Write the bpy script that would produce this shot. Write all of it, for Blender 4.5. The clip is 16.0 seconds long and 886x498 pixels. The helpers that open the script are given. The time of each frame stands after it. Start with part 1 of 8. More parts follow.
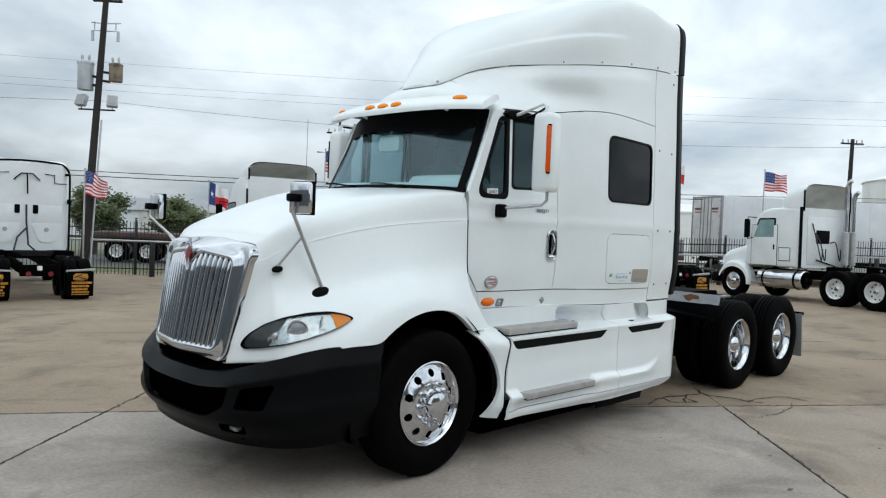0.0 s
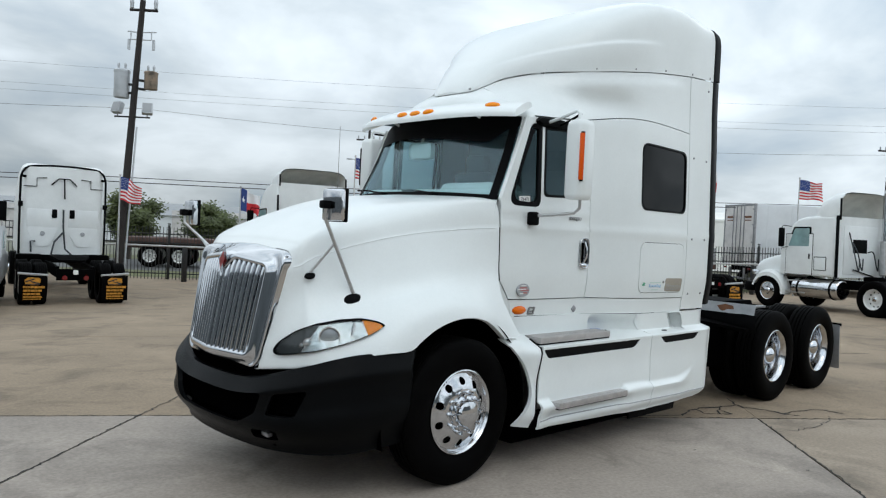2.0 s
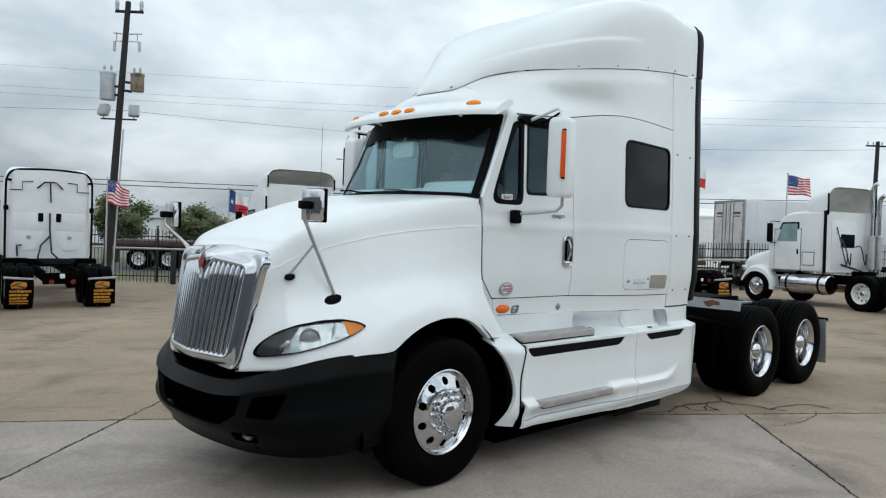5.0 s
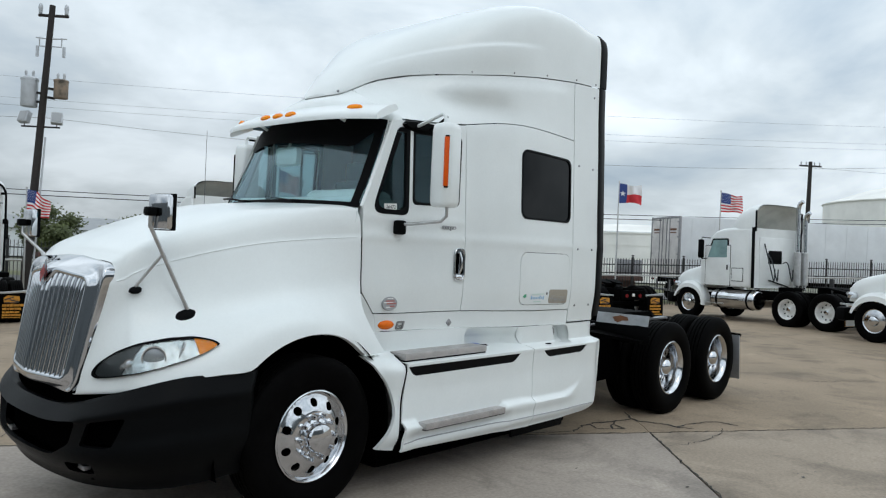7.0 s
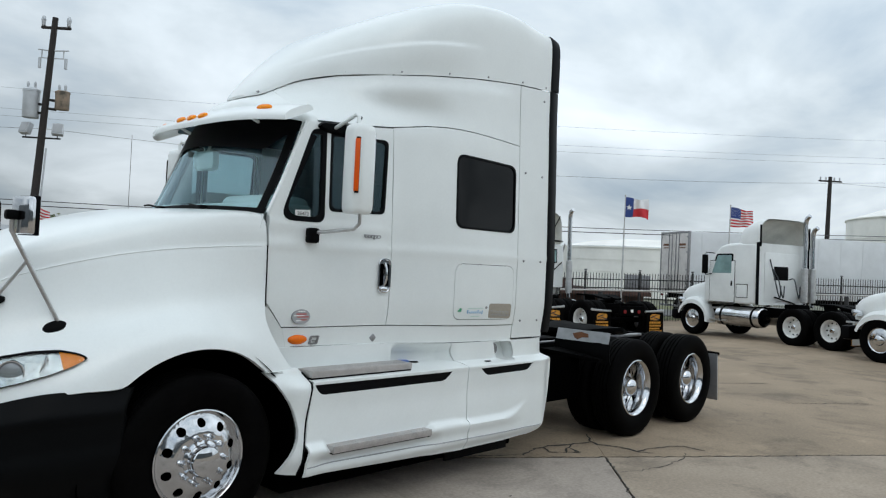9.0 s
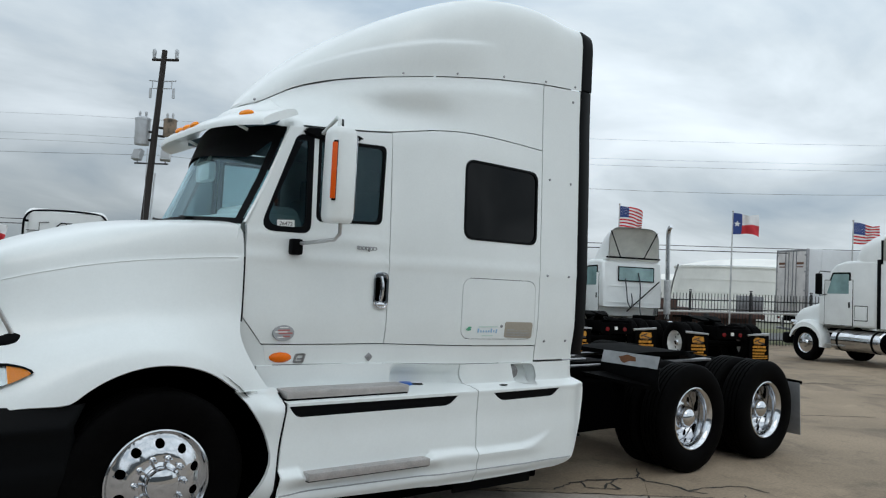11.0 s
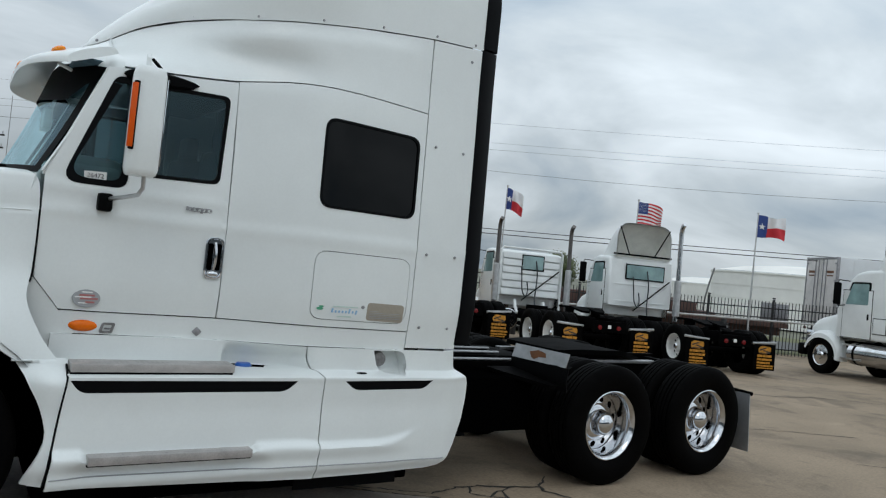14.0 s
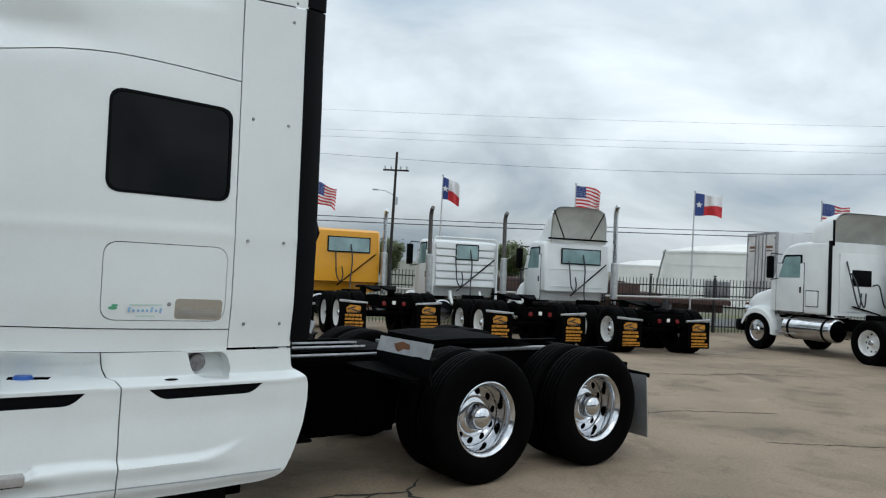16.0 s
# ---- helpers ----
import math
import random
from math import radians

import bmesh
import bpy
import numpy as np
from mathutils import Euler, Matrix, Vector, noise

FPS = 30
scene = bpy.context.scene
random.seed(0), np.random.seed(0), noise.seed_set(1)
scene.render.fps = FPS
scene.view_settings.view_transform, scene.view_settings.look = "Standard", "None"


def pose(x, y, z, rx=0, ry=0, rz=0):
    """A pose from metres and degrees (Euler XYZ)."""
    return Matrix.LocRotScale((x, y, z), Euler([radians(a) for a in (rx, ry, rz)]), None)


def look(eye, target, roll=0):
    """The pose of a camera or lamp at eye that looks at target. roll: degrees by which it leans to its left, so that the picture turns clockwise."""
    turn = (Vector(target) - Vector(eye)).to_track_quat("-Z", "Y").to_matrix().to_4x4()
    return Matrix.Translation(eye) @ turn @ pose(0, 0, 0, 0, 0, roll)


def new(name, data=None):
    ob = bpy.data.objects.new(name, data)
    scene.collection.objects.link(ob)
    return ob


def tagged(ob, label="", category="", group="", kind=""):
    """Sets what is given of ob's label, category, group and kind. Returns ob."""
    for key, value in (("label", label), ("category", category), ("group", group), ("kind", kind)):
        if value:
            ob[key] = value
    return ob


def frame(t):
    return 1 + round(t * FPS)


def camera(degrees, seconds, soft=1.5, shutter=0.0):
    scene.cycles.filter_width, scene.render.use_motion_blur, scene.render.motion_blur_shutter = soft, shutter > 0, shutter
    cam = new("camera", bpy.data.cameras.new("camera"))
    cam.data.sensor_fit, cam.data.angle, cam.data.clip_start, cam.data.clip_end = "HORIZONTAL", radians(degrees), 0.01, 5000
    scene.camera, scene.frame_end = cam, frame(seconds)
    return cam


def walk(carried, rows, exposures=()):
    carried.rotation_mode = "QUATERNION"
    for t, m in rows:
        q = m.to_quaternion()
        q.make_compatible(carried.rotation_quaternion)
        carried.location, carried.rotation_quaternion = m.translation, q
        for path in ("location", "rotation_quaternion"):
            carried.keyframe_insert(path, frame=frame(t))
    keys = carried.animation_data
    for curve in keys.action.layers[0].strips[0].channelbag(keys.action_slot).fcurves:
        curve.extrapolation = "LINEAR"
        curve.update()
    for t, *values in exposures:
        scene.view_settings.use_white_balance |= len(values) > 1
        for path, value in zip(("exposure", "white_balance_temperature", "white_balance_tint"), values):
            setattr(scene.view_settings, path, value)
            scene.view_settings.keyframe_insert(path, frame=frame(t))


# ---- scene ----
cam = camera(61.2, 16.0, 1.2)
PATH = [
    (0, (-3.806, -4.965, 1.839), (-2.386, -3.558, 1.772), 2.4),
    (0.5, (-3.816, -4.939, 1.838), (-2.412, -3.516, 1.772), 3.1),
    (1, (-3.817, -4.94, 1.847), (-2.431, -3.5, 1.798), 3.2),
    (1.5, (-3.82, -4.937, 1.84), (-2.453, -3.478, 1.793), 3.0),
    (2, (-3.813, -4.933, 1.842), (-2.447, -3.473, 1.79), 2.7),
    (2.5, (-3.818, -4.939, 1.854), (-2.456, -3.476, 1.802), 2.9),
    (3, (-3.825, -4.919, 1.851), (-2.47, -3.448, 1.806), 2.6),
    (5.5, (-3.652, -5.005, 1.844), (-2.266, -3.564, 1.793), 2.0),
    (6, (-3.475, -5.168, 1.847), (-2.073, -3.742, 1.812), 2.6),
    (6.5, (-3.268, -5.175, 1.825), (-1.792, -3.827, 1.793), 3.6),
    (7, (-3.124, -5.118, 1.834), (-1.653, -3.763, 1.827), 2.4),
    (7.5, (-2.984, -5.166, 1.837), (-1.57, -3.752, 1.846), 1.5),
    (8, (-2.751, -5.323, 1.824), (-1.334, -3.912, 1.816), 3.9),
    (8.5, (-2.554, -5.391, 1.833), (-1.146, -3.972, 1.808), 3.2),
    (9, (-2.319, -5.411, 1.836), (-0.889, -4.013, 1.865), 2.8),
    (11.5, (-1.124, -5.715, 1.822), (0.043, -4.092, 1.881), 3.0),
    (12, (-0.872, -5.77, 1.832), (0.337, -4.177, 1.859), 3.4),
    (12.5, (-0.632, -5.75, 1.821), (0.64, -4.208, 1.883), 2.8),
    (13, (-0.398, -5.767, 1.777), (0.733, -4.119, 1.849), 1.9),
    (13.5, (-0.15, -5.843, 1.815), (0.893, -4.136, 1.84), 5.2),
    (14, (0.102, -5.865, 1.807), (1.202, -4.196, 1.846), 5.9),
    (14.5, (0.351, -5.904, 1.787), (1.46, -4.24, 1.814), 2.2),
    (15, (0.622, -5.925, 1.761), (1.58, -4.169, 1.734), 4.2),
    (15.5, (0.896, -5.889, 1.774), (1.937, -4.182, 1.713), 3.7),
    (16, (1.184, -5.87, 1.792), (2.367, -4.258, 1.826), 3.0),
]
walk(cam, [(t, look(eye, target, roll)) for t, eye, target, roll in PATH], exposures=((0, -0.07), (1.5, -0.06), (2, -0.12), (3, -0.17), (5.5, -0.14), (7, -0.20), (9, -0.23), (11.5, -0.33), (12.5, -0.37), (13.5, -0.45), (14.5, -0.37), (15.4, -0.42), (16, -0.27)))

# ---- world, sun ----
def ground_z(x, y):
    """The yard falls gently towards the fence."""
    s = y - 2.2
    soft = 0.5 * (s + math.sqrt(s * s + 1.6))
    crown = 0.19 * math.exp(-((x - 10.5) / 3.5) ** 2 - ((y - 10) / 5) ** 2)
    return crown - 0.036 * min(soft, 14.0 + 0.02 * soft)


world = bpy.data.worlds.new("overcast_sky")
scene.world = world
world.use_nodes = True
wn, wl = world.node_tree.nodes, world.node_tree.links
wn.clear()
SUN_EL, SUN_ROT = radians(48), radians(200)
sky = wn.new("ShaderNodeTexSky")
sky.sky_type, sky.sun_disc = "NISHITA", False
sky.sun_elevation, sky.sun_rotation = SUN_EL, SUN_ROT
sky_bg = wn.new("ShaderNodeBackground")
sky_bg.inputs["Strength"].default_value = 0.07
wl.new(sky.outputs[0], sky_bg.inputs["Color"])
tc = wn.new("ShaderNodeTexCoord")
sep = wn.new("ShaderNodeSeparateXYZ")
wl.new(tc.outputs["Generated"], sep.inputs[0])
# cloud deck seen in perspective: direction divided by its height
lift = wn.new("ShaderNodeMath"); lift.operation = "ADD"; lift.inputs[1].default_value = 0.30
wl.new(sep.outputs["Z"], lift.inputs[0])
lim = wn.new("ShaderNodeMath"); lim.operation = "MAXIMUM"; lim.inputs[1].default_value = 0.20
wl.new(lift.outputs[0], lim.inputs[0])
dx = wn.new("ShaderNodeMath"); dx.operation = "DIVIDE"
dy = wn.new("ShaderNodeMath"); dy.operation = "DIVIDE"
wl.new(sep.outputs["X"], dx.inputs[0]); wl.new(lim.outputs[0], dx.inputs[1])
wl.new(sep.outputs["Y"], dy.inputs[0]); wl.new(lim.outputs[0], dy.inputs[1])
comb = wn.new("ShaderNodeCombineXYZ")
wl.new(dx.outputs[0], comb.inputs[0]); wl.new(dy.outputs[0], comb.inputs[1])
cloud = wn.new("ShaderNodeTexNoise")
cloud.inputs["Scale"].default_value, cloud.inputs["Detail"].default_value, cloud.inputs["Roughness"].default_value = 1.35, 7.0, 0.52
cloud.inputs["Distortion"].default_value = 0.4
wl.new(comb.outputs[0], cloud.inputs["Vector"])
shade = wn.new("ShaderNodeValToRGB")
shade.color_ramp.elements[0].position, shade.color_ramp.elements[0].color = 0.30, (0.445, 0.565, 0.685, 1)
shade.color_ramp.elements[1].position, shade.color_ramp.elements[1].color = 0.66, (1.16, 1.28, 1.37, 1)
mid = shade.color_ramp.elements.new(0.47); mid.color = (0.76, 0.86, 0.93, 1)
wl.new(cloud.outputs["Fac"], shade.inputs[0])
height = wn.new("ShaderNodeMapRange")
height.inputs["From Min"].default_value, height.inputs["From Max"].default_value = -0.02, 0.44
height.inputs["To Min"].default_value, height.inputs["To Max"].default_value = 0.66, 1.50
wl.new(sep.outputs["Z"], height.inputs["Value"])
toward = wn.new("ShaderNodeVectorMath"); toward.operation = "DOT_PRODUCT"
toward.inputs[1].default_value = (0.24, -0.24, 0.0)
wl.new(tc.outputs["Generated"], toward.inputs[0])
low = wn.new("ShaderNodeMapRange")
low.inputs["From Min"].default_value, low.inputs["From Max"].default_value = 0.05, 0.40
low.inputs["To Min"].default_value, low.inputs["To Max"].default_value = 1.0, 0.0
wl.new(sep.outputs["Z"], low.inputs["Value"])
side_gain = wn.new("ShaderNodeMath"); side_gain.operation = "MULTIPLY_ADD"; side_gain.inputs[2].default_value = 1.0
wl.new(toward.outputs["Value"], side_gain.inputs[0]); wl.new(low.outputs[0], side_gain.inputs[1])
gain = wn.new("ShaderNodeMath"); gain.operation = "MULTIPLY"
wl.new(height.outputs[0], gain.inputs[0]); wl.new(side_gain.outputs[0], gain.inputs[1])
cloud_bg = wn.new("ShaderNodeBackground")
wl.new(shade.outputs[0], cloud_bg.inputs["Color"]); wl.new(gain.outputs[0], cloud_bg.inputs["Strength"])
mixw = wn.new("ShaderNodeMixShader"); mixw.inputs[0].default_value = 0.9
wl.new(sky_bg.outputs[0], mixw.inputs[1]); wl.new(cloud_bg.outputs[0], mixw.inputs[2])
wout = wn.new("ShaderNodeOutputWorld")
wl.new(mixw.outputs[0], wout.inputs["Surface"])

sun_data = bpy.data.lights.new("sun", "SUN")
sun_data.energy, sun_data.angle, sun_data.color = 0.25, radians(25), (1.0, 0.97, 0.92)
sun = new("sun", sun_data)
sun.matrix_world = look((-6, -14, 18), (2, 0, 0))


# ---- materials ----
def material(name, color, rough=0.5, metal=0.0, grain=0.0, grain_scale=40.0, stain=0.0, stain_scale=2.0, bump=0.0, coat=0.0,
             tint=None, vary=0.0, bump_scale=None, spec=0.5, blotch=0.0):
    """A principled material with variation at two scales, a fine relief, and a change from piece to piece."""
    m = bpy.data.materials.new(name)
    m.use_nodes = True
    n, l = m.node_tree.nodes, m.node_tree.links
    b = n["Principled BSDF"]
    b.inputs["Base Color"].default_value = (*color, 1)
    b.inputs["Roughness"].default_value, b.inputs["Metallic"].default_value = rough, metal
    b.inputs["Coat Weight"].default_value, b.inputs["Coat Roughness"].default_value = coat, 0.06
    b.inputs["Specular IOR Level"].default_value = spec
    co = n.new("ShaderNodeTexCoord")
    if grain or stain or vary:
        fine = n.new("ShaderNodeTexNoise"); fine.inputs["Scale"].default_value = grain_scale; fine.inputs["Detail"].default_value = 4
        broad = n.new("ShaderNodeTexNoise"); broad.inputs["Scale"].default_value = stain_scale; broad.inputs["Detail"].default_value = 5
        broad.inputs["Roughness"].default_value = 0.6
        for t in (fine, broad):
            l.new(co.outputs["Object"], t.inputs["Vector"])
        def scaled(source, amount, centre=0.5):
            mr = n.new("ShaderNodeMapRange")
            mr.inputs["From Min"].default_value, mr.inputs["From Max"].default_value = 0.3, 0.7
            mr.inputs["To Min"].default_value, mr.inputs["To Max"].default_value = 1 - amount, 1 + amount * 0.6
            l.new(source, mr.inputs["Value"])
            return mr.outputs[0]
        mul = n.new("ShaderNodeMath"); mul.operation = "MULTIPLY"
        l.new(scaled(fine.outputs["Fac"], grain), mul.inputs[0]); l.new(scaled(broad.outputs["Fac"], stain), mul.inputs[1])
        value = mul.outputs[0]
        if vary:
            info = n.new("ShaderNodeObjectInfo")
            mr = n.new("ShaderNodeMapRange")
            mr.inputs["To Min"].default_value, mr.inputs["To Max"].default_value = 1 - vary, 1 + vary
            l.new(info.outputs["Random"], mr.inputs["Value"])
            m2 = n.new("ShaderNodeMath"); m2.operation = "MULTIPLY"
            l.new(value, m2.inputs[0]); l.new(mr.outputs[0], m2.inputs[1])
            value = m2.outputs[0]
        if blotch:   # old spills and tyre marks: soft-edged dark patches, and a few pale scuffs
            for scale, lo, hi, amount in ((0.9, 0.52, 0.66, -blotch), (2.7, 0.58, 0.70, -blotch * 0.6), (1.6, 0.60, 0.72, blotch * 0.6)):
                spot = n.new("ShaderNodeTexNoise"); spot.inputs["Scale"].default_value = scale; spot.inputs["Detail"].default_value = 7
                spot.inputs["Roughness"].default_value, spot.inputs["Distortion"].default_value = 0.62, 0.6
                l.new(co.outputs["Object"], spot.inputs["Vector"])
                mr = n.new("ShaderNodeMapRange")
                mr.inputs["From Min"].default_value, mr.inputs["From Max"].default_value = lo, hi
                mr.inputs["To Min"].default_value, mr.inputs["To Max"].default_value = 1.0, 1.0 + amount
                l.new(spot.outputs["Fac"], mr.inputs["Value"])
                m3 = n.new("ShaderNodeMath"); m3.operation = "MULTIPLY"
                l.new(value, m3.inputs[0]); l.new(mr.outputs[0], m3.inputs[1])
                value = m3.outputs[0]
        base = n.new("ShaderNodeMix"); base.data_type = "RGBA"
        base.inputs[6].default_value = (*color, 1); base.inputs[7].default_value = (*(tint or color), 1)
        l.new(broad.outputs["Fac"], base.inputs[0])
        vm = n.new("ShaderNodeVectorMath"); vm.operation = "SCALE"
        l.new(base.outputs[2], vm.inputs[0]); l.new(value, vm.inputs["Scale"])
        l.new(vm.outputs[0], b.inputs["Base Color"])
        rr = n.new("ShaderNodeMapRange")
        rr.inputs["To Min"].default_value, rr.inputs["To Max"].default_value = max(0.02, rough * (1 - 0.5 * stain)), min(1, rough * (1 + 0.5 * stain))
        l.new(broad.outputs["Fac"], rr.inputs["Value"])
        l.new(rr.outputs[0], b.inputs["Roughness"])
    if bump:
        bt = n.new("ShaderNodeTexNoise"); bt.inputs["Scale"].default_value = bump_scale or grain_scale; bt.inputs["Detail"].default_value = 6
        l.new(co.outputs["Object"], bt.inputs["Vector"])
        bp = n.new("ShaderNodeBump"); bp.inputs["Strength"].default_value = bump; bp.inputs["Distance"].default_value = 0.01
        l.new(bt.outputs["Fac"], bp.inputs["Height"]); l.new(bp.outputs[0], b.inputs["Normal"])
    return m


def glass_material(name, color, rough=0.02, gloss=1.0, ior=1.52, cool=1.0):
    """Thin clear sheet: tinted see-through, with a mirror gloss that grows at grazing angles."""
    m = bpy.data.materials.new(name)
    m.use_nodes = True
    n, l = m.node_tree.nodes, m.node_tree.links
    n.remove(n["Principled BSDF"])
    clear, shine, mix, fres = n.new("ShaderNodeBsdfTransparent"), n.new("ShaderNodeBsdfGlossy"), n.new("ShaderNodeMixShader"), n.new("ShaderNodeLayerWeight")
    clear.inputs["Color"].default_value = (*color, 1)
    shine.inputs["Roughness"].default_value = rough
    shine.inputs["Color"].default_value = (gloss * (1 - 0.28 * cool), gloss * (1 - 0.07 * cool), gloss, 1)
    fres.inputs["Blend"].default_value = 0.5
    power, rise = n.new("ShaderNodeMath"), n.new("ShaderNodeMath")
    power.operation, rise.operation = "POWER", "MULTIPLY_ADD"
    power.inputs[1].default_value = 5.0
    head_on = ((ior - 1) / (ior + 1)) ** 2
    rise.inputs[1].default_value, rise.inputs[2].default_value = 1 - head_on, head_on
    l.new(fres.outputs["Facing"], power.inputs[0]); l.new(power.outputs[0], rise.inputs[0])
    l.new(rise.outputs[0], mix.inputs[0]); l.new(clear.outputs[0], mix.inputs[1]); l.new(shine.outputs[0], mix.inputs[2])
    l.new(mix.outputs[0], n["Material Output"].inputs["Surface"])
    return m


WHITE = material("white_paint", (0.80, 0.83, 0.82), 0.28, grain=0.015, grain_scale=60, stain=0.05, stain_scale=1.3, coat=0.35, bump=0.02, bump_scale=3.0)
WHITE_OLD = material("aged_white_paint", (0.80, 0.82, 0.81), 0.4, grain=0.03, stain=0.08, stain_scale=1.6, coat=0.15)
WHITE_IN = material("bare_fibreglass", (0.76, 0.75, 0.70), 0.7, grain=0.06, stain=0.15, stain_scale=2.5)
YELLOW = material("yellow_paint", (0.80, 0.36, 0.01), 0.35, stain=0.06, coat=0.3)
BLACK = material("black_plastic", (0.0030, 0.0032, 0.0036), 0.5, grain=0.12, grain_scale=180, stain=0.15, bump=0.12, bump_scale=260, spec=0.04)
BUMPER = material("moulded_grey_plastic", (0.0026, 0.0030, 0.0034), 0.36, grain=0.15, grain_scale=220, stain=0.15, bump=0.15, bump_scale=320, spec=0.065)
# near-black, no gloss: shade of gaps, recesses and underside put into the colour
DARK = material("shade_black", (0.001, 0.001, 0.0011), 0.95, spec=0.0)
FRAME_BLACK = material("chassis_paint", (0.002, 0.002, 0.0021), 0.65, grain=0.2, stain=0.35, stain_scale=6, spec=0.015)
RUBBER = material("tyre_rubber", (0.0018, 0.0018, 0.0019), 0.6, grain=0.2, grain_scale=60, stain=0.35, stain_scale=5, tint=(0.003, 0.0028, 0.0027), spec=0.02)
RUBBER_TRIM = material("rubber_trim", (0.0028, 0.0032, 0.0040), 0.45, grain=0.1, stain=0.15, spec=0.07)
CHROME = material("chrome", (0.62, 0.63, 0.65), 0.06, 1.0, stain=0.05, stain_scale=3)
ALU = material("polished_aluminium", (0.66, 0.67, 0.69), 0.12, 1.0, grain=0.05, grain_scale=90, stain=0.18, stain_scale=5)
ALU_DULL = material("brushed_aluminium", (0.58, 0.58, 0.58), 0.38, 1.0, grain=0.15, grain_scale=160, stain=0.2, stain_scale=8, bump=0.08)
STEEL = material("worn_steel", (0.35, 0.35, 0.36), 0.45, 0.9, grain=0.2, stain=0.3, stain_scale=10)
AMBER = material("amber_lens", (0.82, 0.155, 0.003), 0.25, grain=0.1, grain_scale=120, spec=0.25)
SIGNAL = material("signal_lens", (0.95, 0.27, 0.006), 0.25, grain=0.1, grain_scale=120, spec=0.25)
AMBER_DEEP = material("amber_reflector", (0.74, 0.095, 0.003), 0.3, grain=0.15, grain_scale=150, spec=0.25)
RED = material("red_lens", (0.16, 0.008, 0.010), 0.2, coat=0.5)
BADGE_RED = material("red_enamel", (0.45, 0.04, 0.035), 0.3, coat=0.3)
TINT = material("tinted_glass", (0.0015, 0.002, 0.0025), 0.03, spec=0.15)
GLASS = glass_material("windscreen_glass", (0.78, 0.94, 0.97), ior=1.75)
SIDE_GLASS = glass_material("side_window_glass", (0.44, 0.54, 0.56), ior=1.45)
LENS = glass_material("headlamp_lens", (0.93, 0.95, 0.95), gloss=0.35, cool=0.0)
CABIN = material("cab_lining", (0.065, 0.120, 0.150), 0.85, grain=0.1, stain=0.1)
DASH = material("dashboard_vinyl", (0.58, 0.64, 0.62), 0.7, grain=0.1, stain=0.1)
TAN = material("tan_reflective_film", (0.36, 0.32, 0.26), 0.5, grain=0.08)
PAPER = material("paper", (0.82, 0.82, 0.80), 0.7)
INK = material("black_ink", (0.02, 0.02, 0.025), 0.6)
INK_RED = material("red_ink", (0.42, 0.15, 0.14), 0.6)
INK_BLUE = material("pale_blue_ink", (0.26, 0.46, 0.66), 0.5)
INK_GREEN = material("green_ink", (0.08, 0.35, 0.20), 0.5)
GREY_INK = material("grey_ink", (0.35, 0.36, 0.37), 0.5)
BLUE_CAP = material("blue_cap", (0.01, 0.10, 0.42), 0.4)
FLAP = material("flap_aluminium", (0.45, 0.46, 0.48), 0.35, 0.7, stain=0.2, stain_scale=7)
ORANGE = material("orange_print", (0.62, 0.27, 0.02), 0.5, grain=0.35, grain_scale=45, stain=0.45, stain_scale=14)
ORANGE_WORN = material("rusty_orange_print", (0.15, 0.055, 0.018), 0.6, stain=0.3, stain_scale=12)
RED_PAINT = material("red_paint", (0.38, 0.02, 0.02), 0.4, stain=0.2)
CONCRETE = material("yard_concrete", (0.342, 0.284, 0.234), 0.7, grain=0.18, grain_scale=34, stain=0.26, stain_scale=0.55, tint=(0.352, 0.304, 0.262), vary=0.05, bump=0.22, bump_scale=55, blotch=0.34)
CONCRETE_TAN = material("tan_concrete", (0.365, 0.272, 0.178), 0.85, grain=0.18, grain_scale=34, stain=0.36, stain_scale=0.5, tint=(0.235, 0.182, 0.132), vary=0.06, bump=0.25, bump_scale=55, blotch=0.36)
CONCRETE_WARM = material("warm_concrete", (0.385, 0.300, 0.216), 0.78, grain=0.18, grain_scale=34, stain=0.30, stain_scale=0.55, tint=(0.29, 0.24, 0.19), vary=0.05, bump=0.22, bump_scale=55, blotch=0.40)
CRACK = material("crack_dirt", (0.035, 0.032, 0.028), 0.95, grain=0.4, stain=0.3)
EARTH = material("far_ground", (0.17, 0.17, 0.125), 0.95, grain=0.2, grain_scale=3, stain=0.35, stain_scale=0.08)
OIL = material("oil_stain", (0.105, 0.092, 0.078), 0.7, grain=0.2, stain=0.3)


# ---- mesh helpers ----
def mesh_object(name, bm, mats, parent=None, label="", smooth=True, angle=38):
    me = bpy.data.meshes.new(name)
    bmesh.ops.recalc_face_normals(bm, faces=bm.faces[:]) if smooth != "keep" else None
    bm.to_mesh(me)
    bm.free()
    for m in (mats if isinstance(mats, (list, tuple)) else [mats]):
        me.materials.append(m)
    if smooth:
        me.polygons.foreach_set("use_smooth", [True] * len(me.polygons))
        me.set_sharp_from_angle(angle=radians(angle))
    ob = new(name, me)
    if parent is not None:
        ob.parent = parent
    if label:
        ob["label"] = label
    return ob


def part(name, bm, mat, parent, label="", angle=38):
    return mesh_object(name, bm, mat, parent, label, angle=angle)


def thing(name, at, label, category, group="", kind=""):
    ob = new(name)
    ob.empty_display_size = 0.2
    ob.matrix_basis = at
    return tagged(ob, label, category, group, kind)


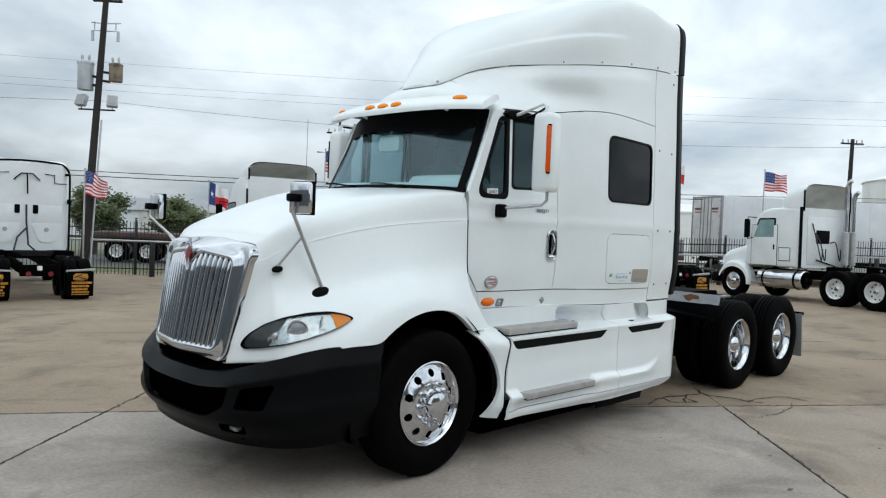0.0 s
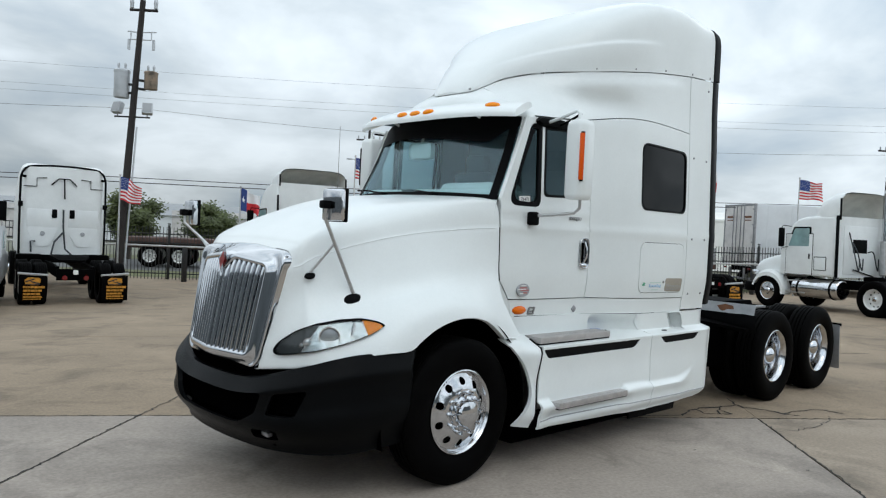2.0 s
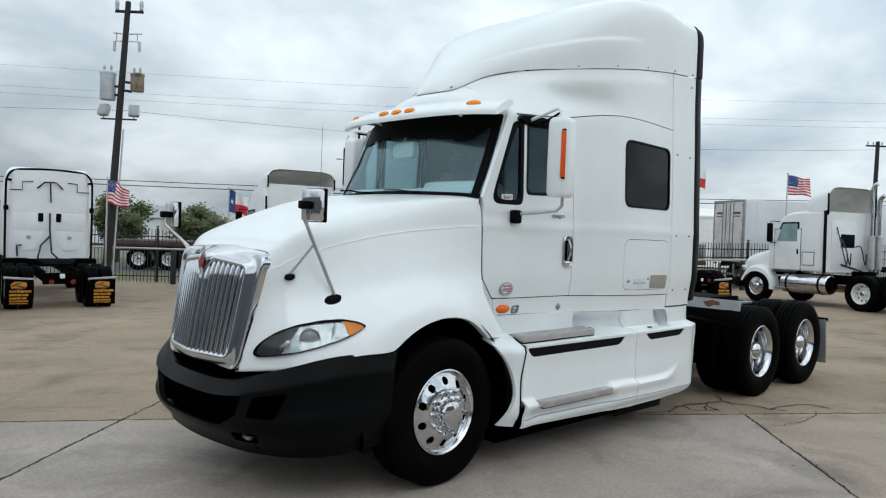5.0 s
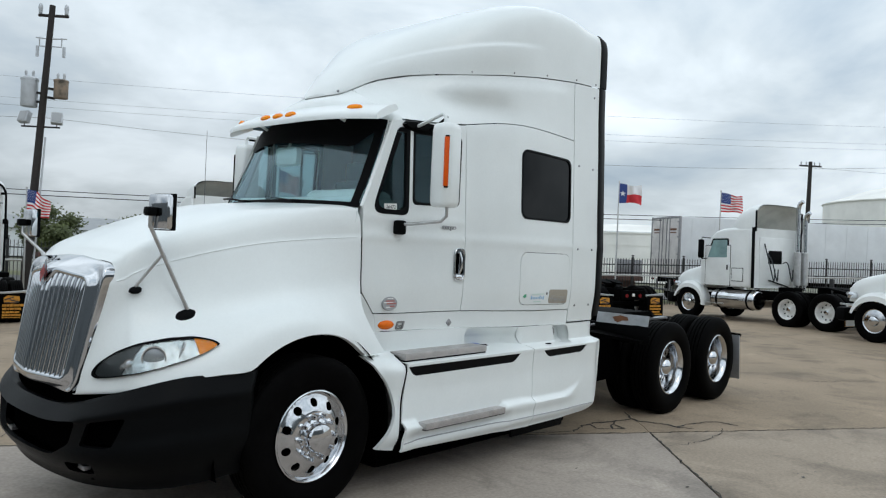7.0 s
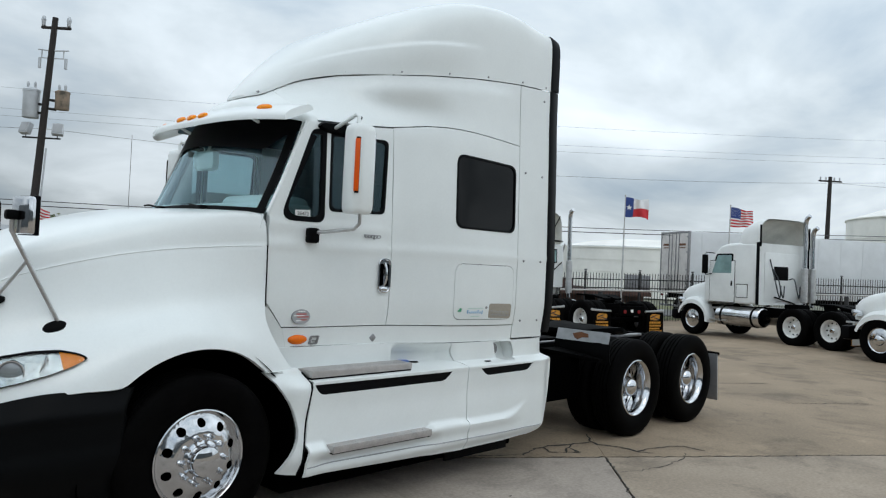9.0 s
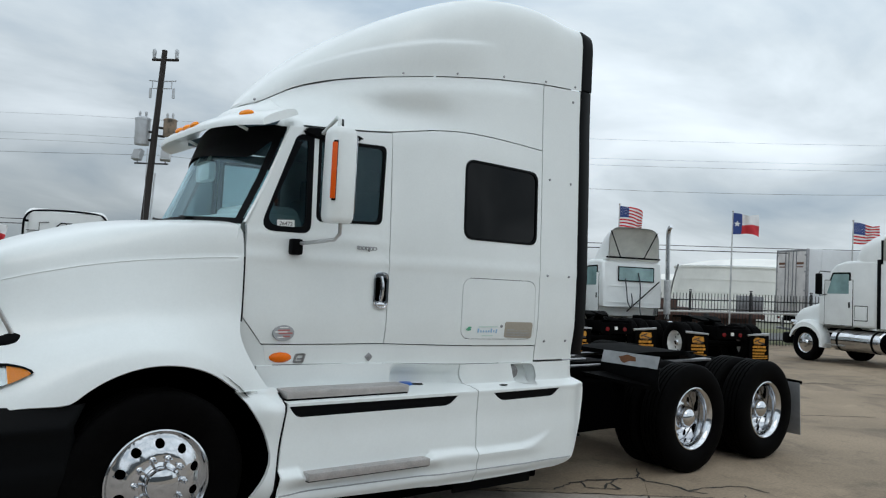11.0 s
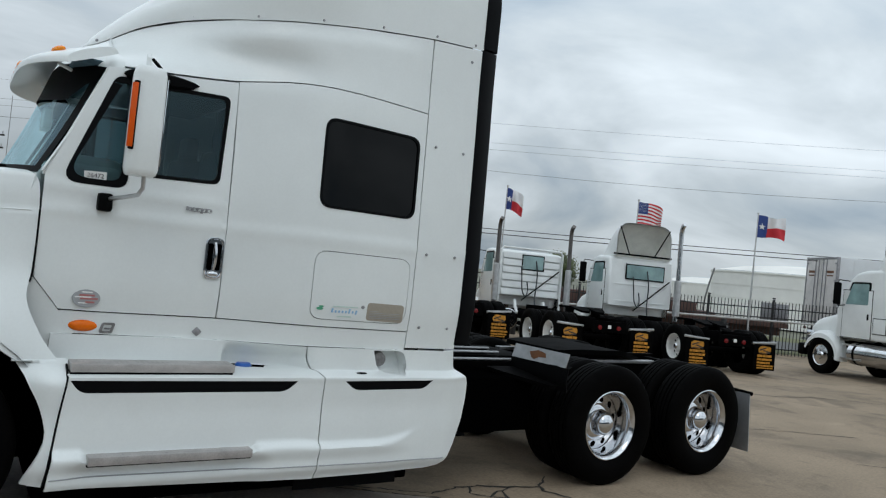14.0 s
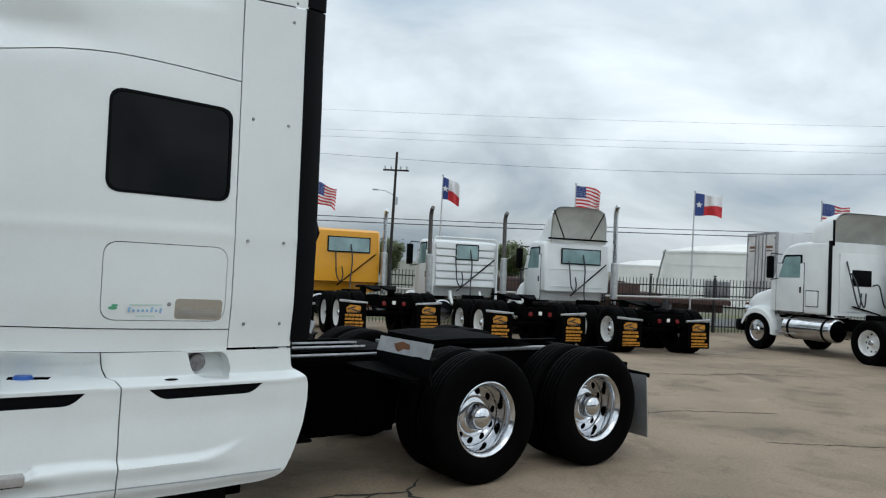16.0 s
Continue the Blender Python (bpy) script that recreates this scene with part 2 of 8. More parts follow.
def box(bm, c, s, bevel=0.0, rot=None, seg=2):
    m = Matrix.Translation(c) @ (rot.to_4x4() if rot else Matrix()) @ Matrix.Diagonal((*s, 1))
    g = bmesh.ops.create_cube(bm, size=1, matrix=m)
    if bevel:
        edges = {e for v in g["verts"] for e in v.link_edges}
        bmesh.ops.bevel(bm, geom=list(edges), offset=bevel, segments=seg, affect="EDGES", profile=0.6)
    return bm


def boxes(*specs):
    bm = bmesh.new()
    for sp in specs:
        box(bm, *sp)
    return bm


def tube(bm, pts, r, n=10, caps=True):
    pts = [Vector(p) for p in pts]
    rings, up = [], None
    for i, p in enumerate(pts):
        d = (pts[min(i + 1, len(pts) - 1)] - pts[max(i - 1, 0)]).normalized()
        if up is None:
            up = d.orthogonal().normalized()
        up = (up - d * up.dot(d)).normalized()
        side = d.cross(up)
        rr = r[i] if isinstance(r, (list, tuple)) else r
        rings.append([bm.verts.new(p + (up * math.cos(a) + side * math.sin(a)) * rr) for a in (2 * math.pi * k / n for k in range(n))])
    for a, b in zip(rings, rings[1:]):
        for k in range(n):
            bm.faces.new((a[k], a[(k + 1) % n], b[(k + 1) % n], b[k]))
    if caps:
        bm.faces.new(rings[0][::-1]); bm.faces.new(rings[-1])
    return bm


def tubes(r, *lines, n=10):
    bm = bmesh.new()
    for pts in lines:
        tube(bm, pts, r, n)
    return bm


def lathe(bm, profile, n=48, axis="y", at=(0, 0, 0), squash=1.0):
    """A profile of (radius, height) turned round an axis; a radius of 0 closes it."""
    rings = []
    for r, h in profile:
        ring = []
        for k in range(n if r > 1e-6 else 1):
            a = 2 * math.pi * k / n
            u, v = r * math.cos(a), r * math.sin(a)
            p = {"y": (u, h, v), "z": (u, v * squash, h), "x": (h, u, v)}[axis]
            ring.append(bm.verts.new(Vector(p) + Vector(at)))
        rings.append(ring)
    for a, b in zip(rings, rings[1:]):
        if len(a) == 1 and len(b) == 1:
            continue
        for k in range(n):
            if len(a) == 1:
                bm.faces.new((a[0], b[(k + 1) % n], b[k]))
            elif len(b) == 1:
                bm.faces.new((a[k], a[(k + 1) % n], b[0]))
            else:
                bm.faces.new((a[k], a[(k + 1) % n], b[(k + 1) % n], b[k]))
    return bm


def lerp(table, x):
    if x <= table[0][0]:
        return table[0][1]
    for (a, u), (b, v) in zip(table, table[1:]):
        if x <= b:
            return u + (v - u) * (x - a) / (b - a)
    return table[-1][1]


def ease(a, b, x):
    t = min(1.0, max(0.0, (x - a) / (b - a)))
    return t * t * (3 - 2 * t)


def bump2(x, z, cx, cz, sx, sz):
    return math.exp(-((x - cx) / sx) ** 2 - ((z - cz) / sz) ** 2)


def spline(table, x):
    """A smooth curve through (x, value) rows."""
    n = len(table)
    if x <= table[0][0]:
        return table[0][1]
    if x >= table[-1][0]:
        return table[-1][1]
    for i in range(n - 1):
        if x <= table[i + 1][0]:
            (x1, y1), (x2, y2) = table[i], table[i + 1]
            x0, y0 = table[i - 1] if i else (x1 - (x2 - x1), y1 - (y2 - y1))
            x3, y3 = table[i + 2] if i + 2 < n else (x2 + (x2 - x1), y2 + (y2 - y1))
            h = x2 - x1
            m1, m2 = (y2 - y0) / (x2 - x0) * h, (y3 - y1) / (x3 - x1) * h
            t = (x - x1) / h
            return (2 * t**3 - 3 * t**2 + 1) * y1 + (t**3 - 2 * t**2 + t) * m1 + (-2 * t**3 + 3 * t**2) * y2 + (t**3 - t**2) * m2


def resample(points, n):
    """n points along a smooth line through 3D points."""
    p = [Vector(q) for q in points]
    out = []
    for k in range(n):
        u = k * (len(p) - 1) / (n - 1)
        i = min(int(u), len(p) - 2)
        t = u - i
        a, b, c, d = p[max(i - 1, 0)], p[i], p[i + 1], p[min(i + 2, len(p) - 1)]
        out.append(0.5 * (2 * b + (c - a) * t + (2 * a - 5 * b + 4 * c - d) * t * t + (3 * b - a - 3 * c + d) * t**3))
    return out


def loft(bm, rows, mirror=False, close=False):
    """A skin over rows of points. mirror: the same again at -y."""
    for s in ((1, -1) if mirror else (1,)):
        grid = [[bm.verts.new((p[0], p[1] * s, p[2])) for p in row] for row in rows]
        for a, b in zip(grid, grid[1:]):
            m = len(a)
            for k in range(m if close else m - 1):
                bm.faces.new((a[k], a[(k + 1) % m], b[(k + 1) % m], b[k]))
    bmesh.ops.remove_doubles(bm, verts=bm.verts[:], dist=0.0008)
    return bm


def rounded(poly, r, n=5):
    """A polygon with its corners rounded; r: one radius or one a corner."""
    out, m = [], len(poly)
    for i in range(m):
        p, a, b = Vector(poly[i]), Vector(poly[i - 1]), Vector(poly[(i + 1) % m])
        rr = r[i] if isinstance(r, (list, tuple)) else r
        if rr <= 0:
            out.append(tuple(p)); continue
        d1, d2 = (a - p), (b - p)
        k = min(rr, d1.length * 0.48, d2.length * 0.48)
        s, e = p + d1.normalized() * k, p + d2.normalized() * k
        for j in range(n + 1):
            t = j / n
            out.append(tuple((1 - t) ** 2 * s + 2 * t * (1 - t) * p + t * t * e))
    return out


def inside(p, poly):
    x, y, c = p[0], p[1], False
    for (x1, y1), (x2, y2) in zip(poly, poly[1:] + poly[:1]):
        if (y1 > y) != (y2 > y) and x < (x2 - x1) * (y - y1) / (y2 - y1) + x1:
            c = not c
    return c


def dense(poly, step):
    out = []
    for a, b in zip(poly, poly[1:] + poly[:1]):
        a, b = Vector(a), Vector(b)
        k = max(1, int((b - a).length / step))
        out += [tuple(a.lerp(b, j / k)) for j in range(k)]
    return out


def sheet(outer, holes, surface, step=0.06, thick=0.03, bm=None):
    """A panel over the polygon outer (two coordinates), less its holes, laid on surface(u, v, depth) with real thickness."""
    from mathutils.geometry import delaunay_2d_cdt
    bm = bm or bmesh.new()
    loops = [dense(outer, step)] + [dense(h, step * 0.6) for h in holes]
    pts, edges = [], []
    for lp in loops:
        s = len(pts)
        pts += [Vector(p) for p in lp]
        edges += [(s + i, s + (i + 1) % len(lp)) for i in range(len(lp))]
    us, vs = [p[0] for p in outer], [p[1] for p in outer]
    u = min(us) + step * 0.5
    row = 0
    while u < max(us):
        v = min(vs) + step * (0.5 if row % 2 else 0.25)
        while v < max(vs):
            if inside((u, v), loops[0]) and not any(inside((u, v), h) for h in loops[1:]):
                pts.append(Vector((u, v)))
            v += step
        u += step
        row += 1
    verts, _, faces, *_ = delaunay_2d_cdt(pts, edges, [], 0, 1e-5)
    front = [bm.verts.new(surface(p[0], p[1], 0.0)) for p in verts]
    back = [bm.verts.new(surface(p[0], p[1], thick)) for p in verts] if thick else None
    border = {}
    for f in faces:
        c = (sum(verts[i][0] for i in f) / len(f), sum(verts[i][1] for i in f) / len(f))
        if not inside(c, loops[0]) or any(inside(c, h) for h in loops[1:]):
            continue
        bm.faces.new([front[i] for i in f])
        if back:
            bm.faces.new([back[i] for i in reversed(f)])
            for a, b in zip(f, (*f[1:], f[0])):
                border[(a, b)] = border.get((a, b), 0) + 1
    if back:
        for a, b in border:
            if (b, a) not in border:
                bm.faces.new((front[b], front[a], back[a], back[b]))
    for v in [v for v in bm.verts if not v.link_faces]:
        bm.verts.remove(v)
    return bm


def disc(bm, c, r, axis="y", n=24, rx=None):
    """A flat disc, or an oval of half-widths r and rx."""
    vs = []
    for k in range(n):
        a = 2 * math.pi * k / n
        u, v = (rx or r) * math.cos(a), r * math.sin(a)
        vs.append(bm.verts.new(Vector(c) + Vector({"y": (u, 0, v), "x": (0, u, v), "z": (u, v, 0)}[axis])))
    bm.faces.new(vs)
    return bm

# ---- the white tractor: body shape ----
# x runs from the front axle to the rear, the driver's side is at -y
def body_w(x, z):
    """Half the width of cab and sleeper at a length x and a height z."""
    b = spline([(0.45, 0.925), (0.9, 0.955), (1.4, 0.985), (1.62, 1.01), (1.85, 1.085), (2.15, 1.165), (2.5, 1.19), (3.5, 1.195)], x)
    b -= 0.030 * max(0.0, z - 1.9)
    b -= 0.035 * ease(1.5, 1.15, z)
    b += 0.007 * bump2(0, z, 0, 2.035, 1, 0.022) * ease(1.65, 1.5, x) + 0.008 * bump2(0, z, 0, 1.885, 1, 0.024)
    cap = spline([(0.76, 0.13), (0.80, 0.21), (0.88, 0.29), (1.047, 0.40), (1.2, 0.535), (1.343, 0.675), (1.5, 0.825), (1.65, 0.94), (1.9, 1.055), (2.3, 1.12), (2.8, 1.145), (3.5, 1.15)], x)
    top = roof_seam(x)
    t = ease(2.80, max(top, 2.95), z)
    b = b * (1 - t) + min(cap, b) * t
    b -= 0.026 * ease(top - 0.10, top - 0.035, z) * ease(1.0, 1.4, x) * ease(3.0, 2.6, x)
    b -= 0.062 * bump2(x, z, 1.62, 3.03, 0.44, 0.11)
    return b


def roof_seam(x):
    return spline([(0.76, 3.04), (0.833, 3.062), (0.95, 3.13), (1.047, 3.187), (1.2, 3.238), (1.343, 3.266), (1.45, 3.278), (1.65, 3.295), (2.07, 3.35), (2.53, 3.41), (3.0, 3.45), (3.5, 3.475)], x)


def roof_top(x):
    return spline([(0.76, 3.06), (0.80, 3.13), (0.88, 3.22), (1.02, 3.365), (1.4, 3.67), (1.9, 3.94), (2.3, 4.085), (2.7, 4.14), (3.0, 4.115), (3.25, 4.07), (3.5, 4.06)], x)


def low_seam(x):
    return 1.30 if x < 1.6 else 1.30 - 0.015 * ease(1.6, 3.0, x)


def mid_seam(x):
    return spline([(0.8, 2.80), (1.2, 2.825), (1.6, 2.862), (1.9, 2.910), (2.2, 2.926), (2.6, 2.912), (3.0, 2.887)], x)


def side_of(sign, out=0.0):
    """The body's side as a surface for sheet(): sign -1 is the driver's side."""
    return lambda x, z, d: (x, sign * (body_w(x, z) + out - d), z)


truck = thing("semi_truck", pose(0, 0, 0), "white sleeper tractor truck with chrome grille parked on concrete", "truck")


def cabin_window_holes():
    vent = rounded([(0.617, 2.062), (0.985, 2.062), (0.985, 2.745), (0.862, 2.745)], [0.11, 0.07, 0.02, 0.05])
    main = rounded([(1.020, 2.150), (1.535, 2.165), (1.556, 2.748), (1.020, 2.735)], [0.05, 0.05, 0.05, 0.015])
    return vent, main


GAP = 0.004
SLEEPER_WIN = rounded([(2.165, 2.105), (2.905, 2.10), (2.905, 2.70), (2.165, 2.725)], 0.085, 6)
LOCKER = rounded([(2.175, 1.345), (2.915, 1.335), (2.915, 1.81), (2.175, 1.815)], 0.09, 6)

for sign in (-1, 1):
    surf = side_of(sign)
    vent, main = cabin_window_holes()
    # door with its two window openings
    door_outline = [(0.535 + GAP, 2.085), (0.535 + GAP, 1.49), (0.685, 1.305 + GAP)] + [(x, low_seam(x) + GAP) for x in (0.9, 1.2, 1.6)] \
        + [(1.605, 1.8), (1.60, 2.4), (1.597, 2.78)] + [(x, mid_seam(x) - 0.009) for x in (1.596, 1.4, 1.2, 1.0, 0.9)] + [(0.82, 2.785), (0.55, 2.12)]
    door = part("door", sheet(door_outline, [vent, main], surf, 0.036, 0.05), WHITE, truck)
    part("door_lining", sheet(door_outline, [vent, main], side_of(sign, -0.042), 0.05, 0.01), CABIN, door, "dark inner lining of the door")
    for nm, hole in (("vent_window", vent), ("side_window", main)):
        rim_w = 0.038 if nm == "vent_window" else 0.022
        ring = [(x + (1 if x > sum(p[0] for p in hole) / len(hole) else -1) * -rim_w, z + (1 if z > 2.4 else -1) * -rim_w) for x, z in hole]
        rim = sheet(hole, [ring], side_of(sign, 0.003), 0.08, 0.03)
        w = part(nm, sheet(hole, [], side_of(sign, -0.010), 0.08, 0.004), SIDE_GLASS, door)
        w.visible_shadow = False
        part("window_seal", rim, RUBBER_TRIM, w, "black rubber window seal")
    # sleeper side with window and locker door
    outline = [(1.605 + GAP, low_seam(1.61) + GAP)] + [(x, low_seam(x) + GAP) for x in (2.0, 2.4, 2.8)] + [(2.952, low_seam(2.95) + GAP), (2.948, mid_seam(2.95) - GAP)] \
        + [(x, mid_seam(x) - GAP) for x in (2.8, 2.6, 2.4, 2.2, 2.05, 1.9, 1.75, 1.6)] + [(1.60, 2.78), (1.605 + GAP, 2.4), (1.609, 1.8)]
    sleeper = part("sleeper_side", sheet(outline, [SLEEPER_WIN, LOCKER], surf, 0.042, 0.04), WHITE, truck)
    inner = [(2.535 + (x - 2.535) * 0.955, 2.41 + (z - 2.41) * 0.945) for x, z in SLEEPER_WIN]
    part("window_pane", sheet(inner, [], side_of(sign, -0.006), 0.1, 0.01), TINT, sleeper, "dark tinted sleeper window")
    part("window_seal", sheet(SLEEPER_WIN, [inner], side_of(sign, 0.004), 0.1, 0.03), RUBBER_TRIM, sleeper, "black rubber window seal")
    lock_in = [(2.545 + (x - 2.545) * 0.988, 1.577 + (z - 1.577) * 0.981) for x, z in LOCKER]
    part("locker_door", sheet(lock_in, [], side_of(sign, 0.0015), 0.06, 0.03), WHITE, sleeper)
    part("locker_recess", sheet(LOCKER, [], side_of(sign, -0.03), 0.1, 0.01), DARK, sleeper, "dark gap round the locker door")
    # band between the belt seam and the roof cap
    outline = [(x, mid_seam(x) + GAP) for x in (0.90, 1.0, 1.2, 1.4, 1.6, 1.75, 1.9, 2.05, 2.2, 2.4, 2.6, 2.8)] + [(2.948, mid_seam(2.95) + GAP), (2.945, roof_seam(2.945) - GAP)] \
        + [(x, roof_seam(x) - GAP) for x in (2.7, 2.4, 2.1, 1.8, 1.5, 1.3, 1.1, 1.0, 0.90)]
    part("upper_side", sheet(outline, [], surf, 0.05, 0.03), WHITE, truck)
    # rear side extender with its bolts and rubber edge
    outline = [(2.96, 1.165), (3.395, 1.165), (3.40, 3.4665), (3.2, 3.456), (2.955, 3.442), (2.958, 2.0)]
    ext = part("side_extender", sheet(outline, [], surf, 0.08, 0.03), WHITE, truck)
    for bx, bz in ((3.04, 2.66), (3.29, 2.65), (3.04, 1.86), (3.29, 1.86), (3.05, 1.32), (3.30, 1.32), (3.30, 3.36)):
        bm = bmesh.new()
        lathe(bm, [(0, -0.009), (0.008, -0.008), (0.011, -0.002), (0.011, 0.004)] if sign < 0 else [(0, 0.009), (0.008, 0.008), (0.011, 0.002), (0.011, -0.004)], 10, at=(bx, sign * body_w(bx, bz), bz))
        part("bolt", bm, STEEL, ext)
    bm = bmesh.new()
    rows = []
    for k in range(25):
        z = 1.20 + k * (3.475 - 1.20) / 24
        w = body_w(3.39, z)
        rows.append([(3.388, sign * (w - 0.035), z), (3.388, sign * (w + 0.004), z), (3.42, sign * (w + 0.010), z), (3.530, sign * (w - 0.012), z), (3.543, sign * (w - 0.024), z), (3.530, sign * (w - 0.045), z)])
    loft(bm, rows, close=True)
    part("rubber_edge", bm, RUBBER_TRIM, ext, "black rubber side extender edge")
    # sill under door and sleeper
    outline = [(0.735, 1.165), (2.955, 1.15), (2.955, low_seam(2.95) - GAP)] + [(x, low_seam(x) - GAP) for x in (2.6, 2.2, 1.8, 1.6, 1.2, 0.9)] + [(0.70, 1.30)]
    part("sill_panel", sheet(outline, [], side_of(sign, -0.006), 0.06, 0.03), WHITE, truck)

# roof cap, one moulded shell
def cap_power(x):
    """How square the cap's section is: round at the nose, boxy at the rear."""
    return 2.2 + 7.5 * ease(0.7, 3.4, x)


def even(points, n):
    """n points at even steps along a line of many."""
    p = [Vector(q) for q in points]
    run = [0.0]
    for a, b in zip(p, p[1:]):
        run.append(run[-1] + (b - a).length)
    out, i = [], 0
    for k in range(n):
        d = run[-1] * k / (n - 1)
        while i < len(p) - 2 and run[i + 1] < d:
            i += 1
        out.append(p[i].lerp(p[i + 1], (d - run[i]) / max(run[i + 1] - run[i], 1e-9)))
    return out


def cap_ridge(x):
    """Height of the moulded ridge along the cap's side."""
    return spline([(0.85, 3.21), (1.0, 3.30), (1.23, 3.41), (1.44, 3.485), (1.8, 3.578), (2.2, 3.645), (2.6, 3.69)], x)


rows = []
for k in range(52):
    x = 0.765 + (3.40 - 0.765) * (k / 51) ** 1.4
    w, z0, zt = body_w(x, roof_seam(x)), roof_seam(x) + GAP, roof_top(x)
    n = cap_power(x)
    half = even([(x, w * math.cos(math.pi / 2 * j / 400) ** (2 / n), z0 + (zt - z0) * math.sin(math.pi / 2 * j / 400) ** (2 / n)) for j in range(401)], 100)
    zr, fade = cap_ridge(x), ease(0.85, 1.15, x) * ease(2.55, 2.05, x)
    half = [(p[0], p[1] + 0.020 * fade * ease(zr + 0.014, zr - 0.014, p[2]) * ease(zr - 0.30, zr - 0.04, p[2]), p[2]) for p in half]
    rows.append([(p[0], -p[1], p[2]) for p in half] + half[-2::-1])
bm = bmesh.new()
loft(bm, rows)
end = [bm.verts.new(p) for p in rows[-1]]
nose = [bm.verts.new(p) for p in rows[0]]
bm.faces.new(nose[::-1])
cap = part("roof_cap", bm, WHITE, truck, angle=50)
rows = []
for dx, o in ((0.0, -0.03), (0.0, 0.004), (0.03, 0.010), (0.135, -0.004), (0.148, -0.018), (0.135, -0.045)):
    row = []
    x, w, z0, zt = 3.395, body_w(3.40, 3.48), roof_seam(3.40) + 0.016, roof_top(3.40)
    for j in range(17):
        a = math.pi / 2 * (j / 16) ** 2 * 0.46
        c, s = math.cos(a) ** (2 / cap_power(3.4)), math.sin(a) ** (2 / cap_power(3.4))
        row.append((x + dx, (w + o) * c, z0 + (zt - z0 + o - 0.01) * s))
    rows.append(row)
for sign in (-1, 1):
    bm = bmesh.new()
    loft(bm, [[(p[0], sign * p[1], p[2]) for p in r] for r in rows + rows[:1]])
    part("rubber_edge", bm, RUBBER_TRIM, cap, "black rubber roof fairing edge")
for bxx in (0.82, 1.047, 1.343, 1.69, 2.10, 2.54, 2.97, 3.32):
    bm = bmesh.new()
    w = body_w(bxx, roof_seam(bxx))
    lathe(bm, [(0, -0.010), (0.007, -0.009), (0.010, -0.003), (0.010, 0.01)], 10, at=(bxx, -w + 0.003, roof_seam(bxx) + 0.028))
    part("bolt", bm, STEEL, cap)

# back wall of the sleeper and the floor under the cab
bm = bmesh.new()
rear = [(3.33, -body_w(3.3, z) + 0.04, z) for z in (1.1, 1.9, 2.7, 3.4)] + [(3.33, -1.0, 3.95), (3.33, -0.6, 4.1), (3.33, 0.6, 4.1), (3.33, 1.0, 3.95)] + [(3.33, body_w(3.3, z) - 0.04, z) for z in (3.4, 2.7, 1.9, 1.1)]
bm.faces.new([bm.verts.new(p) for p in rear])
part("back_wall", bm, WHITE, truck)
part("cab_floor", boxes(((1.95, 0, 1.13), (2.65, 1.70, 0.05), 0.01)), FRAME_BLACK, truck)
bm = boxes(((2.02, 0, 2.05), (0.03, 1.9, 1.8), 0.0))
part("sleeper_curtain", bm, CABIN, truck, "dark curtain between cab and sleeper")

# ---- hood with its fenders ----
ARCH_R, AXLE_Z = 0.685, 0.53


def arch_z(x):
    return AXLE_Z + math.sqrt(max(0.0, ARCH_R**2 - x * x))


# rows from the door to the nose; the fender runs from its lower edge to the crease, then the hood to its middle
HOOD_X = [0.53, 0.36, 0.15, -0.1, -0.3, -0.48, -0.72, -0.95, -1.05, -1.09, -1.09]
HOOD_MID = [2.125, 2.12, 2.11, 2.09, 2.055, 2.005, 1.925, 1.815, 1.755, 1.712, 1.672]
FENDER_OUT = [[1.062, 1.045, 1.0, 0.948, 0.936, 0.93],
              [1.105, 1.085, 1.02, 0.953, 0.93, 0.915],
              [1.15, 1.12, 1.04, 0.95, 0.915, 0.885],
              [1.155, 1.125, 1.04, 0.935, 0.885, 0.845],
              [1.15, 1.115, 1.02, 0.905, 0.85, 0.8],
              [1.135, 1.1, 1.0, 0.87, 0.81, 0.762],
              [1.09, 1.06, 0.97, 0.825, 0.755, 0.712],
              [1.0, 0.965, 0.88, 0.765, 0.705, 0.672],
              [0.9, 0.875, 0.805, 0.722, 0.674, 0.652],
              [0.76, 0.745, 0.71, 0.668, 0.642, 0.635],
              [0.505, 0.525, 0.541, 0.556, 0.57, 0.592]]
FENDER_UP = [[1.02, 1.16, 1.36, 1.52, 1.7, 1.87],
             [1.112, 1.22, 1.36, 1.52, 1.68, 1.862],
             [1.198, 1.29, 1.385, 1.5, 1.66, 1.845],
             [1.207, 1.3, 1.385, 1.48, 1.63, 1.82],
             [1.145, 1.265, 1.36, 1.44, 1.59, 1.79],
             [1.02, 1.19, 1.31, 1.4, 1.55, 1.755],
             [1.0, 1.09, 1.22, 1.35, 1.5, 1.695],
             [0.965, 1.06, 1.19, 1.31, 1.45, 1.625],
             [0.93, 1.04, 1.16, 1.28, 1.41, 1.58],
             [0.895, 1.02, 1.14, 1.265, 1.385, 1.55],
             [0.862, 1.0, 1.12, 1.25, 1.37, 1.53]]
HOOD = [(x, list(zip(ys, zs)), zm) for x, ys, zs, zm in zip(HOOD_X, FENDER_OUT, FENDER_UP, HOOD_MID)]
LOWX = {0: [0.70, 0.600, 0.510, 0.525, 0.53, 0.53], 8: [-1.105, -1.10, -1.085, -1.065, -1.05, -1.05], 9: [-1.165, -1.15, -1.13, -1.11, -1.095, -1.09],
        10: [-1.30, -1.28, -1.25, -1.22, -1.195, -1.16]}
TOPX = {9: -1.095, 10: -1.135}
sections = []
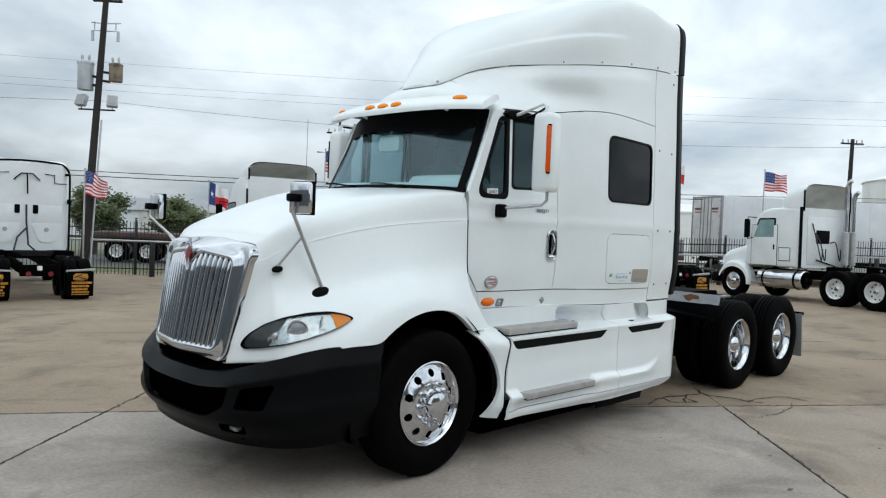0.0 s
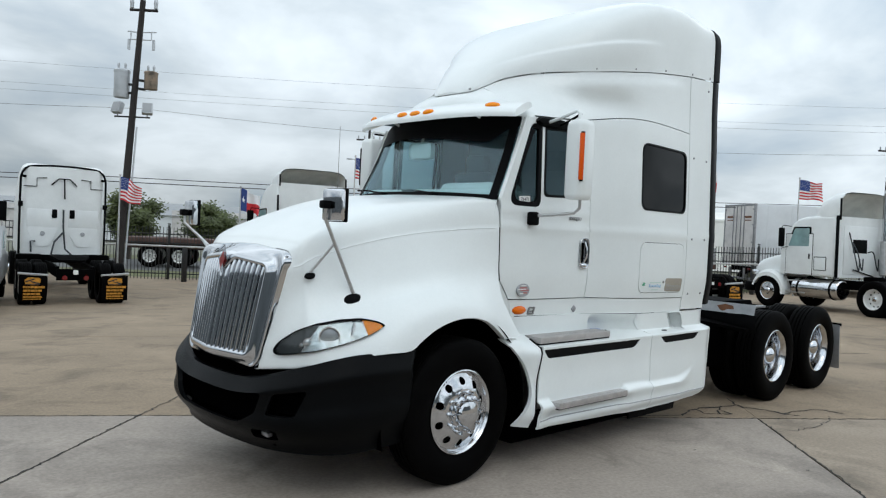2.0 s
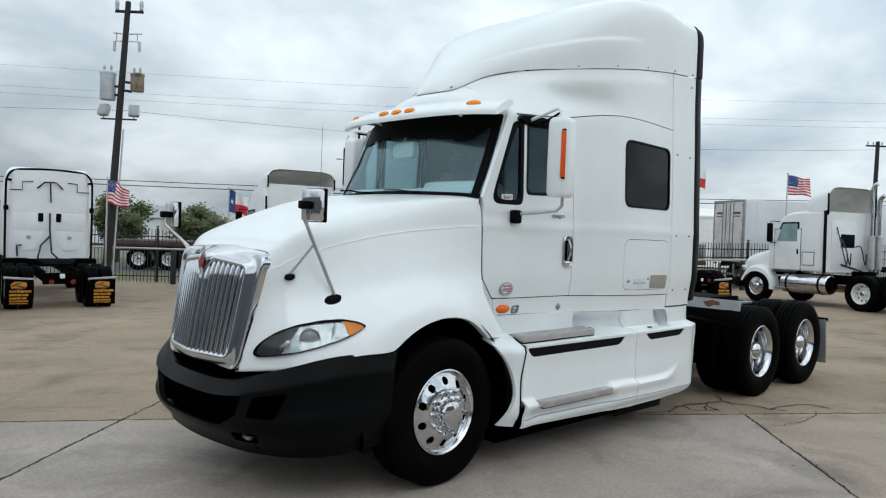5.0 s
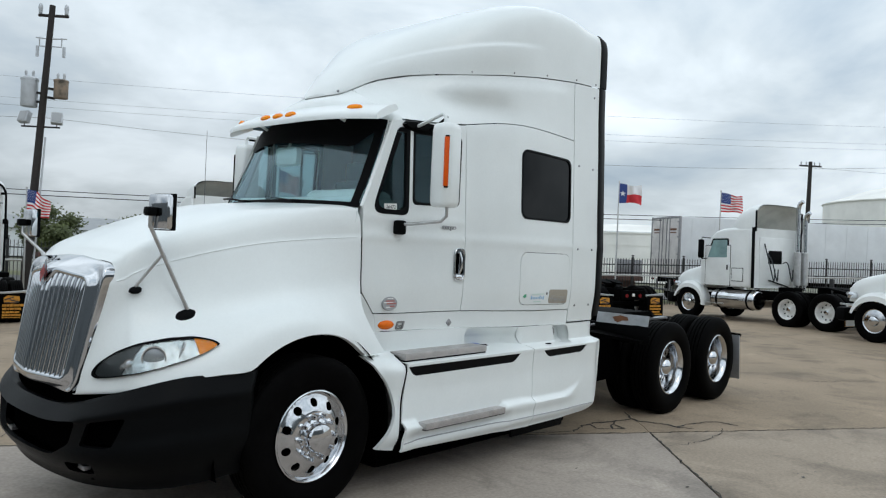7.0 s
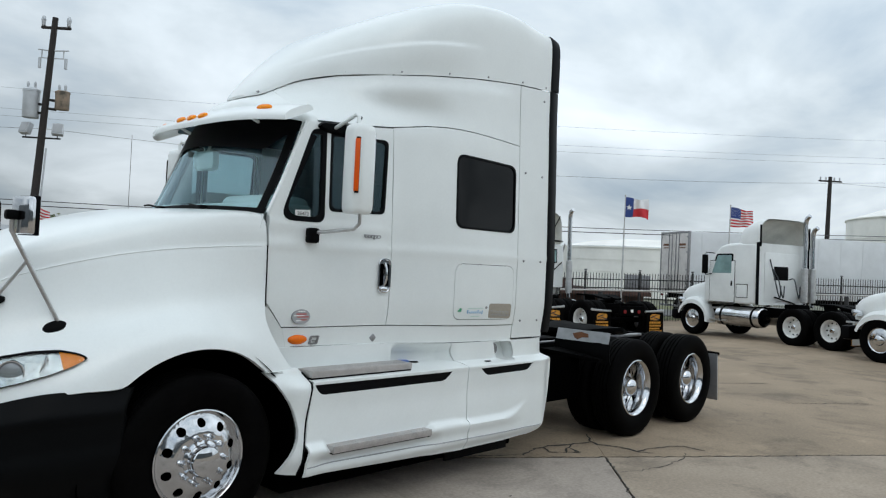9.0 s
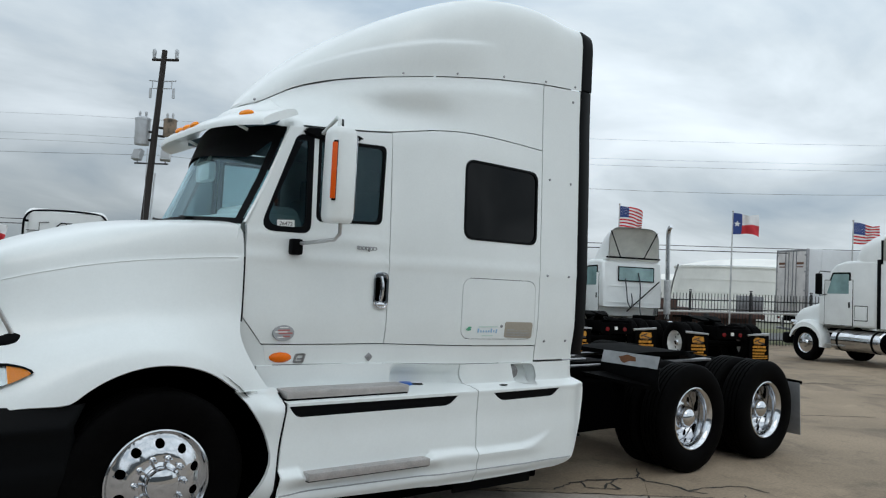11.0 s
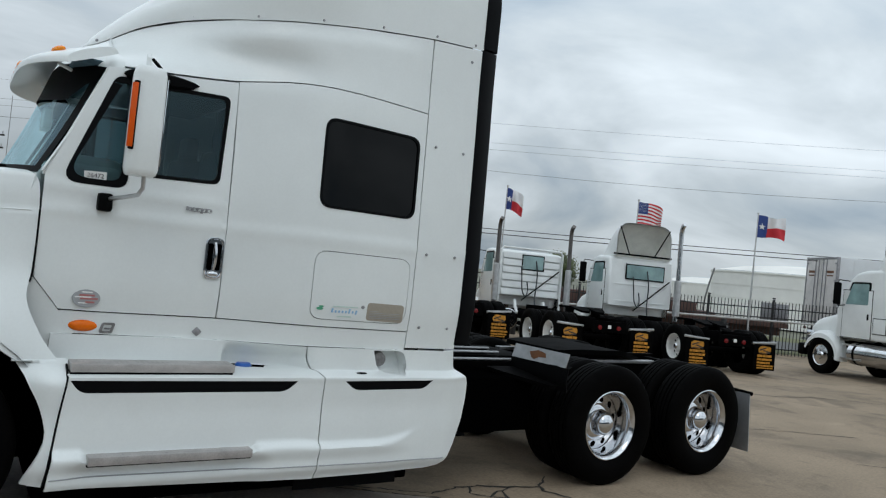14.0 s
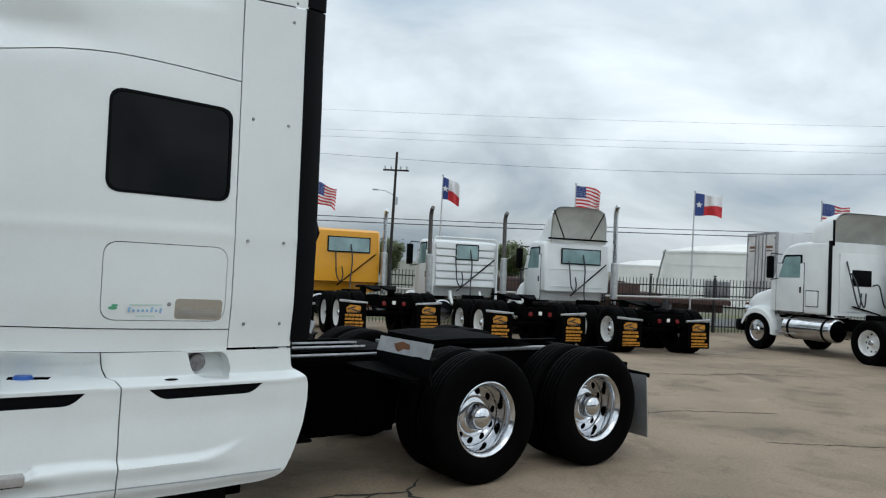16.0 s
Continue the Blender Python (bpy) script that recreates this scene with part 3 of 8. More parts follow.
for i, (x, fender, zt) in enumerate(HOOD):
    xs = LOWX.get(i, [x] * 6)
    yc, zc = fender[-1]
    d = zt - zc
    pts = [(xs[k], y, z) for k, (y, z) in enumerate(fender)]
    pull = 0.16 if i == 0 else 0.16 * ease(0.0, 0.53, x)
    side_pts = resample(pts, 22)
    x = TOPX.get(i, x)
    f = ease(-0.5, 0.45, x)     # the hood grows squarer towards the windscreen
    g = ease(-0.75, -1.05, x)   # and at the grille
    top = [(xs[5], yc - 0.004, zc + 0.008), (x - pull * 0.1, yc * (0.945 + 0.035 * f + 0.02 * g), zc + (0.52 + 0.16 * f + 0.14 * g) * d), (x - pull * 0.45, yc * (0.80 + 0.10 * f + 0.07 * g), zc + (0.80 + 0.11 * f + 0.08 * g) * d),
           (x - pull * 0.8, yc * 0.45, zc + (0.95 + 0.03 * f) * d), (x - pull, 0, zt)]
    sections.append(side_pts + resample(top, 18))
cols = list(zip(*sections))
fine = [resample(c, 64) for c in cols]
rows = [list(r) for r in zip(*fine)]
for r in rows:   # the wheel opening, exactly round
    if -0.475 < r[0][0] < 0.76:
        z_old, z_new = r[0][2], max(arch_z(r[0][0]), 1.022) if r[0][0] > 0 else arch_z(r[0][0])
        for k in range(6):
            r[k] = Vector((r[k][0], r[k][1], r[k][2] + (z_new - z_old) * (1 - k / 6)))
bm = bmesh.new()
loft(bm, rows, mirror=True)
lip = []
for r in rows:   # the flange of the wheel opening turns inwards
    p = r[0]
    lip.append([tuple(p), (p[0], p[1] - 0.012, p[2] - 0.006), (p[0], p[1] - 0.05, p[2] - 0.004)])
loft(bm, lip, mirror=True)
hood = part("hood", bm, WHITE, truck, angle=60)


for sign in (-1, 1):
    crease = tubes(0.0035, [(r[21][0], sign * (r[21][1] + 0.0005), r[21][2] + 0.004) for r in rows[2:-3]], n=6)
    part("hood_crease", crease, WHITE, hood, "thin crease along the hood's side")

    rear = tubes(0.006, [(r_[0] + 0.003, sign * (r_[1] - 0.001), r_[2]) for r_ in rows[0][11:23]], n=6)
    part("hood_seal", rear, RUBBER_TRIM, hood, "black seal along the hood's rear edge")


# inner wheel housings, near-black with their shade in the colour
for sign in (-1, 1):
    prof = []
    for k in range(25):
        a = math.pi * (k / 24) * 1.16 - 0.25
        prof.append((ARCH_R + 0.03) * Vector((math.cos(a), 0, math.sin(a))) + Vector((0, 0, AXLE_Z)))
    bm = bmesh.new()
    loft(bm, [[(p[0], sign * 1.10, p[2]) for p in prof], [(p[0], sign * 0.62, p[2]) for p in prof]])
    vs = [bm.verts.new((p[0], sign * 0.62, p[2])) for p in prof]
    bm.faces.new(vs)
    part("wheel_housing", bm, DARK, hood, "black plastic wheel housing, shade put into its colour")

# ---- windscreen, pillars, interior ----
def wind(u, v):
    """u: -1 at the driver's pillar to 1, v: 0 at the base to 1 at the top."""
    c = 1 - u * u
    w0, w1 = 0.918, 0.862
    y = u * (w0 + (w1 - w0) * v)
    x = 0.51 - 0.18 * c + v * (0.30 - 0.02 * c) + 0.015 * math.sin(math.pi * v)
    z = 2.105 + 0.02 * c + v * (2.775 - 2.105 + 0.06 * c)
    return (x, y, z)


bm = bmesh.new()
loft(bm, [[wind(-1 + 2 * i / 28, j / 10) for i in range(29)] for j in range(11)])
screen = part("windscreen", bm, GLASS, truck, "large bowed windscreen")
screen.visible_shadow = False
bm = bmesh.new()
for u0, u1, v0, v1 in ((-0.988, -0.915, 0, 1), (0.915, 0.988, 0, 1), (-1, 1, -0.02, 0.035), (-1, 1, 0.90, 1.02)):
    loft(bm, [[tuple(Vector(wind(u0 + (u1 - u0) * i / 20, v0 + (v1 - v0) * j / 8)) + Vector((-0.004, 0, 0.003))) for i in range(21)] for j in range(9)])
part("black_border", bm, BLACK, screen, "black printed windscreen border")
bm = bmesh.new()
loft(bm, [[tuple(Vector(wind(-1 + 2 * i / 28, 0)) + Vector((-0.012 - 0.03 * j, 0, -0.015 - 0.14 * j))) for i in range(29)] for j in range(3)])
part("cowl", bm, WHITE, truck)
# dark shade band hanging behind the glass
bm = bmesh.new()
band = []
for j in range(5):
    row = []
    for i in range(33):
        u = -0.965 + 1.93 * i / 32
        low = 0.68 + 0.03 * math.sin(2.4 * u) + 0.20 * ease(0.74, 0.96, -u) + 0.05 * ease(0.8, 0.96, u)
        p = Vector(wind(u, low + (0.985 - low) * j / 4))
        row.append(tuple(p + Vector((-0.012, 0, 0.006))))
    band.append(row)
loft(bm, band)
part("sun_strip", bm, BLACK, screen, "black sun strip along the windscreen's top")
for sign in (-1, 1):
    pil = []
    for k in range(9):
        v = k / 8
        p, q = Vector(wind(sign, v)), Vector((0.538 + (0.822 - 0.538) * v, 0, 2.09 + (2.79 - 2.09) * v))
        w = body_w(q[0], q[2])
        pil.append([tuple(p), (p[0] + 0.012, p[1] + sign * 0.022, p[2] + 0.004), (q[0] - 0.012, sign * (w - 0.012), q[2]), (q[0] + 0.004, sign * w, q[2]), (q[0] + 0.03, sign * (w - 0.05), q[2])])
    bm = bmesh.new()
    loft(bm, pil)
    part("windscreen_pillar", bm, WHITE, truck)
# front roof shell between windscreen and roof cap
bm = bmesh.new()
roofr = []
for j in range(9):
    v = j / 8
    row = []
    for i in range(33):
        u = -1 + 2 * i / 32
        p = Vector(wind(u, 1.0))
        side_ = max(0.0, abs(u) - 0.45) / 0.55
        xq = 0.770 + 0.135 * side_
        wq = body_w(xq, roof_seam(xq)) - 0.004
        q = Vector((xq, math.copysign(wq, u) if side_ else u / 0.45 * wq, roof_seam(xq) - 0.002))
        row.append(p.lerp(q, v) + Vector((-0.02, 0, 0.035)) * math.sin(math.pi * v))
    roofr.append([tuple(p) for p in row])
loft(bm, roofr)
part("front_roof", bm, WHITE, truck)
for sign, col in ((-1, 0), (1, -1)):
    fill = []
    for j, row in enumerate(roofr):
        z = 2.785 + (roof_seam(0.905) - 0.004 - 2.785) * j / 8
        b = Vector((0.905, sign * (body_w(0.905, z) - 0.001), z))
        a = Vector(row[col])
        fill.append([tuple(a.lerp(b, k / 4) + Vector((-0.012, sign * 0.010, 0.008)) * math.sin(math.pi * k / 4)) for k in range(5)])
    bm = bmesh.new()
    loft(bm, fill)
    part("roof_corner", bm, WHITE, truck)
bm = boxes(((0.60, 0.12, 2.53), (0.05, 0.30, 0.15), 0.05))
tube(bm, [(0.62, 0.15, 2.6), (0.66, 0.12, 2.75)], 0.012, 8)
part("rear_mirror", bm, DASH, truck, "pale oval inside mirror")
bm = bmesh.new()
box(bm, (0.76, 0, 2.06), (0.46, 1.66, 0.26), 0.07, None, 4)
box(bm, (0.80, -0.44, 2.15), (0.40, 0.66, 0.20), 0.085, None, 5)
part("dashboard", bm, DASH, truck)
bm = bmesh.new()
pts = [(0.98 + 0.10 * math.sin(a), -0.42 + 0.235 * math.cos(a), 2.02 + 0.20 * math.sin(a)) for a in (2 * math.pi * k / 28 for k in range(29))]
tube(bm, pts, 0.015, 8, False)
tube(bm, [(0.98, -0.65, 2.02), (0.96, -0.42, 2.0), (0.98, -0.19, 2.02)], 0.014, 8)
tube(bm, [(0.96, -0.42, 2.0), (0.72, -0.42, 1.9)], 0.03, 8)
part("steering_wheel", bm, BLACK, truck)
for sy in (-0.48, 0.48):
    bm = boxes(((1.42, sy, 1.72), (0.50, 0.50, 0.16), 0.06), ((1.66, sy, 2.08), (0.16, 0.50, 0.72), 0.06), ((1.68, sy, 2.52), (0.11, 0.28, 0.2), 0.05))
    part("seat", bm, CABIN, truck, "dark grey cab seat")
bm = boxes(((1.2, 0, 2.83), (1.1, 1.5, 0.04), 0.01))
part("headliner", bm, CABIN, truck)
for k in (-0.35, 0.30):
    bm = tubes(0.008, [(0.30 + abs(k) * 0.1, k, 2.135), (0.36, k + 0.28, 2.165), (0.42, k + 0.50, 2.17)])
    box(bm, (0.30 + abs(k) * 0.1, k, 2.13), (0.06, 0.06, 0.04), 0.01)
    part("wiper", bm, BLACK, truck)

# ---- visor over the windscreen ----
def visor(u, s):
    """u along the span, s round the blade's section from 0 to 1; its underside is hollow."""
    a = 2 * math.pi * s
    lead = Vector((0.365 + 0.22 * abs(u) ** 4, u * 0.99, 2.752))
    trail = Vector((0.61 + 0.25 * abs(u) ** 2.6, u * 0.92, 2.878))
    mid_p = (lead + trail) / 2
    ax = (trail - lead) / 2
    up = Vector((-0.35, 0, 1))
    r = math.sin(a)
    return tuple(mid_p + ax * math.copysign(abs(math.cos(a)) ** 0.7, math.cos(a)) + up * (0.052 * r ** 0.6 if r > 0 else 0.004 * r))


bm = bmesh.new()
loft(bm, [[visor(-1 + 2 * i / 40, k / 20) for k in range(20)] for i in range(41)], close=True)
for i in (0, 40):
    f = [bm.verts.new(visor(-1 + 2 * i / 40, k / 20)) for k in range(20)]
    bm.faces.new(f)
vis = part("sun_visor", bm, WHITE, truck, "white moulded exterior sun visor")
for u, f in ((-0.80, 0.27), (-0.175, 0.33), (0.0, 0.33), (0.175, 0.33), (0.80, 0.27)):
    p, q = Vector(visor(u, f)), Vector(visor(u + 0.03, f))
    t = (q - p).normalized()
    up = (Vector((-0.9, 0, 1)) - t * t.dot(Vector((-0.9, 0, 1)))).normalized()
    bm = bmesh.new()
    g = bmesh.ops.create_uvsphere(bm, u_segments=16, v_segments=8, radius=1.0)
    turn = Matrix((t, up.cross(t), up)).transposed().to_4x4()
    bmesh.ops.transform(bm, matrix=Matrix.Translation(p + up * 0.004) @ turn @ Matrix.Diagonal((0.064, 0.030, 0.020, 1)), verts=bm.verts[:])
    part("marker_lamp", bm, SIGNAL, vis, "amber roof marker lamp")
for u in (-0.55, 0.55):
    p = Vector(visor(u, 0.75))
    part("visor_bracket", tubes(0.012, [p + Vector((0.05, 0, 0.01)), p + Vector((0.16, 0, -0.03))]), WHITE, vis)

# ---- grille ----
def face_x(y, z):
    """The bars stand in two shallow planes that meet at the middle."""
    return -1.424 + 0.13 * abs(y) + 0.10 * y * y + 0.17 * (z - 0.85)


def ring(corners, radii, n=7, m=7):
    """A rounded loop with the same count of points for any corners."""
    arcs = rounded(corners, radii, n)
    groups = [arcs[k * (n + 1):(k + 1) * (n + 1)] for k in range(len(corners))]
    out = []
    for a, b in zip(groups, groups[1:] + groups[:1]):
        out += a + [tuple(Vector(a[-1]).lerp(Vector(b[0]), q / m)) for q in range(1, m)]
    return out


def grille_loop(yb, zb, yt, zt, dip, rb, rt):
    return ring([(-yb, zb), (yb, zb), (yt, zt), (0.11, zt + 0.035), (0.0, zt + 0.035 - dip), (-0.11, zt + 0.035), (-yt, zt)], [rb, rb, rt, 0.03, 0.02, 0.03, rt])


back_x = lambda y, z: lerp([(0.84, -1.30), (1.40, -1.20), (1.60, -1.165), (1.68, -1.115)], z)
loops = [[(back_x(y, z) + 0.10, y, z) for y, z in grille_loop(0.512, 0.864, 0.604, 1.640, 0.001, 0.09, 0.095)],
         [(back_x(y, z), y, z) for y, z in grille_loop(0.514, 0.862, 0.607, 1.645, 0.001, 0.09, 0.095)],
         [(back_x(y, z) - 0.032, y, z) for y, z in grille_loop(0.508, 0.865, 0.600, 1.638, 0.001, 0.09, 0.10)],
         [(face_x(y, z) + 0.022, y, z) for y, z in grille_loop(0.472, 0.886, 0.532, 1.590, 0.004, 0.08, 0.09)],
         [(face_x(y, z) - 0.010, y, z) for y, z in grille_loop(0.444, 0.922, 0.476, 1.564, 0.03, 0.06, 0.07)],
         [(face_x(y, z) - 0.006, y, z) for y, z in grille_loop(0.416, 0.955, 0.442, 1.538, 0.07, 0.05, 0.05)],
         [(face_x(y, z) + 0.050, y, z) for y, z in grille_loop(0.408, 0.963, 0.434, 1.530, 0.07, 0.05, 0.05)]]
bm = bmesh.new()
cross = [resample(c, 19) for c in zip(*loops)]
loft(bm, [list(r) for r in zip(*cross)], close=True)
grille = part("grille", bm, CHROME, truck, "chrome grille surround with vertical bars", angle=70)
for sign in (-1, 1):
    for k in range(8):
        y = sign * (0.034 + 0.0500 * k)
        z0, z1 = 0.950, 1.572 - 0.055 * ease(0.11, 0.0, abs(y)) - 0.03 * ease(0.30, 0.46, abs(y))
        bm = bmesh.new()
        rws = []
        for j in range(13):
            z = z0 + (z1 - z0) * j / 12
            yy = y * (1.0 + 0.085 * j / 12)
            xx = face_x(yy, z) + 0.012 * ease(0.9, 1.0, j / 12) ** 2
            rws.append([(xx + 0.010 - 0.020 * math.sin(a) ** 0.8 + (0.03 if q in (0, 10) else 0), yy - 0.0138 * math.cos(a), z) for q, a in enumerate(math.pi * i / 10 for i in range(11))])
        loft(bm, rws)
        part("grille_bar", bm, CHROME, grille)
bm = bmesh.new()
sheet(rounded([(-0.44, 0.90), (0.44, 0.90), (0.51, 1.56), (-0.51, 1.56)], 0.03), [], lambda y, z, d: (face_x(y, z) + 0.07 + d, y, z), 0.1, 0.01, bm)
part("radiator_mesh", bm, DARK, grille, "dark radiator behind the bars")
part("centre_bar", tubes(0.009, [(face_x(0, z) + 0.012, 0, z) for z in (0.92, 1.2, 1.5)]), CHROME, grille)
for s, mat_, dx, nm in ((0.100, CHROME, 0, "badge_frame"), (0.062, BADGE_RED, -0.010, "badge_field")):
    bm = bmesh.new()
    vs = []
    for (yy, zz) in ((0, s), (s * 0.66, 0), (0, -s), (-s * 0.66, 0)):
        vs.append((face_x(0, 1.555) - 0.02 + dx + 0.012 * zz / s, yy, 1.558 + zz))
    f = bm.faces.new([bm.verts.new(v) for v in vs])
    bmesh.ops.solidify(bm, geom=[f], thickness=0.016)
    part(nm, bm, mat_, grille, "red diamond badge" if mat_ is BADGE_RED else "chrome diamond badge frame")

# ---- headlamps ----
from mathutils.bvhtree import BVHTree
SKIN = BVHTree.FromPolygons([v.co.copy() for v in hood.data.vertices], [tuple(p.vertices) for p in hood.data.polygons])
LAMP_R = 0.42


def lamp_surface(sign, out):
    """The fender's nose as a surface over an angle round an upright axis (times LAMP_R) and a height."""
    def f(u, z, d):
        a = u / LAMP_R
        o = Vector((-0.75, 0.55, z))
        ray = Vector((math.cos(a), math.sin(a), 0))
        hit = SKIN.ray_cast(o, ray)[0]
        r = (hit - o).length if hit else 0.42
        p = o + ray * (r + out - d)
        return (p[0], sign * p[1], p[2])
    return f


LAMP_CHROME = material("lamp_reflector", (0.62, 0.64, 0.65), 0.22, 0.85, stain=0.35, stain_scale=26, bump=0.6, bump_scale=42)
PROJECTOR = material("projector_glass", (0.28, 0.30, 0.31), 0.06, 0.2, coat=0.6)
BEZEL = material("smoked_bezel", (0.022, 0.024, 0.026), 0.35, stain=0.3, stain_scale=14)
LAMP = [(radians(a) * LAMP_R, z) for a, z in ((174, 0.985), (172.5, 1.03), (168.5, 1.072), (158, 1.134), (139.6, 1.189), (117.8, 1.217), (95, 1.226), (84, 1.211), (79.5, 1.186), (90.5, 1.136), (101, 1.101), (118.8, 1.057), (135.4, 1.02), (154.8, 0.984), (170, 0.967))]
ang = lambda a: radians(a) * LAMP_R
for sign in (-1, 1):
    oc = rounded(LAMP, 0.025, 2)
    cu, cz = ang(124), 1.10
    ic = [(cu + (u - cu) * 0.972, cz + (z - cz) * 0.925) for u, z in oc]
    lamp = part("headlamp", sheet(oc, [ic], lamp_surface(sign, 0.022), 0.04, 0.05), BLACK, truck, "swept clear headlamp with amber corner")
    part("lamp_bowl", sheet(ic, [], lamp_surface(sign, 0.004), 0.04, 0.003), LAMP_CHROME, lamp, "bright faceted reflector bowl")
    dark = [p for p in ic if p[0] > ang(130 if p[1] > 1.1 else 150)]
    part("dark_bezel", sheet(dark, [], lamp_surface(sign, 0.008), 0.04, 0.003), BEZEL, lamp, "dark grey bezel of the headlamp")
    amb = [p for p in ic if p[0] < ang(98)]
    part("turn_signal", sheet(amb, [], lamp_surface(sign, 0.014), 0.04, 0.008), SIGNAL, lamp, "amber turn signal lens")
    for a, lz, lr, mt in ((127, 1.105, 0.070, PROJECTOR), (144, 1.065, 0.034, LAMP_CHROME), (150, 1.045, 0.020, LAMP_CHROME)):
        c = Vector(lamp_surface(sign, 0.002)(ang(a), lz, 0))
        turn_ = Matrix.Translation(c) @ pose(0, 0, 0, 0, 0, -30 if sign < 0 else 180 + 30)
        bm = bmesh.new()
        lathe(bm, [(lr, 0.02), (lr, -0.012), (lr * 0.90, -0.012), (lr * 0.86, 0.0)], 24)
        bmesh.ops.transform(bm, matrix=turn_, verts=bm.verts[:])
        pj = part("projector", bm, CHROME, lamp, "projector lamp with a bright ring")
        bm = bmesh.new()
        lathe(bm, [(lr * 0.88, 0.004), (lr * 0.8, -0.006), (lr * 0.5, -0.012), (0, -0.015)], 24)
        bmesh.ops.transform(bm, matrix=turn_, verts=bm.verts[:])
        part("projector_glass", bm, mt, pj)
    for a, lz in ((107, 1.15),):
        p = Vector(lamp_surface(sign, 0.006)(ang(a), lz, 0))
        part("reflector_rib", boxes((p, (0.008, 0.03, 0.10), 0.003, Euler((0, radians(25), 0)).to_matrix())), LAMP_CHROME, lamp)
    g = part("lens", sheet(ic, [], lamp_surface(sign, 0.020), 0.04, 0.003), LENS, lamp, "clear lens")
    g.visible_shadow = False

# ---- bumper ----
def bumper_y(s):
    """The bumper's plan from the middle (0) to its end by the wheel (1): x, y."""
    pts = [(-1.43, 0.0), (-1.41, 0.35), (-1.35, 0.68), (-1.20, 0.93), (-0.98, 1.08), (-0.72, 1.135), (-0.50, 1.14)]
    u = s * (len(pts) - 1)
    i = min(int(u), len(pts) - 2)
    t = u - i
    a, b, c, d = (Vector(pts[k]) for k in (max(i - 1, 0), i, i + 1, min(i + 2, len(pts) - 1)))
    if i == 0:
        a = Vector((pts[1][0], -pts[1][1]))
    return 0.5 * (2 * b + (c - a) * t + (2 * a - 5 * b + 4 * c - d) * t * t + (3 * b - a - 3 * c + d) * t**3)


def bumper_surface(s, v, d):
    """s along the plan (negative on the driver's side), v from the lower edge (0) to the upper (1)."""
    p = bumper_y(abs(s))
    z0 = 0.335 + 0.045 * ease(0.55, 1.0, abs(s))
    z1 = 0.785 + 0.22 * ease(0.12, 0.75, abs(s))
    z = z0 + (z1 - z0) * v
    inw = 0.13 * ease(0.45, 0.0, v) ** 1.5 + 0.085 * max(0.0, v - 0.80) / 0.20 + 0.015 * ease(0.80, 0.74, v) * ease(0.40, 0.55, v)
    return (p[0] + (inw + d) * 0.8, math.copysign(max(p[1] - (inw + d) * 0.6 * ease(0, 0.4, abs(s)), 0) if p[1] > 0 else 0, s), z)


holes = [rounded([(-0.315, 0.80), (0.315, 0.80), (0.285, 0.52), (0.20, 0.36), (-0.20, 0.36), (-0.285, 0.52)], 0.035),
         rounded([(-0.505, 0.74), (-0.365, 0.76), (-0.335, 0.50), (-0.455, 0.46)], 0.03), rounded([(0.365, 0.76), (0.505, 0.74), (0.455, 0.46), (0.335, 0.50)], 0.03),
         rounded([(-0.385, 0.30), (-0.27, 0.31), (-0.27, 0.17), (-0.385, 0.16)], 0.025), rounded([(0.27, 0.31), (0.385, 0.30), (0.385, 0.16), (0.27, 0.17)], 0.025)]
bm = sheet([(-1, 0), (1, 0), (1, 1), (-1, 1)], holes, bumper_surface, 0.045, 0.04)
bumper = part("bumper", bm, BUMPER, truck, "dark grey moulded plastic bumper", angle=50)
bm = bmesh.new()
for h in holes:
    sheet(h, [], lambda s, v, d: tuple(Vector(bumper_surface(s, v, 0.075)) + Vector((0.02 + d, 0, 0))), 0.2, 0.0, bm)
part("intake_mesh", bm, DARK, bumper, "black mesh in the bumper intakes")
for s in (-0.315, 0.315):
    p = Vector(bumper_surface(s, 0.22, 0.03))
    part("tow_eye", boxes(((p[0] + 0.03, p[1], p[2]), (0.05, 0.09, 0.03), 0.01)), STEEL, bumper)
# added near-black blocks: cut light under the truck and behind the intakes
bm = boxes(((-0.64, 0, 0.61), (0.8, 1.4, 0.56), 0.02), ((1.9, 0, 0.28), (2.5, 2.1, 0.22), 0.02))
part("underside_shade_block", bm, DARK, truck, "added dark blocks that deepen the shade under the truck")
part("intake_shade_block", boxes(((-1.10, 0, 0.60), (0.30, 1.35, 0.46), 0.02)), DARK, truck, "added dark block that keeps the intakes in shade")

# ---- side skirts, steps ----
SHELF_LOW, SHELF_TOP = 0.962, 1.004


def ledge_z(x):
    """The ledge low on the skirt: it climbs and fades towards the rear."""
    return 0.548 - 0.034 * ease(0.83, 0.868, x) * ease(1.88, 1.825, x) - 0.02 * ease(2.1, 2.4, x) + 0.11 * max(0.0, (x - 2.72) / 0.38) ** 2


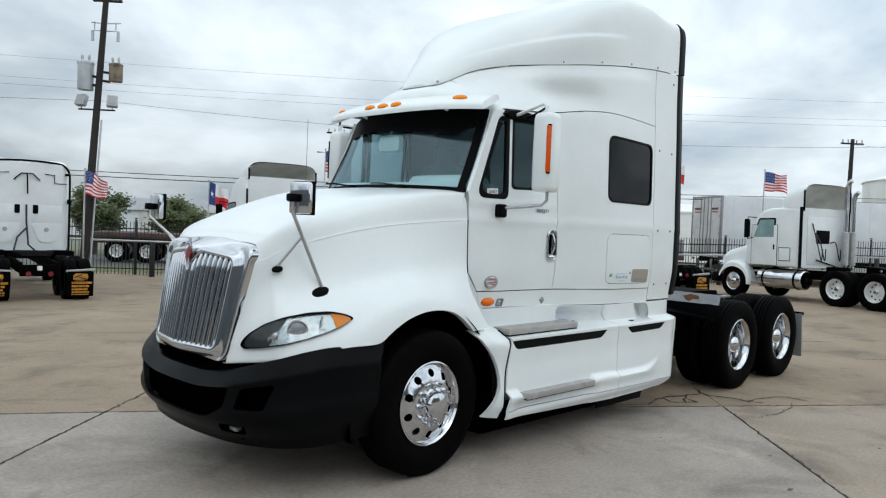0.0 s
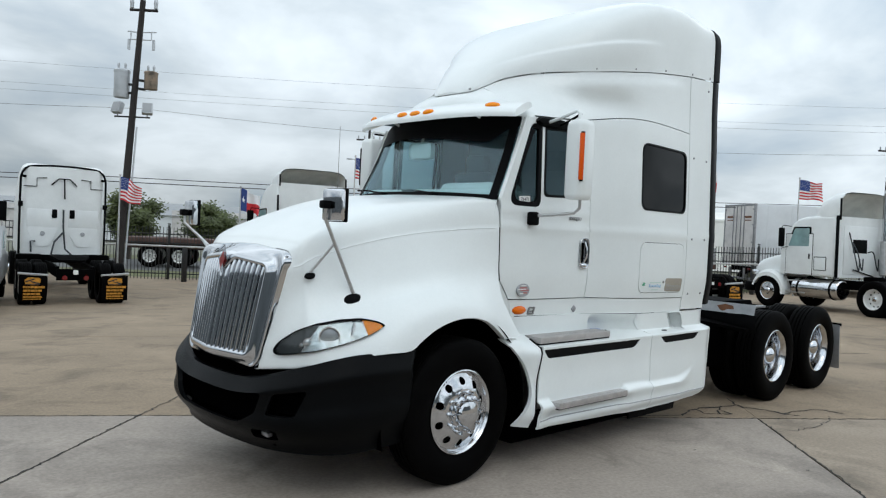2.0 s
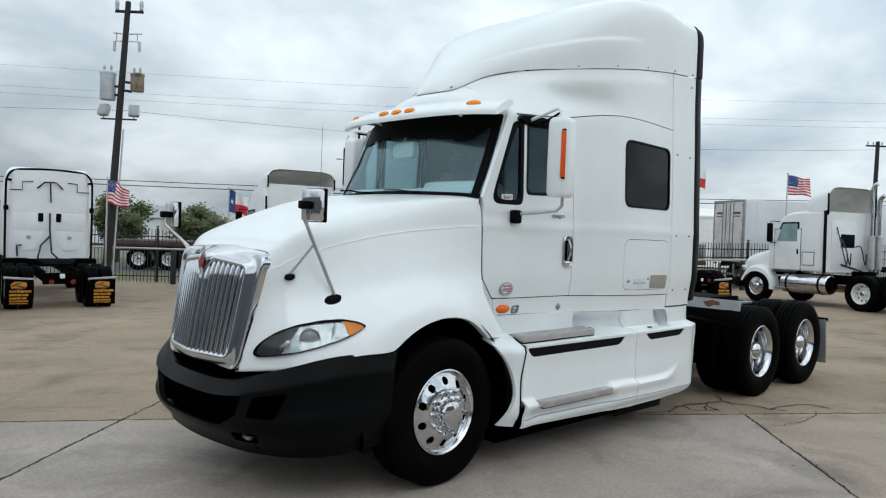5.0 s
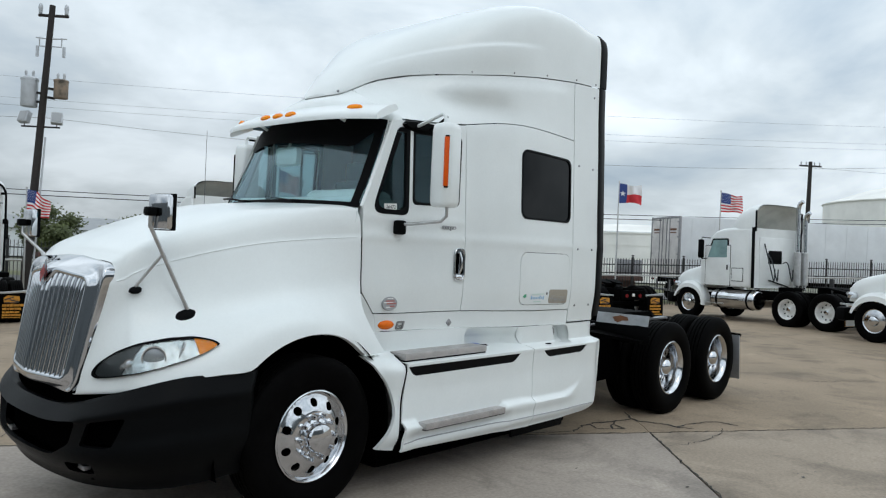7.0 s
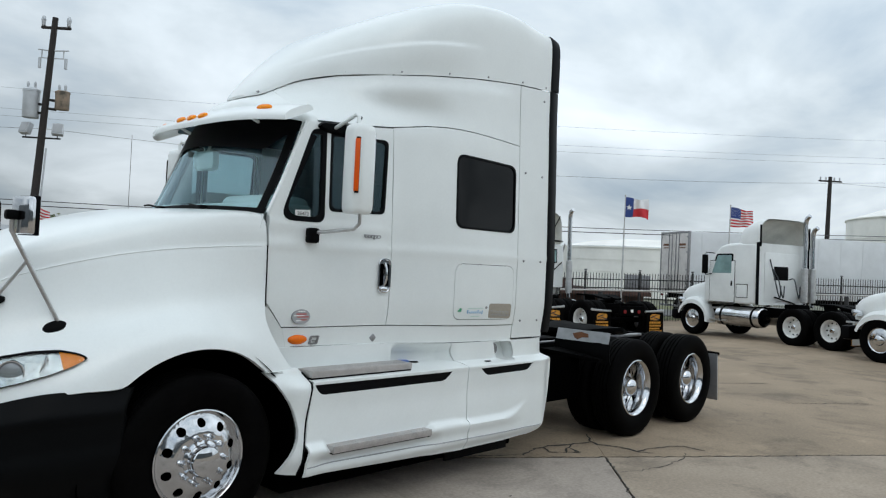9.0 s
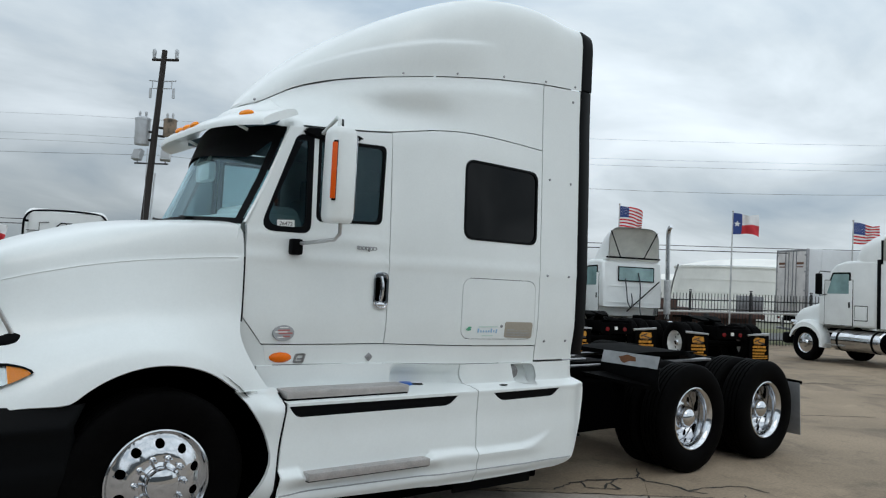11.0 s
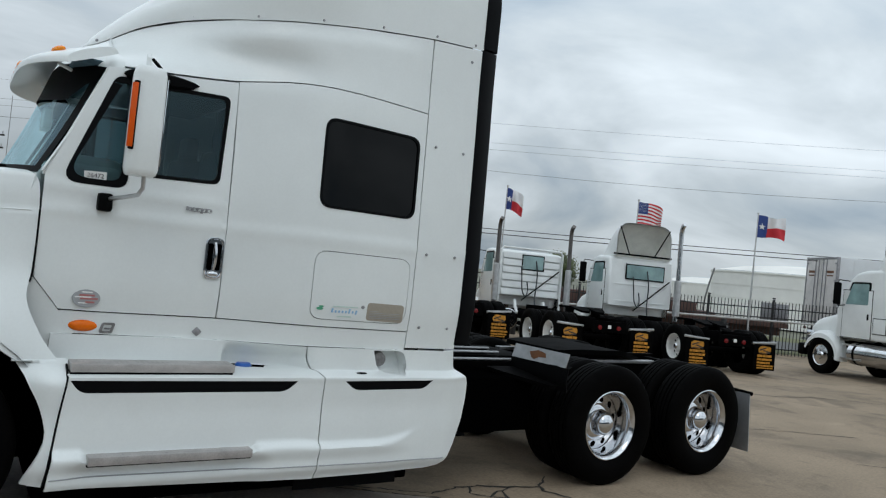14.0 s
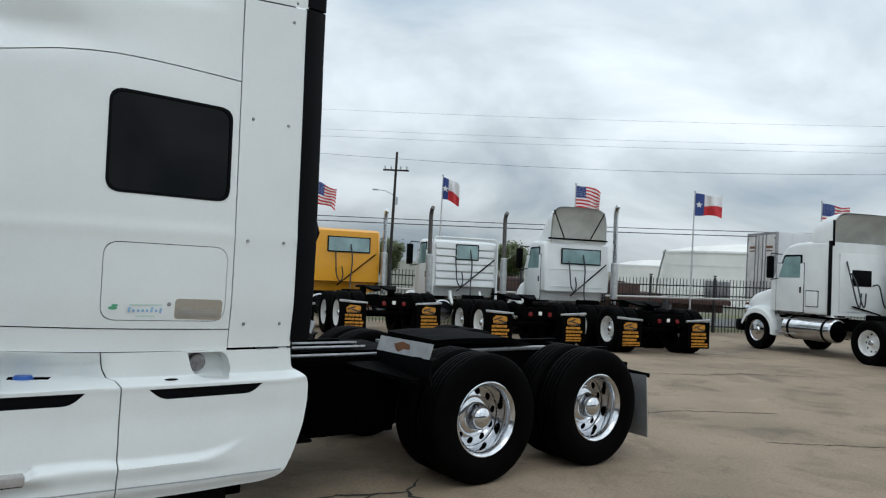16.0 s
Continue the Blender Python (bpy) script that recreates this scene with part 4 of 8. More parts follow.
def skirt_w(x, z):
    """Half the width over the skirts."""
    w = 1.262 - 0.008 * bump2(0, z, 0, 0.76, 1, 0.10)
    zc = ledge_z(x)
    w += (0.046 + 0.016 * ease(2.05, 1.85, x)) * (1 - ease(2.72, 3.14, x)) * ease(zc + 0.008, zc - 0.036, z)
    w -= (0.020 + 0.03 * ease(2.0, 1.8, x) * ease(0.66, 0.9, x)) * ease(0.50, 0.41, z) * (1 - ease(2.72, 3.14, x))
    w -= 0.030 * bump2(0, z, 0, 0.425, 1, 0.045) * ease(0.72, 0.95, x) * ease(2.0, 1.80, x)
    w -= 0.045 * ease(0.37, 0.28, z)
    w += 0.006 * bump2(0, z, 0, 0.955, 1, 0.02)
    t = ease(SHELF_LOW, SHELF_TOP, z)
    shelf = body_w(max(x, 0.7), 1.17) + 0.012 - 0.12 * ease(1.655, 1.725, x) * ease(2.27, 2.12, x) * ease(1.16, 1.06, z)
    w = w * (1 - t) + shelf * t
    w -= 0.075 * ease(3.22, 3.54, x) ** 2
    return w


def skirt_side(sign, out=0.0):
    return lambda x, z, d: (x, sign * (skirt_w(x, z) + out - d), z)


STRETCH = 7
SHELF_LONG = (SHELF_TOP - SHELF_LOW) * STRETCH


def unroll(p):
    """The shelf above the skirt is nearly level: it gets more length in the panel's plan."""
    x, z = p
    if z < SHELF_LOW:
        return (x, z)
    return (x, SHELF_LOW + (z - SHELF_LOW) * STRETCH if z < SHELF_TOP else z - SHELF_TOP + SHELF_LOW + SHELF_LONG)


def roll(s):
    if s < SHELF_LOW:
        return s
    return SHELF_LOW + (s - SHELF_LOW) / STRETCH if s < SHELF_LOW + SHELF_LONG else s + SHELF_TOP - SHELF_LOW - SHELF_LONG


def skirt_sheet(outer, holes, sign, out=0.0, step=0.017, thick=0.02):
    return sheet([unroll(p) for p in outer], [[unroll(p) for p in h] for h in holes], lambda x, s, d: skirt_side(sign, out)(x, roll(s), d), step, thick)


STEP_ALU = material("step_aluminium", (0.50, 0.475, 0.46), 0.45, 0.6, grain=0.12, grain_scale=140, stain=0.22, stain_scale=9, bump=0.08)
STRIP_A = rounded([(0.805, 0.870), (2.035, 0.870), (2.110, 0.940), (0.748, 0.944)], [0.08, 0.05, 0.008, 0.008])
STRIP_B = rounded([(2.535, 0.875), (3.10, 0.882), (3.17, 0.946), (2.455, 0.940)], [0.07, 0.05, 0.008, 0.008])
for sign in (-1, 1):
    filler = rounded([(2.735, 1.020), (2.80, 0.985), (2.96, 0.975), (2.985, 1.03), (2.945, 1.142), (2.70, 1.142)], [0.04, 0.03, 0.03, 0.04, 0.05, 0.01])
    slot = rounded([(1.74, 0.990), (1.95, 0.990), (1.98, 0.9985), (1.76, 0.9990)], 0.003)
    front_out = [(0.674, 0.338), (1.5, 0.305), (2.289, 0.280), (2.294, 0.6), (2.296, 0.93), (2.274, 0.99), (2.215, 1.05), (2.195, 1.15), (1.5, 1.16), (0.66, 1.16), (0.655, 1.06), (0.70, 1.003), (0.742, 0.96), (0.730, 0.86)]
    rear_out = rounded([(2.297, 0.284), (3.20, 0.29), (3.335, 0.318), (3.43, 0.46), (3.505, 0.63), (3.535, 0.78), (3.53, 0.93), (3.49, 0.985), (3.42, 1.02), (3.405, 1.15), (2.203, 1.15), (2.223, 1.05), (2.282, 0.99), (2.304, 0.93), (2.302, 0.6)], [0, 0.05, 0.05, 0.05, 0.05, 0.05, 0.04, 0.03, 0.03, 0, 0, 0, 0, 0, 0])
    sk = part("side_skirt", skirt_sheet(front_out, [STRIP_A, slot], sign), WHITE, truck)
    part("black_strip", sheet(STRIP_A, [], skirt_side(sign, -0.008), 0.07, 0.01), RUBBER_TRIM, sk, "black rubber trim strip")
    part("filler_slot", sheet(slot, [], skirt_side(sign, -0.03), 0.08, 0.01), DARK, sk, "dark filler recess")
    bm = bmesh.new()
    lathe(bm, [(0, 0.018), (0.045, 0.016), (0.055, 0.0), (0.055, -0.02)], 20, axis="z", at=(1.83, sign * (skirt_w(1.83, 0.995) - 0.01), 0.994))
    part("filler_cap", bm, BLUE_CAP, sk, "blue filler cap")
    sk2 = part("side_skirt", skirt_sheet(rear_out, [STRIP_B, filler], sign), WHITE, truck)
    part("black_strip", sheet(STRIP_B, [], skirt_side(sign, -0.008), 0.07, 0.01), RUBBER_TRIM, sk2, "black rubber trim strip")
    bm = bmesh.new()
    sheet(filler, [], lambda x, z, d, s=sign: (x, s * (skirt_w(x, z) - 0.11 - 0.25 * max(0, z - 1.0) - d), z), 0.05, 0.0, bm)
    rim = dense(filler, 0.03)
    loft(bm, [[skirt_side(sign)(x, z, 0) for x, z in rim + rim[:1]], [(x, sign * (skirt_w(x, z) - 0.115 - 0.25 * max(0, z - 1.0)), z) for x, z in rim + rim[:1]]])
    part("filler_well", bm, WHITE, sk2, "white moulded filler recess")
    bm = bmesh.new()
    lathe(bm, [(0, -0.03 * 1), (0.05, -0.028), (0.058, 0.0), (0.05, 0.05)] if sign < 0 else [(0, 0.03), (0.05, 0.028), (0.058, 0.0), (0.05, -0.05)], 20, at=(2.79, sign * (skirt_w(2.79, 1.07) - 0.098), 1.068))
    part("fuel_cap", bm, STEEL, sk2, "grey metal fuel filler cap")
    bm = bmesh.new()
    bmesh.ops.create_uvsphere(bm, u_segments=16, v_segments=8, radius=1.0)
    bmesh.ops.transform(bm, matrix=Matrix.Translation((2.60, sign * skirt_w(2.60, 0.986), 0.986)) @ Matrix.Diagonal((0.042, 0.022, 0.006, 1)), verts=bm.verts[:])
    part("drain_slot", bm, BLACK, sk2, "small dark oval slot")
    # thin lower lip line
    for x0, x1 in ((0.690, 2.29), (2.306, 3.19)):
        bm = tubes(0.0045, [(x, sign * (skirt_w(x, 0.398 - 0.012 * (x - 0.74)) + 0.0015), 0.398 - 0.012 * (x - 0.74)) for x in np.linspace(x0, x1 + (0.14 if x1 > 3 else 0), 20)], n=6)
        part("lip_seam", bm, GREY_INK, sk if x0 < 1 else sk2, "thin seam above the lower lip")
    for nm, x0, x1, z, depth in (("upper_step", 0.752, 1.690, 1.008, 1.222), ("lower_step", 0.872, 1.818, 0.502, 1.346)):
        bm = boxes((((x0 + x1) / 2, sign * (depth - 0.085), z), (x1 - x0, 0.17, 0.05), 0.006))
        st = part(nm, bm, STEP_ALU, truck, "ribbed aluminium cab step")
        bm = bmesh.new()
        n = 30
        for k in range(n):
            for r in range(4):
                box(bm, (x0 + 0.04 + (x1 - x0 - 0.08) * k / (n - 1), sign * (depth - 0.035 - 0.034 * r), z + 0.0255), (0.010, 0.010, 0.002))
        tagged(part("tread_studs", bm, STEP_ALU, st), kind="stuff")
        # shadow line under the step, built as a thin black strip
        shade_h = 0.018 if nm == "upper_step" else 0.007
        part("step_lip", boxes((((x0 + x1) / 2 - 0.006, sign * (depth - 0.063), z - 0.0235 - shade_h / 2), (x1 - x0 - 0.004, 0.12, shade_h), 0.003)), BLACK, st, "black strip that paints the shadow line under the step")
    # body side behind the hood's rear edge
    side_out = [(0.47, 1.20), (0.60, 1.04), (0.78, 1.03), (0.78, 1.298), (0.69, 1.298), (0.537, 1.485), (0.47, 1.485)]
    part("cowl_side", sheet(side_out, [], side_of(sign, -0.008), 0.05, 0.02), WHITE, truck)
    # panel between wheel opening and skirt
    zz = np.linspace(1.015, 0.345, 12)
    edge = [(math.sqrt(ARCH_R**2 - (z - AXLE_Z) ** 2) - 0.022 * ease(1.0, 0.9, z) - 0.075 * ease(0.66, 0.36, z), z) for z in zz]
    piece = edge + [(0.664, 0.338), (0.721, 0.86), (0.732, 0.95), (0.726, 1.015)]
    surf = lambda x, z, d, s=sign: (x, s * (1.13 + 0.13 * ease(0.47, 0.67, x) * ease(1.10, 0.95, z) - 0.025 * bump2(0, z, 0, 0.7, 1, 0.15) - 0.05 * ease(0.45, 0.33, z) - 0.10 * ease(0.92, 1.03, z) - d), z)
    part("fender_extension", sheet(piece, [], surf, 0.04, 0.03), WHITE, truck)
    corner = []
    for k in range(9):
        x = 0.462 + (0.742 - 0.462) * k / 8
        corner.append([(x, sign * (1.085 - 0.11 * (x - 0.46) - 0.02), 1.034), (x, sign * (1.105 - 0.13 * (x - 0.46)), 1.026), (x, sign * (Vector(surf(x, 1.012, 0.0)).y * sign + 0.002), 1.012)])
    bm = bmesh.new()
    loft(bm, corner)
    part("fender_corner", bm, WHITE, truck)
    seam_x = lambda z: lerp([(0.338, 0.669), (0.86, 0.7255), (0.95, 0.737), (1.02, 0.7375)], z)
    gap_ = tubes(0.006, [(seam_x(z), Vector(surf(seam_x(z), z, 0)).y + sign * 0.0015, z) for z in np.linspace(0.345, 1.012, 22)], n=6)
    part("panel_gap", gap_, RUBBER_TRIM, truck, "dark gap between wheel panel and skirt")
    # fuel tank and dark lower guard behind the skirt
    bm = bmesh.new()
    lathe(bm, [(0, 0.95), (0.28, 0.95), (0.31, 0.98), (0.31, 3.12), (0.28, 3.15), (0, 3.15)], 28, axis="x", at=(0, sign * 0.80, 0.62))
    part("fuel_tank", bm, STEEL, truck, "cylindrical fuel tank behind the skirt")
    bm = boxes(((2.62, sign * 1.10, 0.245), (0.80, 0.02, 0.16), 0.004))
    part("lower_guard", bm, BLACK, truck, "black rubber guard under the skirt")

# ---- lamps, badges, handle on the driver's side and its twin ----
for sign in (-1, 1):
    wy = lambda x, z: sign * (body_w(x, z) - 0.006)
    bm = bmesh.new()
    bmesh.ops.create_uvsphere(bm, u_segments=20, v_segments=10, radius=1.0)
    bmesh.ops.transform(bm, matrix=Matrix.Translation((0.832, wy(0.83, 1.213) - sign * 0.004, 1.213)) @ Matrix.Diagonal((0.082, 0.03, 0.036, 1)), verts=bm.verts[:])
    part("side_marker_lamp", bm, AMBER, truck, "oval amber side marker lamp")
    ez = lambda pts, k: [(0.965 + k * (x + 0.25 * z), 1.205 + k * z) for x, z in pts]
    plate_ = rounded(ez([(-0.038, -0.032), (0.038, -0.032), (0.038, 0.032), (-0.038, 0.032)], 1.0), 0.014)
    hollow = rounded(ez([(-0.038, -0.032), (0.038, -0.032), (0.038, 0.032), (-0.038, 0.032)], 0.62), 0.007)
    bm = sheet(plate_, [hollow], side_of(sign, 0.004), 0.02, 0.008)
    box(bm, (0.972, wy(0.97, 1.2) + sign * 0.006, 1.201), (0.045, 0.008, 0.010), 0.001)
    part("emblem", bm, STEEL, truck, "small grey metal emblem")
    bm = boxes(((1.50, wy(1.5, 1.205), 1.205), (0.045, 0.02, 0.045), 0.004, Euler((0, radians(45), 0)).to_matrix()))
    part("emblem", bm, STEEL, truck, "small diamond shaped emblem")
    # chrome door handle
    hx, hz = 1.545, 1.69
    y0 = sign * body_w(hx, hz)
    plate = rounded([(hx - 0.052, hz - 0.128), (hx + 0.052, hz - 0.128), (hx + 0.052, hz + 0.128), (hx - 0.052, hz + 0.128)], 0.045)
    cups = [rounded([(hx - 0.042, hz - 0.080), (hx - 0.008, hz - 0.080), (hx - 0.008, hz + 0.095), (hx - 0.042, hz + 0.095)], 0.016),
            rounded([(hx + 0.008, hz - 0.080), (hx + 0.042, hz - 0.080), (hx + 0.042, hz + 0.095), (hx + 0.008, hz + 0.095)], 0.016)]
    han = part("door_handle", sheet(plate, cups, side_of(sign, 0.010), 0.03, 0.014), CHROME, truck, "chrome pull handle")
    rim_ = [side_of(sign, 0.012)(x, z, 0) for x, z in plate + plate[:1]]
    part("handle_rim", tubes(0.008, rim_, n=8), CHROME, han, "raised chrome rim")
    bm = bmesh.new()
    bmesh.ops.create_uvsphere(bm, u_segments=16, v_segments=10, radius=1.0)
    bmesh.ops.transform(bm, matrix=Matrix.Translation((hx, y0 + sign * 0.014, hz - 0.103)) @ Matrix.Diagonal((0.040, 0.018, 0.022, 1)), verts=bm.verts[:])
    part("lock_boss", bm, CHROME, han)
    part("handle_cup", sheet(plate, [], side_of(sign, 0.003), 0.06, 0.003), DARK, han, "black handle recess")
    part("grip", tubes(0.010, [(hx + 0.002, y0 + sign * 0.012, hz - 0.075), (hx + 0.004, y0 + sign * 0.032, hz - 0.03), (hx + 0.004, y0 + sign * 0.032, hz + 0.05), (hx + 0.002, y0 + sign * 0.012, hz + 0.10)]), CHROME, han)
    # plain metal script badge on the door
    yb = sign * (body_w(1.45, 1.99) + 0.002)
    bm = bmesh.new()
    for k in range(8):
        h = (0.026, 0.016, 0.016, 0.030, 0.024, 0.016, 0.018, 0.014)[k]
        box(bm, (1.352 + 0.030 * k, yb, 1.990 - (0.008 if k == 3 else 0)), (0.016, 0.006, h), 0.002, Euler((0, radians(14), 0)).to_matrix())
    box(bm, (1.475, yb, 1.998), (0.27, 0.005, 0.006)); box(bm, (1.44, yb, 1.978), (0.16, 0.005, 0.005)); box(bm, (1.605, yb, 1.996), (0.022, 0.005, 0.018))
    part("door_badge", bm, STEEL, truck, "silver script badge")
    if sign < 0:
        bm = bmesh.new()
        lathe(bm, [(0, -0.009), (0.076, -0.009), (0.079, 0.004)], 32, at=(0, 0, 0))
        bmesh.ops.transform(bm, matrix=Matrix.Translation((0.83, -body_w(0.83, 1.38), 1.380)) @ Matrix.Diagonal((1, 1, 0.70, 1)), verts=bm.verts[:])
        seal = part("round_decal", bm, GREY_INK, truck, "oval grey and red decal")
        bm = boxes(*[((0.83 + dx, -body_w(0.83, 1.38) - 0.011, 1.385 + dz), (w, 0.003, 0.011)) for dx, dz, w in ((0.0, 0.014, 0.085), (0.012, -0.006, 0.10), (0.02, -0.027, 0.05))])
        part("print", bm, INK_RED, seal, "red print bars")
        bm = boxes(*[((0.83 + dx, -body_w(0.83, 1.38) - 0.0105, 1.385 + dz), (w, 0.003, 0.007)) for dx, dz, w in ((0.0, 0.033, 0.06), (-0.02, 0.003, 0.09), (-0.02, -0.033, 0.05))])
        part("print", bm, PAPER, seal, "pale print bars")
        # sleeper locker decals: a leaf mark, pale blue marks, a tan film
        yl = lambda x, z: -body_w(x, z) - 0.004
        film = rounded([(2.60, 1.355), (2.895, 1.345), (2.895, 1.475), (2.60, 1.48)], 0.025)
        tan = part("reflective_film", sheet(film, [], side_of(-1, 0.004), 0.1, 0.003), TAN, truck, "tan reflective film on the locker")
        bm = boxes(*[((2.745, yl(2.75, 1.4), 1.372 + 0.012 * k), (0.25, 0.002, 0.003)) for k in range(6)])
        part("print", bm, GREY_INK, tan)
        bm = bmesh.new()
        for k in range(8):
            box(bm, (2.335 + 0.026 * k, yl(2.42, 1.41), 1.405 + (0.006 if k in (0, 5) else 0)), (0.013, 0.003, 0.030 if k in (0, 5, 7) else 0.016), 0.001, Euler((0, radians(12), 0)).to_matrix())
        part("decal_marks", bm, INK_BLUE, truck, "pale blue printed marks")
        bm = bmesh.new()
        disc(bm, (2.245, yl(2.25, 1.42), 1.42), 0.010, rx=0.026, n=12)
        disc(bm, (2.255, yl(2.25, 1.42) - 0.001, 1.435), 0.007, rx=0.020, n=12)
        part("leaf_mark", bm, INK_GREEN, truck, "small green leaf mark")
        bm = boxes(*[((2.43, yl(2.42, z), z), (w, 0.002, 0.008)) for z, w in ((1.44, 0.19), (1.372, 0.11))])
        part("decal_marks", bm, material("faint_print", (0.55, 0.68, 0.62), 0.5), truck, "faint green printed line")
        bm = bmesh.new()
        lathe(bm, [(0, -0.006), (0.012, -0.005), (0.014, 0.004)], 12, at=(2.565, -body_w(2.56, 1.45), 1.445))
        part("lock", bm, STEEL, truck, "locker lock")
        # stock number card inside the vent window
        card = rounded([(0.745, 2.078), (0.868, 2.085), (0.865, 2.148), (0.742, 2.141)], 0.0)
        cd = part("number_card", sheet(card, [], side_of(-1, -0.004), 0.2, 0.002), PAPER, truck, "white card with a stock number")
        fc = bpy.data.curves.new("stock_number", "FONT")
        fc.body, fc.size, fc.align_x, fc.align_y, fc.extrude = "26472", 0.038, "CENTER", "CENTER", 0.0006
        fo = bpy.data.objects.new("stock_number", fc)
        tm = bpy.data.meshes.new_from_object(fo)
        tm.materials.append(INK)
        txt = new("stock_number", tm)
        txt.parent = cd
        txt.matrix_basis = Matrix.Translation((0.805, -body_w(0.805, 2.113) + 0.001, 2.118)) @ pose(0, 0, 0, 90, 0, -3)

# ---- mirrors ----
def door_mirror(sign):
    ax0, ax1, y0, y1, z0, z1 = 0.875, 1.06, 1.25, 1.43, 2.125, 2.745
    bm = bmesh.new()
    rws = []
    plan = rounded([(ax0 + 0.02, y0), (ax0, y1 - 0.03), (ax0 + 0.06, y1 + 0.005), (ax1, y1 - 0.015), (ax1 + 0.005, y0)], [0.03, 0.06, 0.05, 0.03, 0.01], 4)
    cx, cy = (ax0 + ax1) / 2, (y0 + y1) / 2
    for z, k in ((z0 + 0.0, 0.80), (z0 + 0.012, 0.92), (z0 + 0.04, 1.0), (2.4, 1.01), (z1 - 0.05, 0.99), (z1 - 0.015, 0.90), (z1, 0.74)):
        rws.append([(cx + (x - cx) * k, sign * (cy + (y - cy) * k), z) for x, y in plan])
    loft(bm, rws, close=True)
    bm.faces.new([bm.verts.new(p) for p in rws[0]]); bm.faces.new([bm.verts.new(p) for p in rws[-1]])
    head = part("door_mirror", bm, WHITE, truck, "white door mirror housing with amber strip", angle=60)
    bm = boxes(((ax1 + 0.003, sign * (cy - 0.005), 2.44), (0.008, 0.125, 0.50), 0.003))
    part("mirror_glass", bm, CHROME, head)
    bm = boxes(((ax1 - 0.006, sign * (cy - 0.008), 2.44), (0.018, 0.135, 0.52), 0.006))
    part("mirror_rim", bm, BLACK, head)
    rot = Euler((0, 0, radians(sign * 35))).to_matrix()
    part("strip_frame", boxes(((ax0 + 0.030, sign * (y1 - 0.026), 2.455), (0.030, 0.050, 0.385), 0.006, rot)), BLACK, head)
    c = Vector((ax0 + 0.030, sign * (y1 - 0.026), 2.455)) + rot @ Vector((-0.004, sign * 0.012, 0))
    if sign < 0:
        part("amber_strip", boxes((c, (0.034, 0.036, 0.36), 0.006, rot)), AMBER_DEEP, head, "tall amber reflector strip")
    part("upper_arm", tubes(0.014, [(0.96, sign * 1.33, 2.73), (0.96, sign * 1.33, 2.80), (0.965, sign * 1.30, 2.825), (1.0, sign * 1.12, 2.79), (1.03, sign * 0.97, 2.765)]), WHITE, head)
    part("upper_link", tubes(0.010, [(0.985, sign * 1.32, 2.80), (1.10, sign * 1.12, 2.775), (1.16, sign * 0.98, 2.755)]), BLACK, head)
    part("lower_arm", tubes(0.013, [(1.0, sign * 1.34, 2.14), (1.0, sign * 1.34, 2.06), (0.985, sign * 1.30, 2.02), (0.93, sign * 1.12, 2.0), (0.885, sign * 1.01, 1.99)]), ALU_DULL, head)
    part("lower_bracket", boxes(((0.865, sign * 0.985, 1.965), (0.085, 0.07, 0.11), 0.02)), BLACK, head)
    bm = bmesh.new()
    rws = []
    for k in range(17):
        k /= 2
        x = 0.90 + 0.44 * k / 8
        h = 0.003 + 0.048 * math.sin(math.pi * (k / 8) ** 0.9) ** 0.45
        w = body_w(x, 2.765)
        rws.append([(x, sign * (w - 0.01), 2.768 + h), (x, sign * (w + 0.042), 2.768 + h * 0.6), (x, sign * (w + 0.042), 2.768 - h * 0.6), (x, sign * (w - 0.01), 2.768 - h)])
    loft(bm, rws, close=True)
    part("upper_bracket", bm, BLACK, head)


def hood_mirror(sign):
    b1, b2 = Vector((-0.748, sign * 0.790, 1.36)), Vector((-1.045, sign * 0.690, 1.515))
    top = Vector((-1.03, -0.815, 1.885)) if sign < 0 else Vector((-1.03, 1.32, 1.80))    # the far one is bent well outwards
    low, mid_, tip = b1.lerp(top, 0.36), b1.lerp(top, 0.80), top + Vector((0.0, sign * 0.005, 0.08))
    arm = part("hood_mirror", tubes(0.0125, [b1, low, mid_, top, tip]), ALU_DULL, truck, "bracketed steel hood mirror")
    part("brace", tubes(0.010, [b2, b1.lerp(top, 0.68)]), ALU_DULL, arm)
    for b, r in ((b1, 0.098), (b2, 0.040)):
        bm = bmesh.new()
        lathe(bm, [(r, -0.012), (r * 0.96, 0.004), (r * 0.72, r * 0.20), (r * 0.34, r * 0.34), (0, r * 0.38)], 24, axis="z", squash=0.62)
        bmesh.ops.transform(bm, matrix=Matrix.Translation(b - Vector((0, 0, 0.02))) @ pose(0, 0, 0, sign * -38, -8, 0), verts=bm.verts[:])
        part("mirror_foot", bm, BLACK, arm)
    rot = Euler((0, 0, radians(14 if sign < 0 else 4))).to_matrix()
    c = tip + Vector((0.055, -0.015, 0.005))
    part("mirror_head", boxes((c, (0.055, 0.170, 0.210), 0.018, rot)), CHROME, arm, "chrome backed convex mirror")
    part("mirror_rim", boxes((c + rot @ Vector((0.028, 0, 0)), (0.02, 0.182, 0.222), 0.008, rot)), BLACK, arm)
    part("mirror_clamp", boxes((tip + Vector((-0.005, 0, 0.005)), (0.065, 0.06, 0.055), 0.015)), BLACK, arm)


for sign in (-1, 1):
    door_mirror(sign)
    hood_mirror(sign)

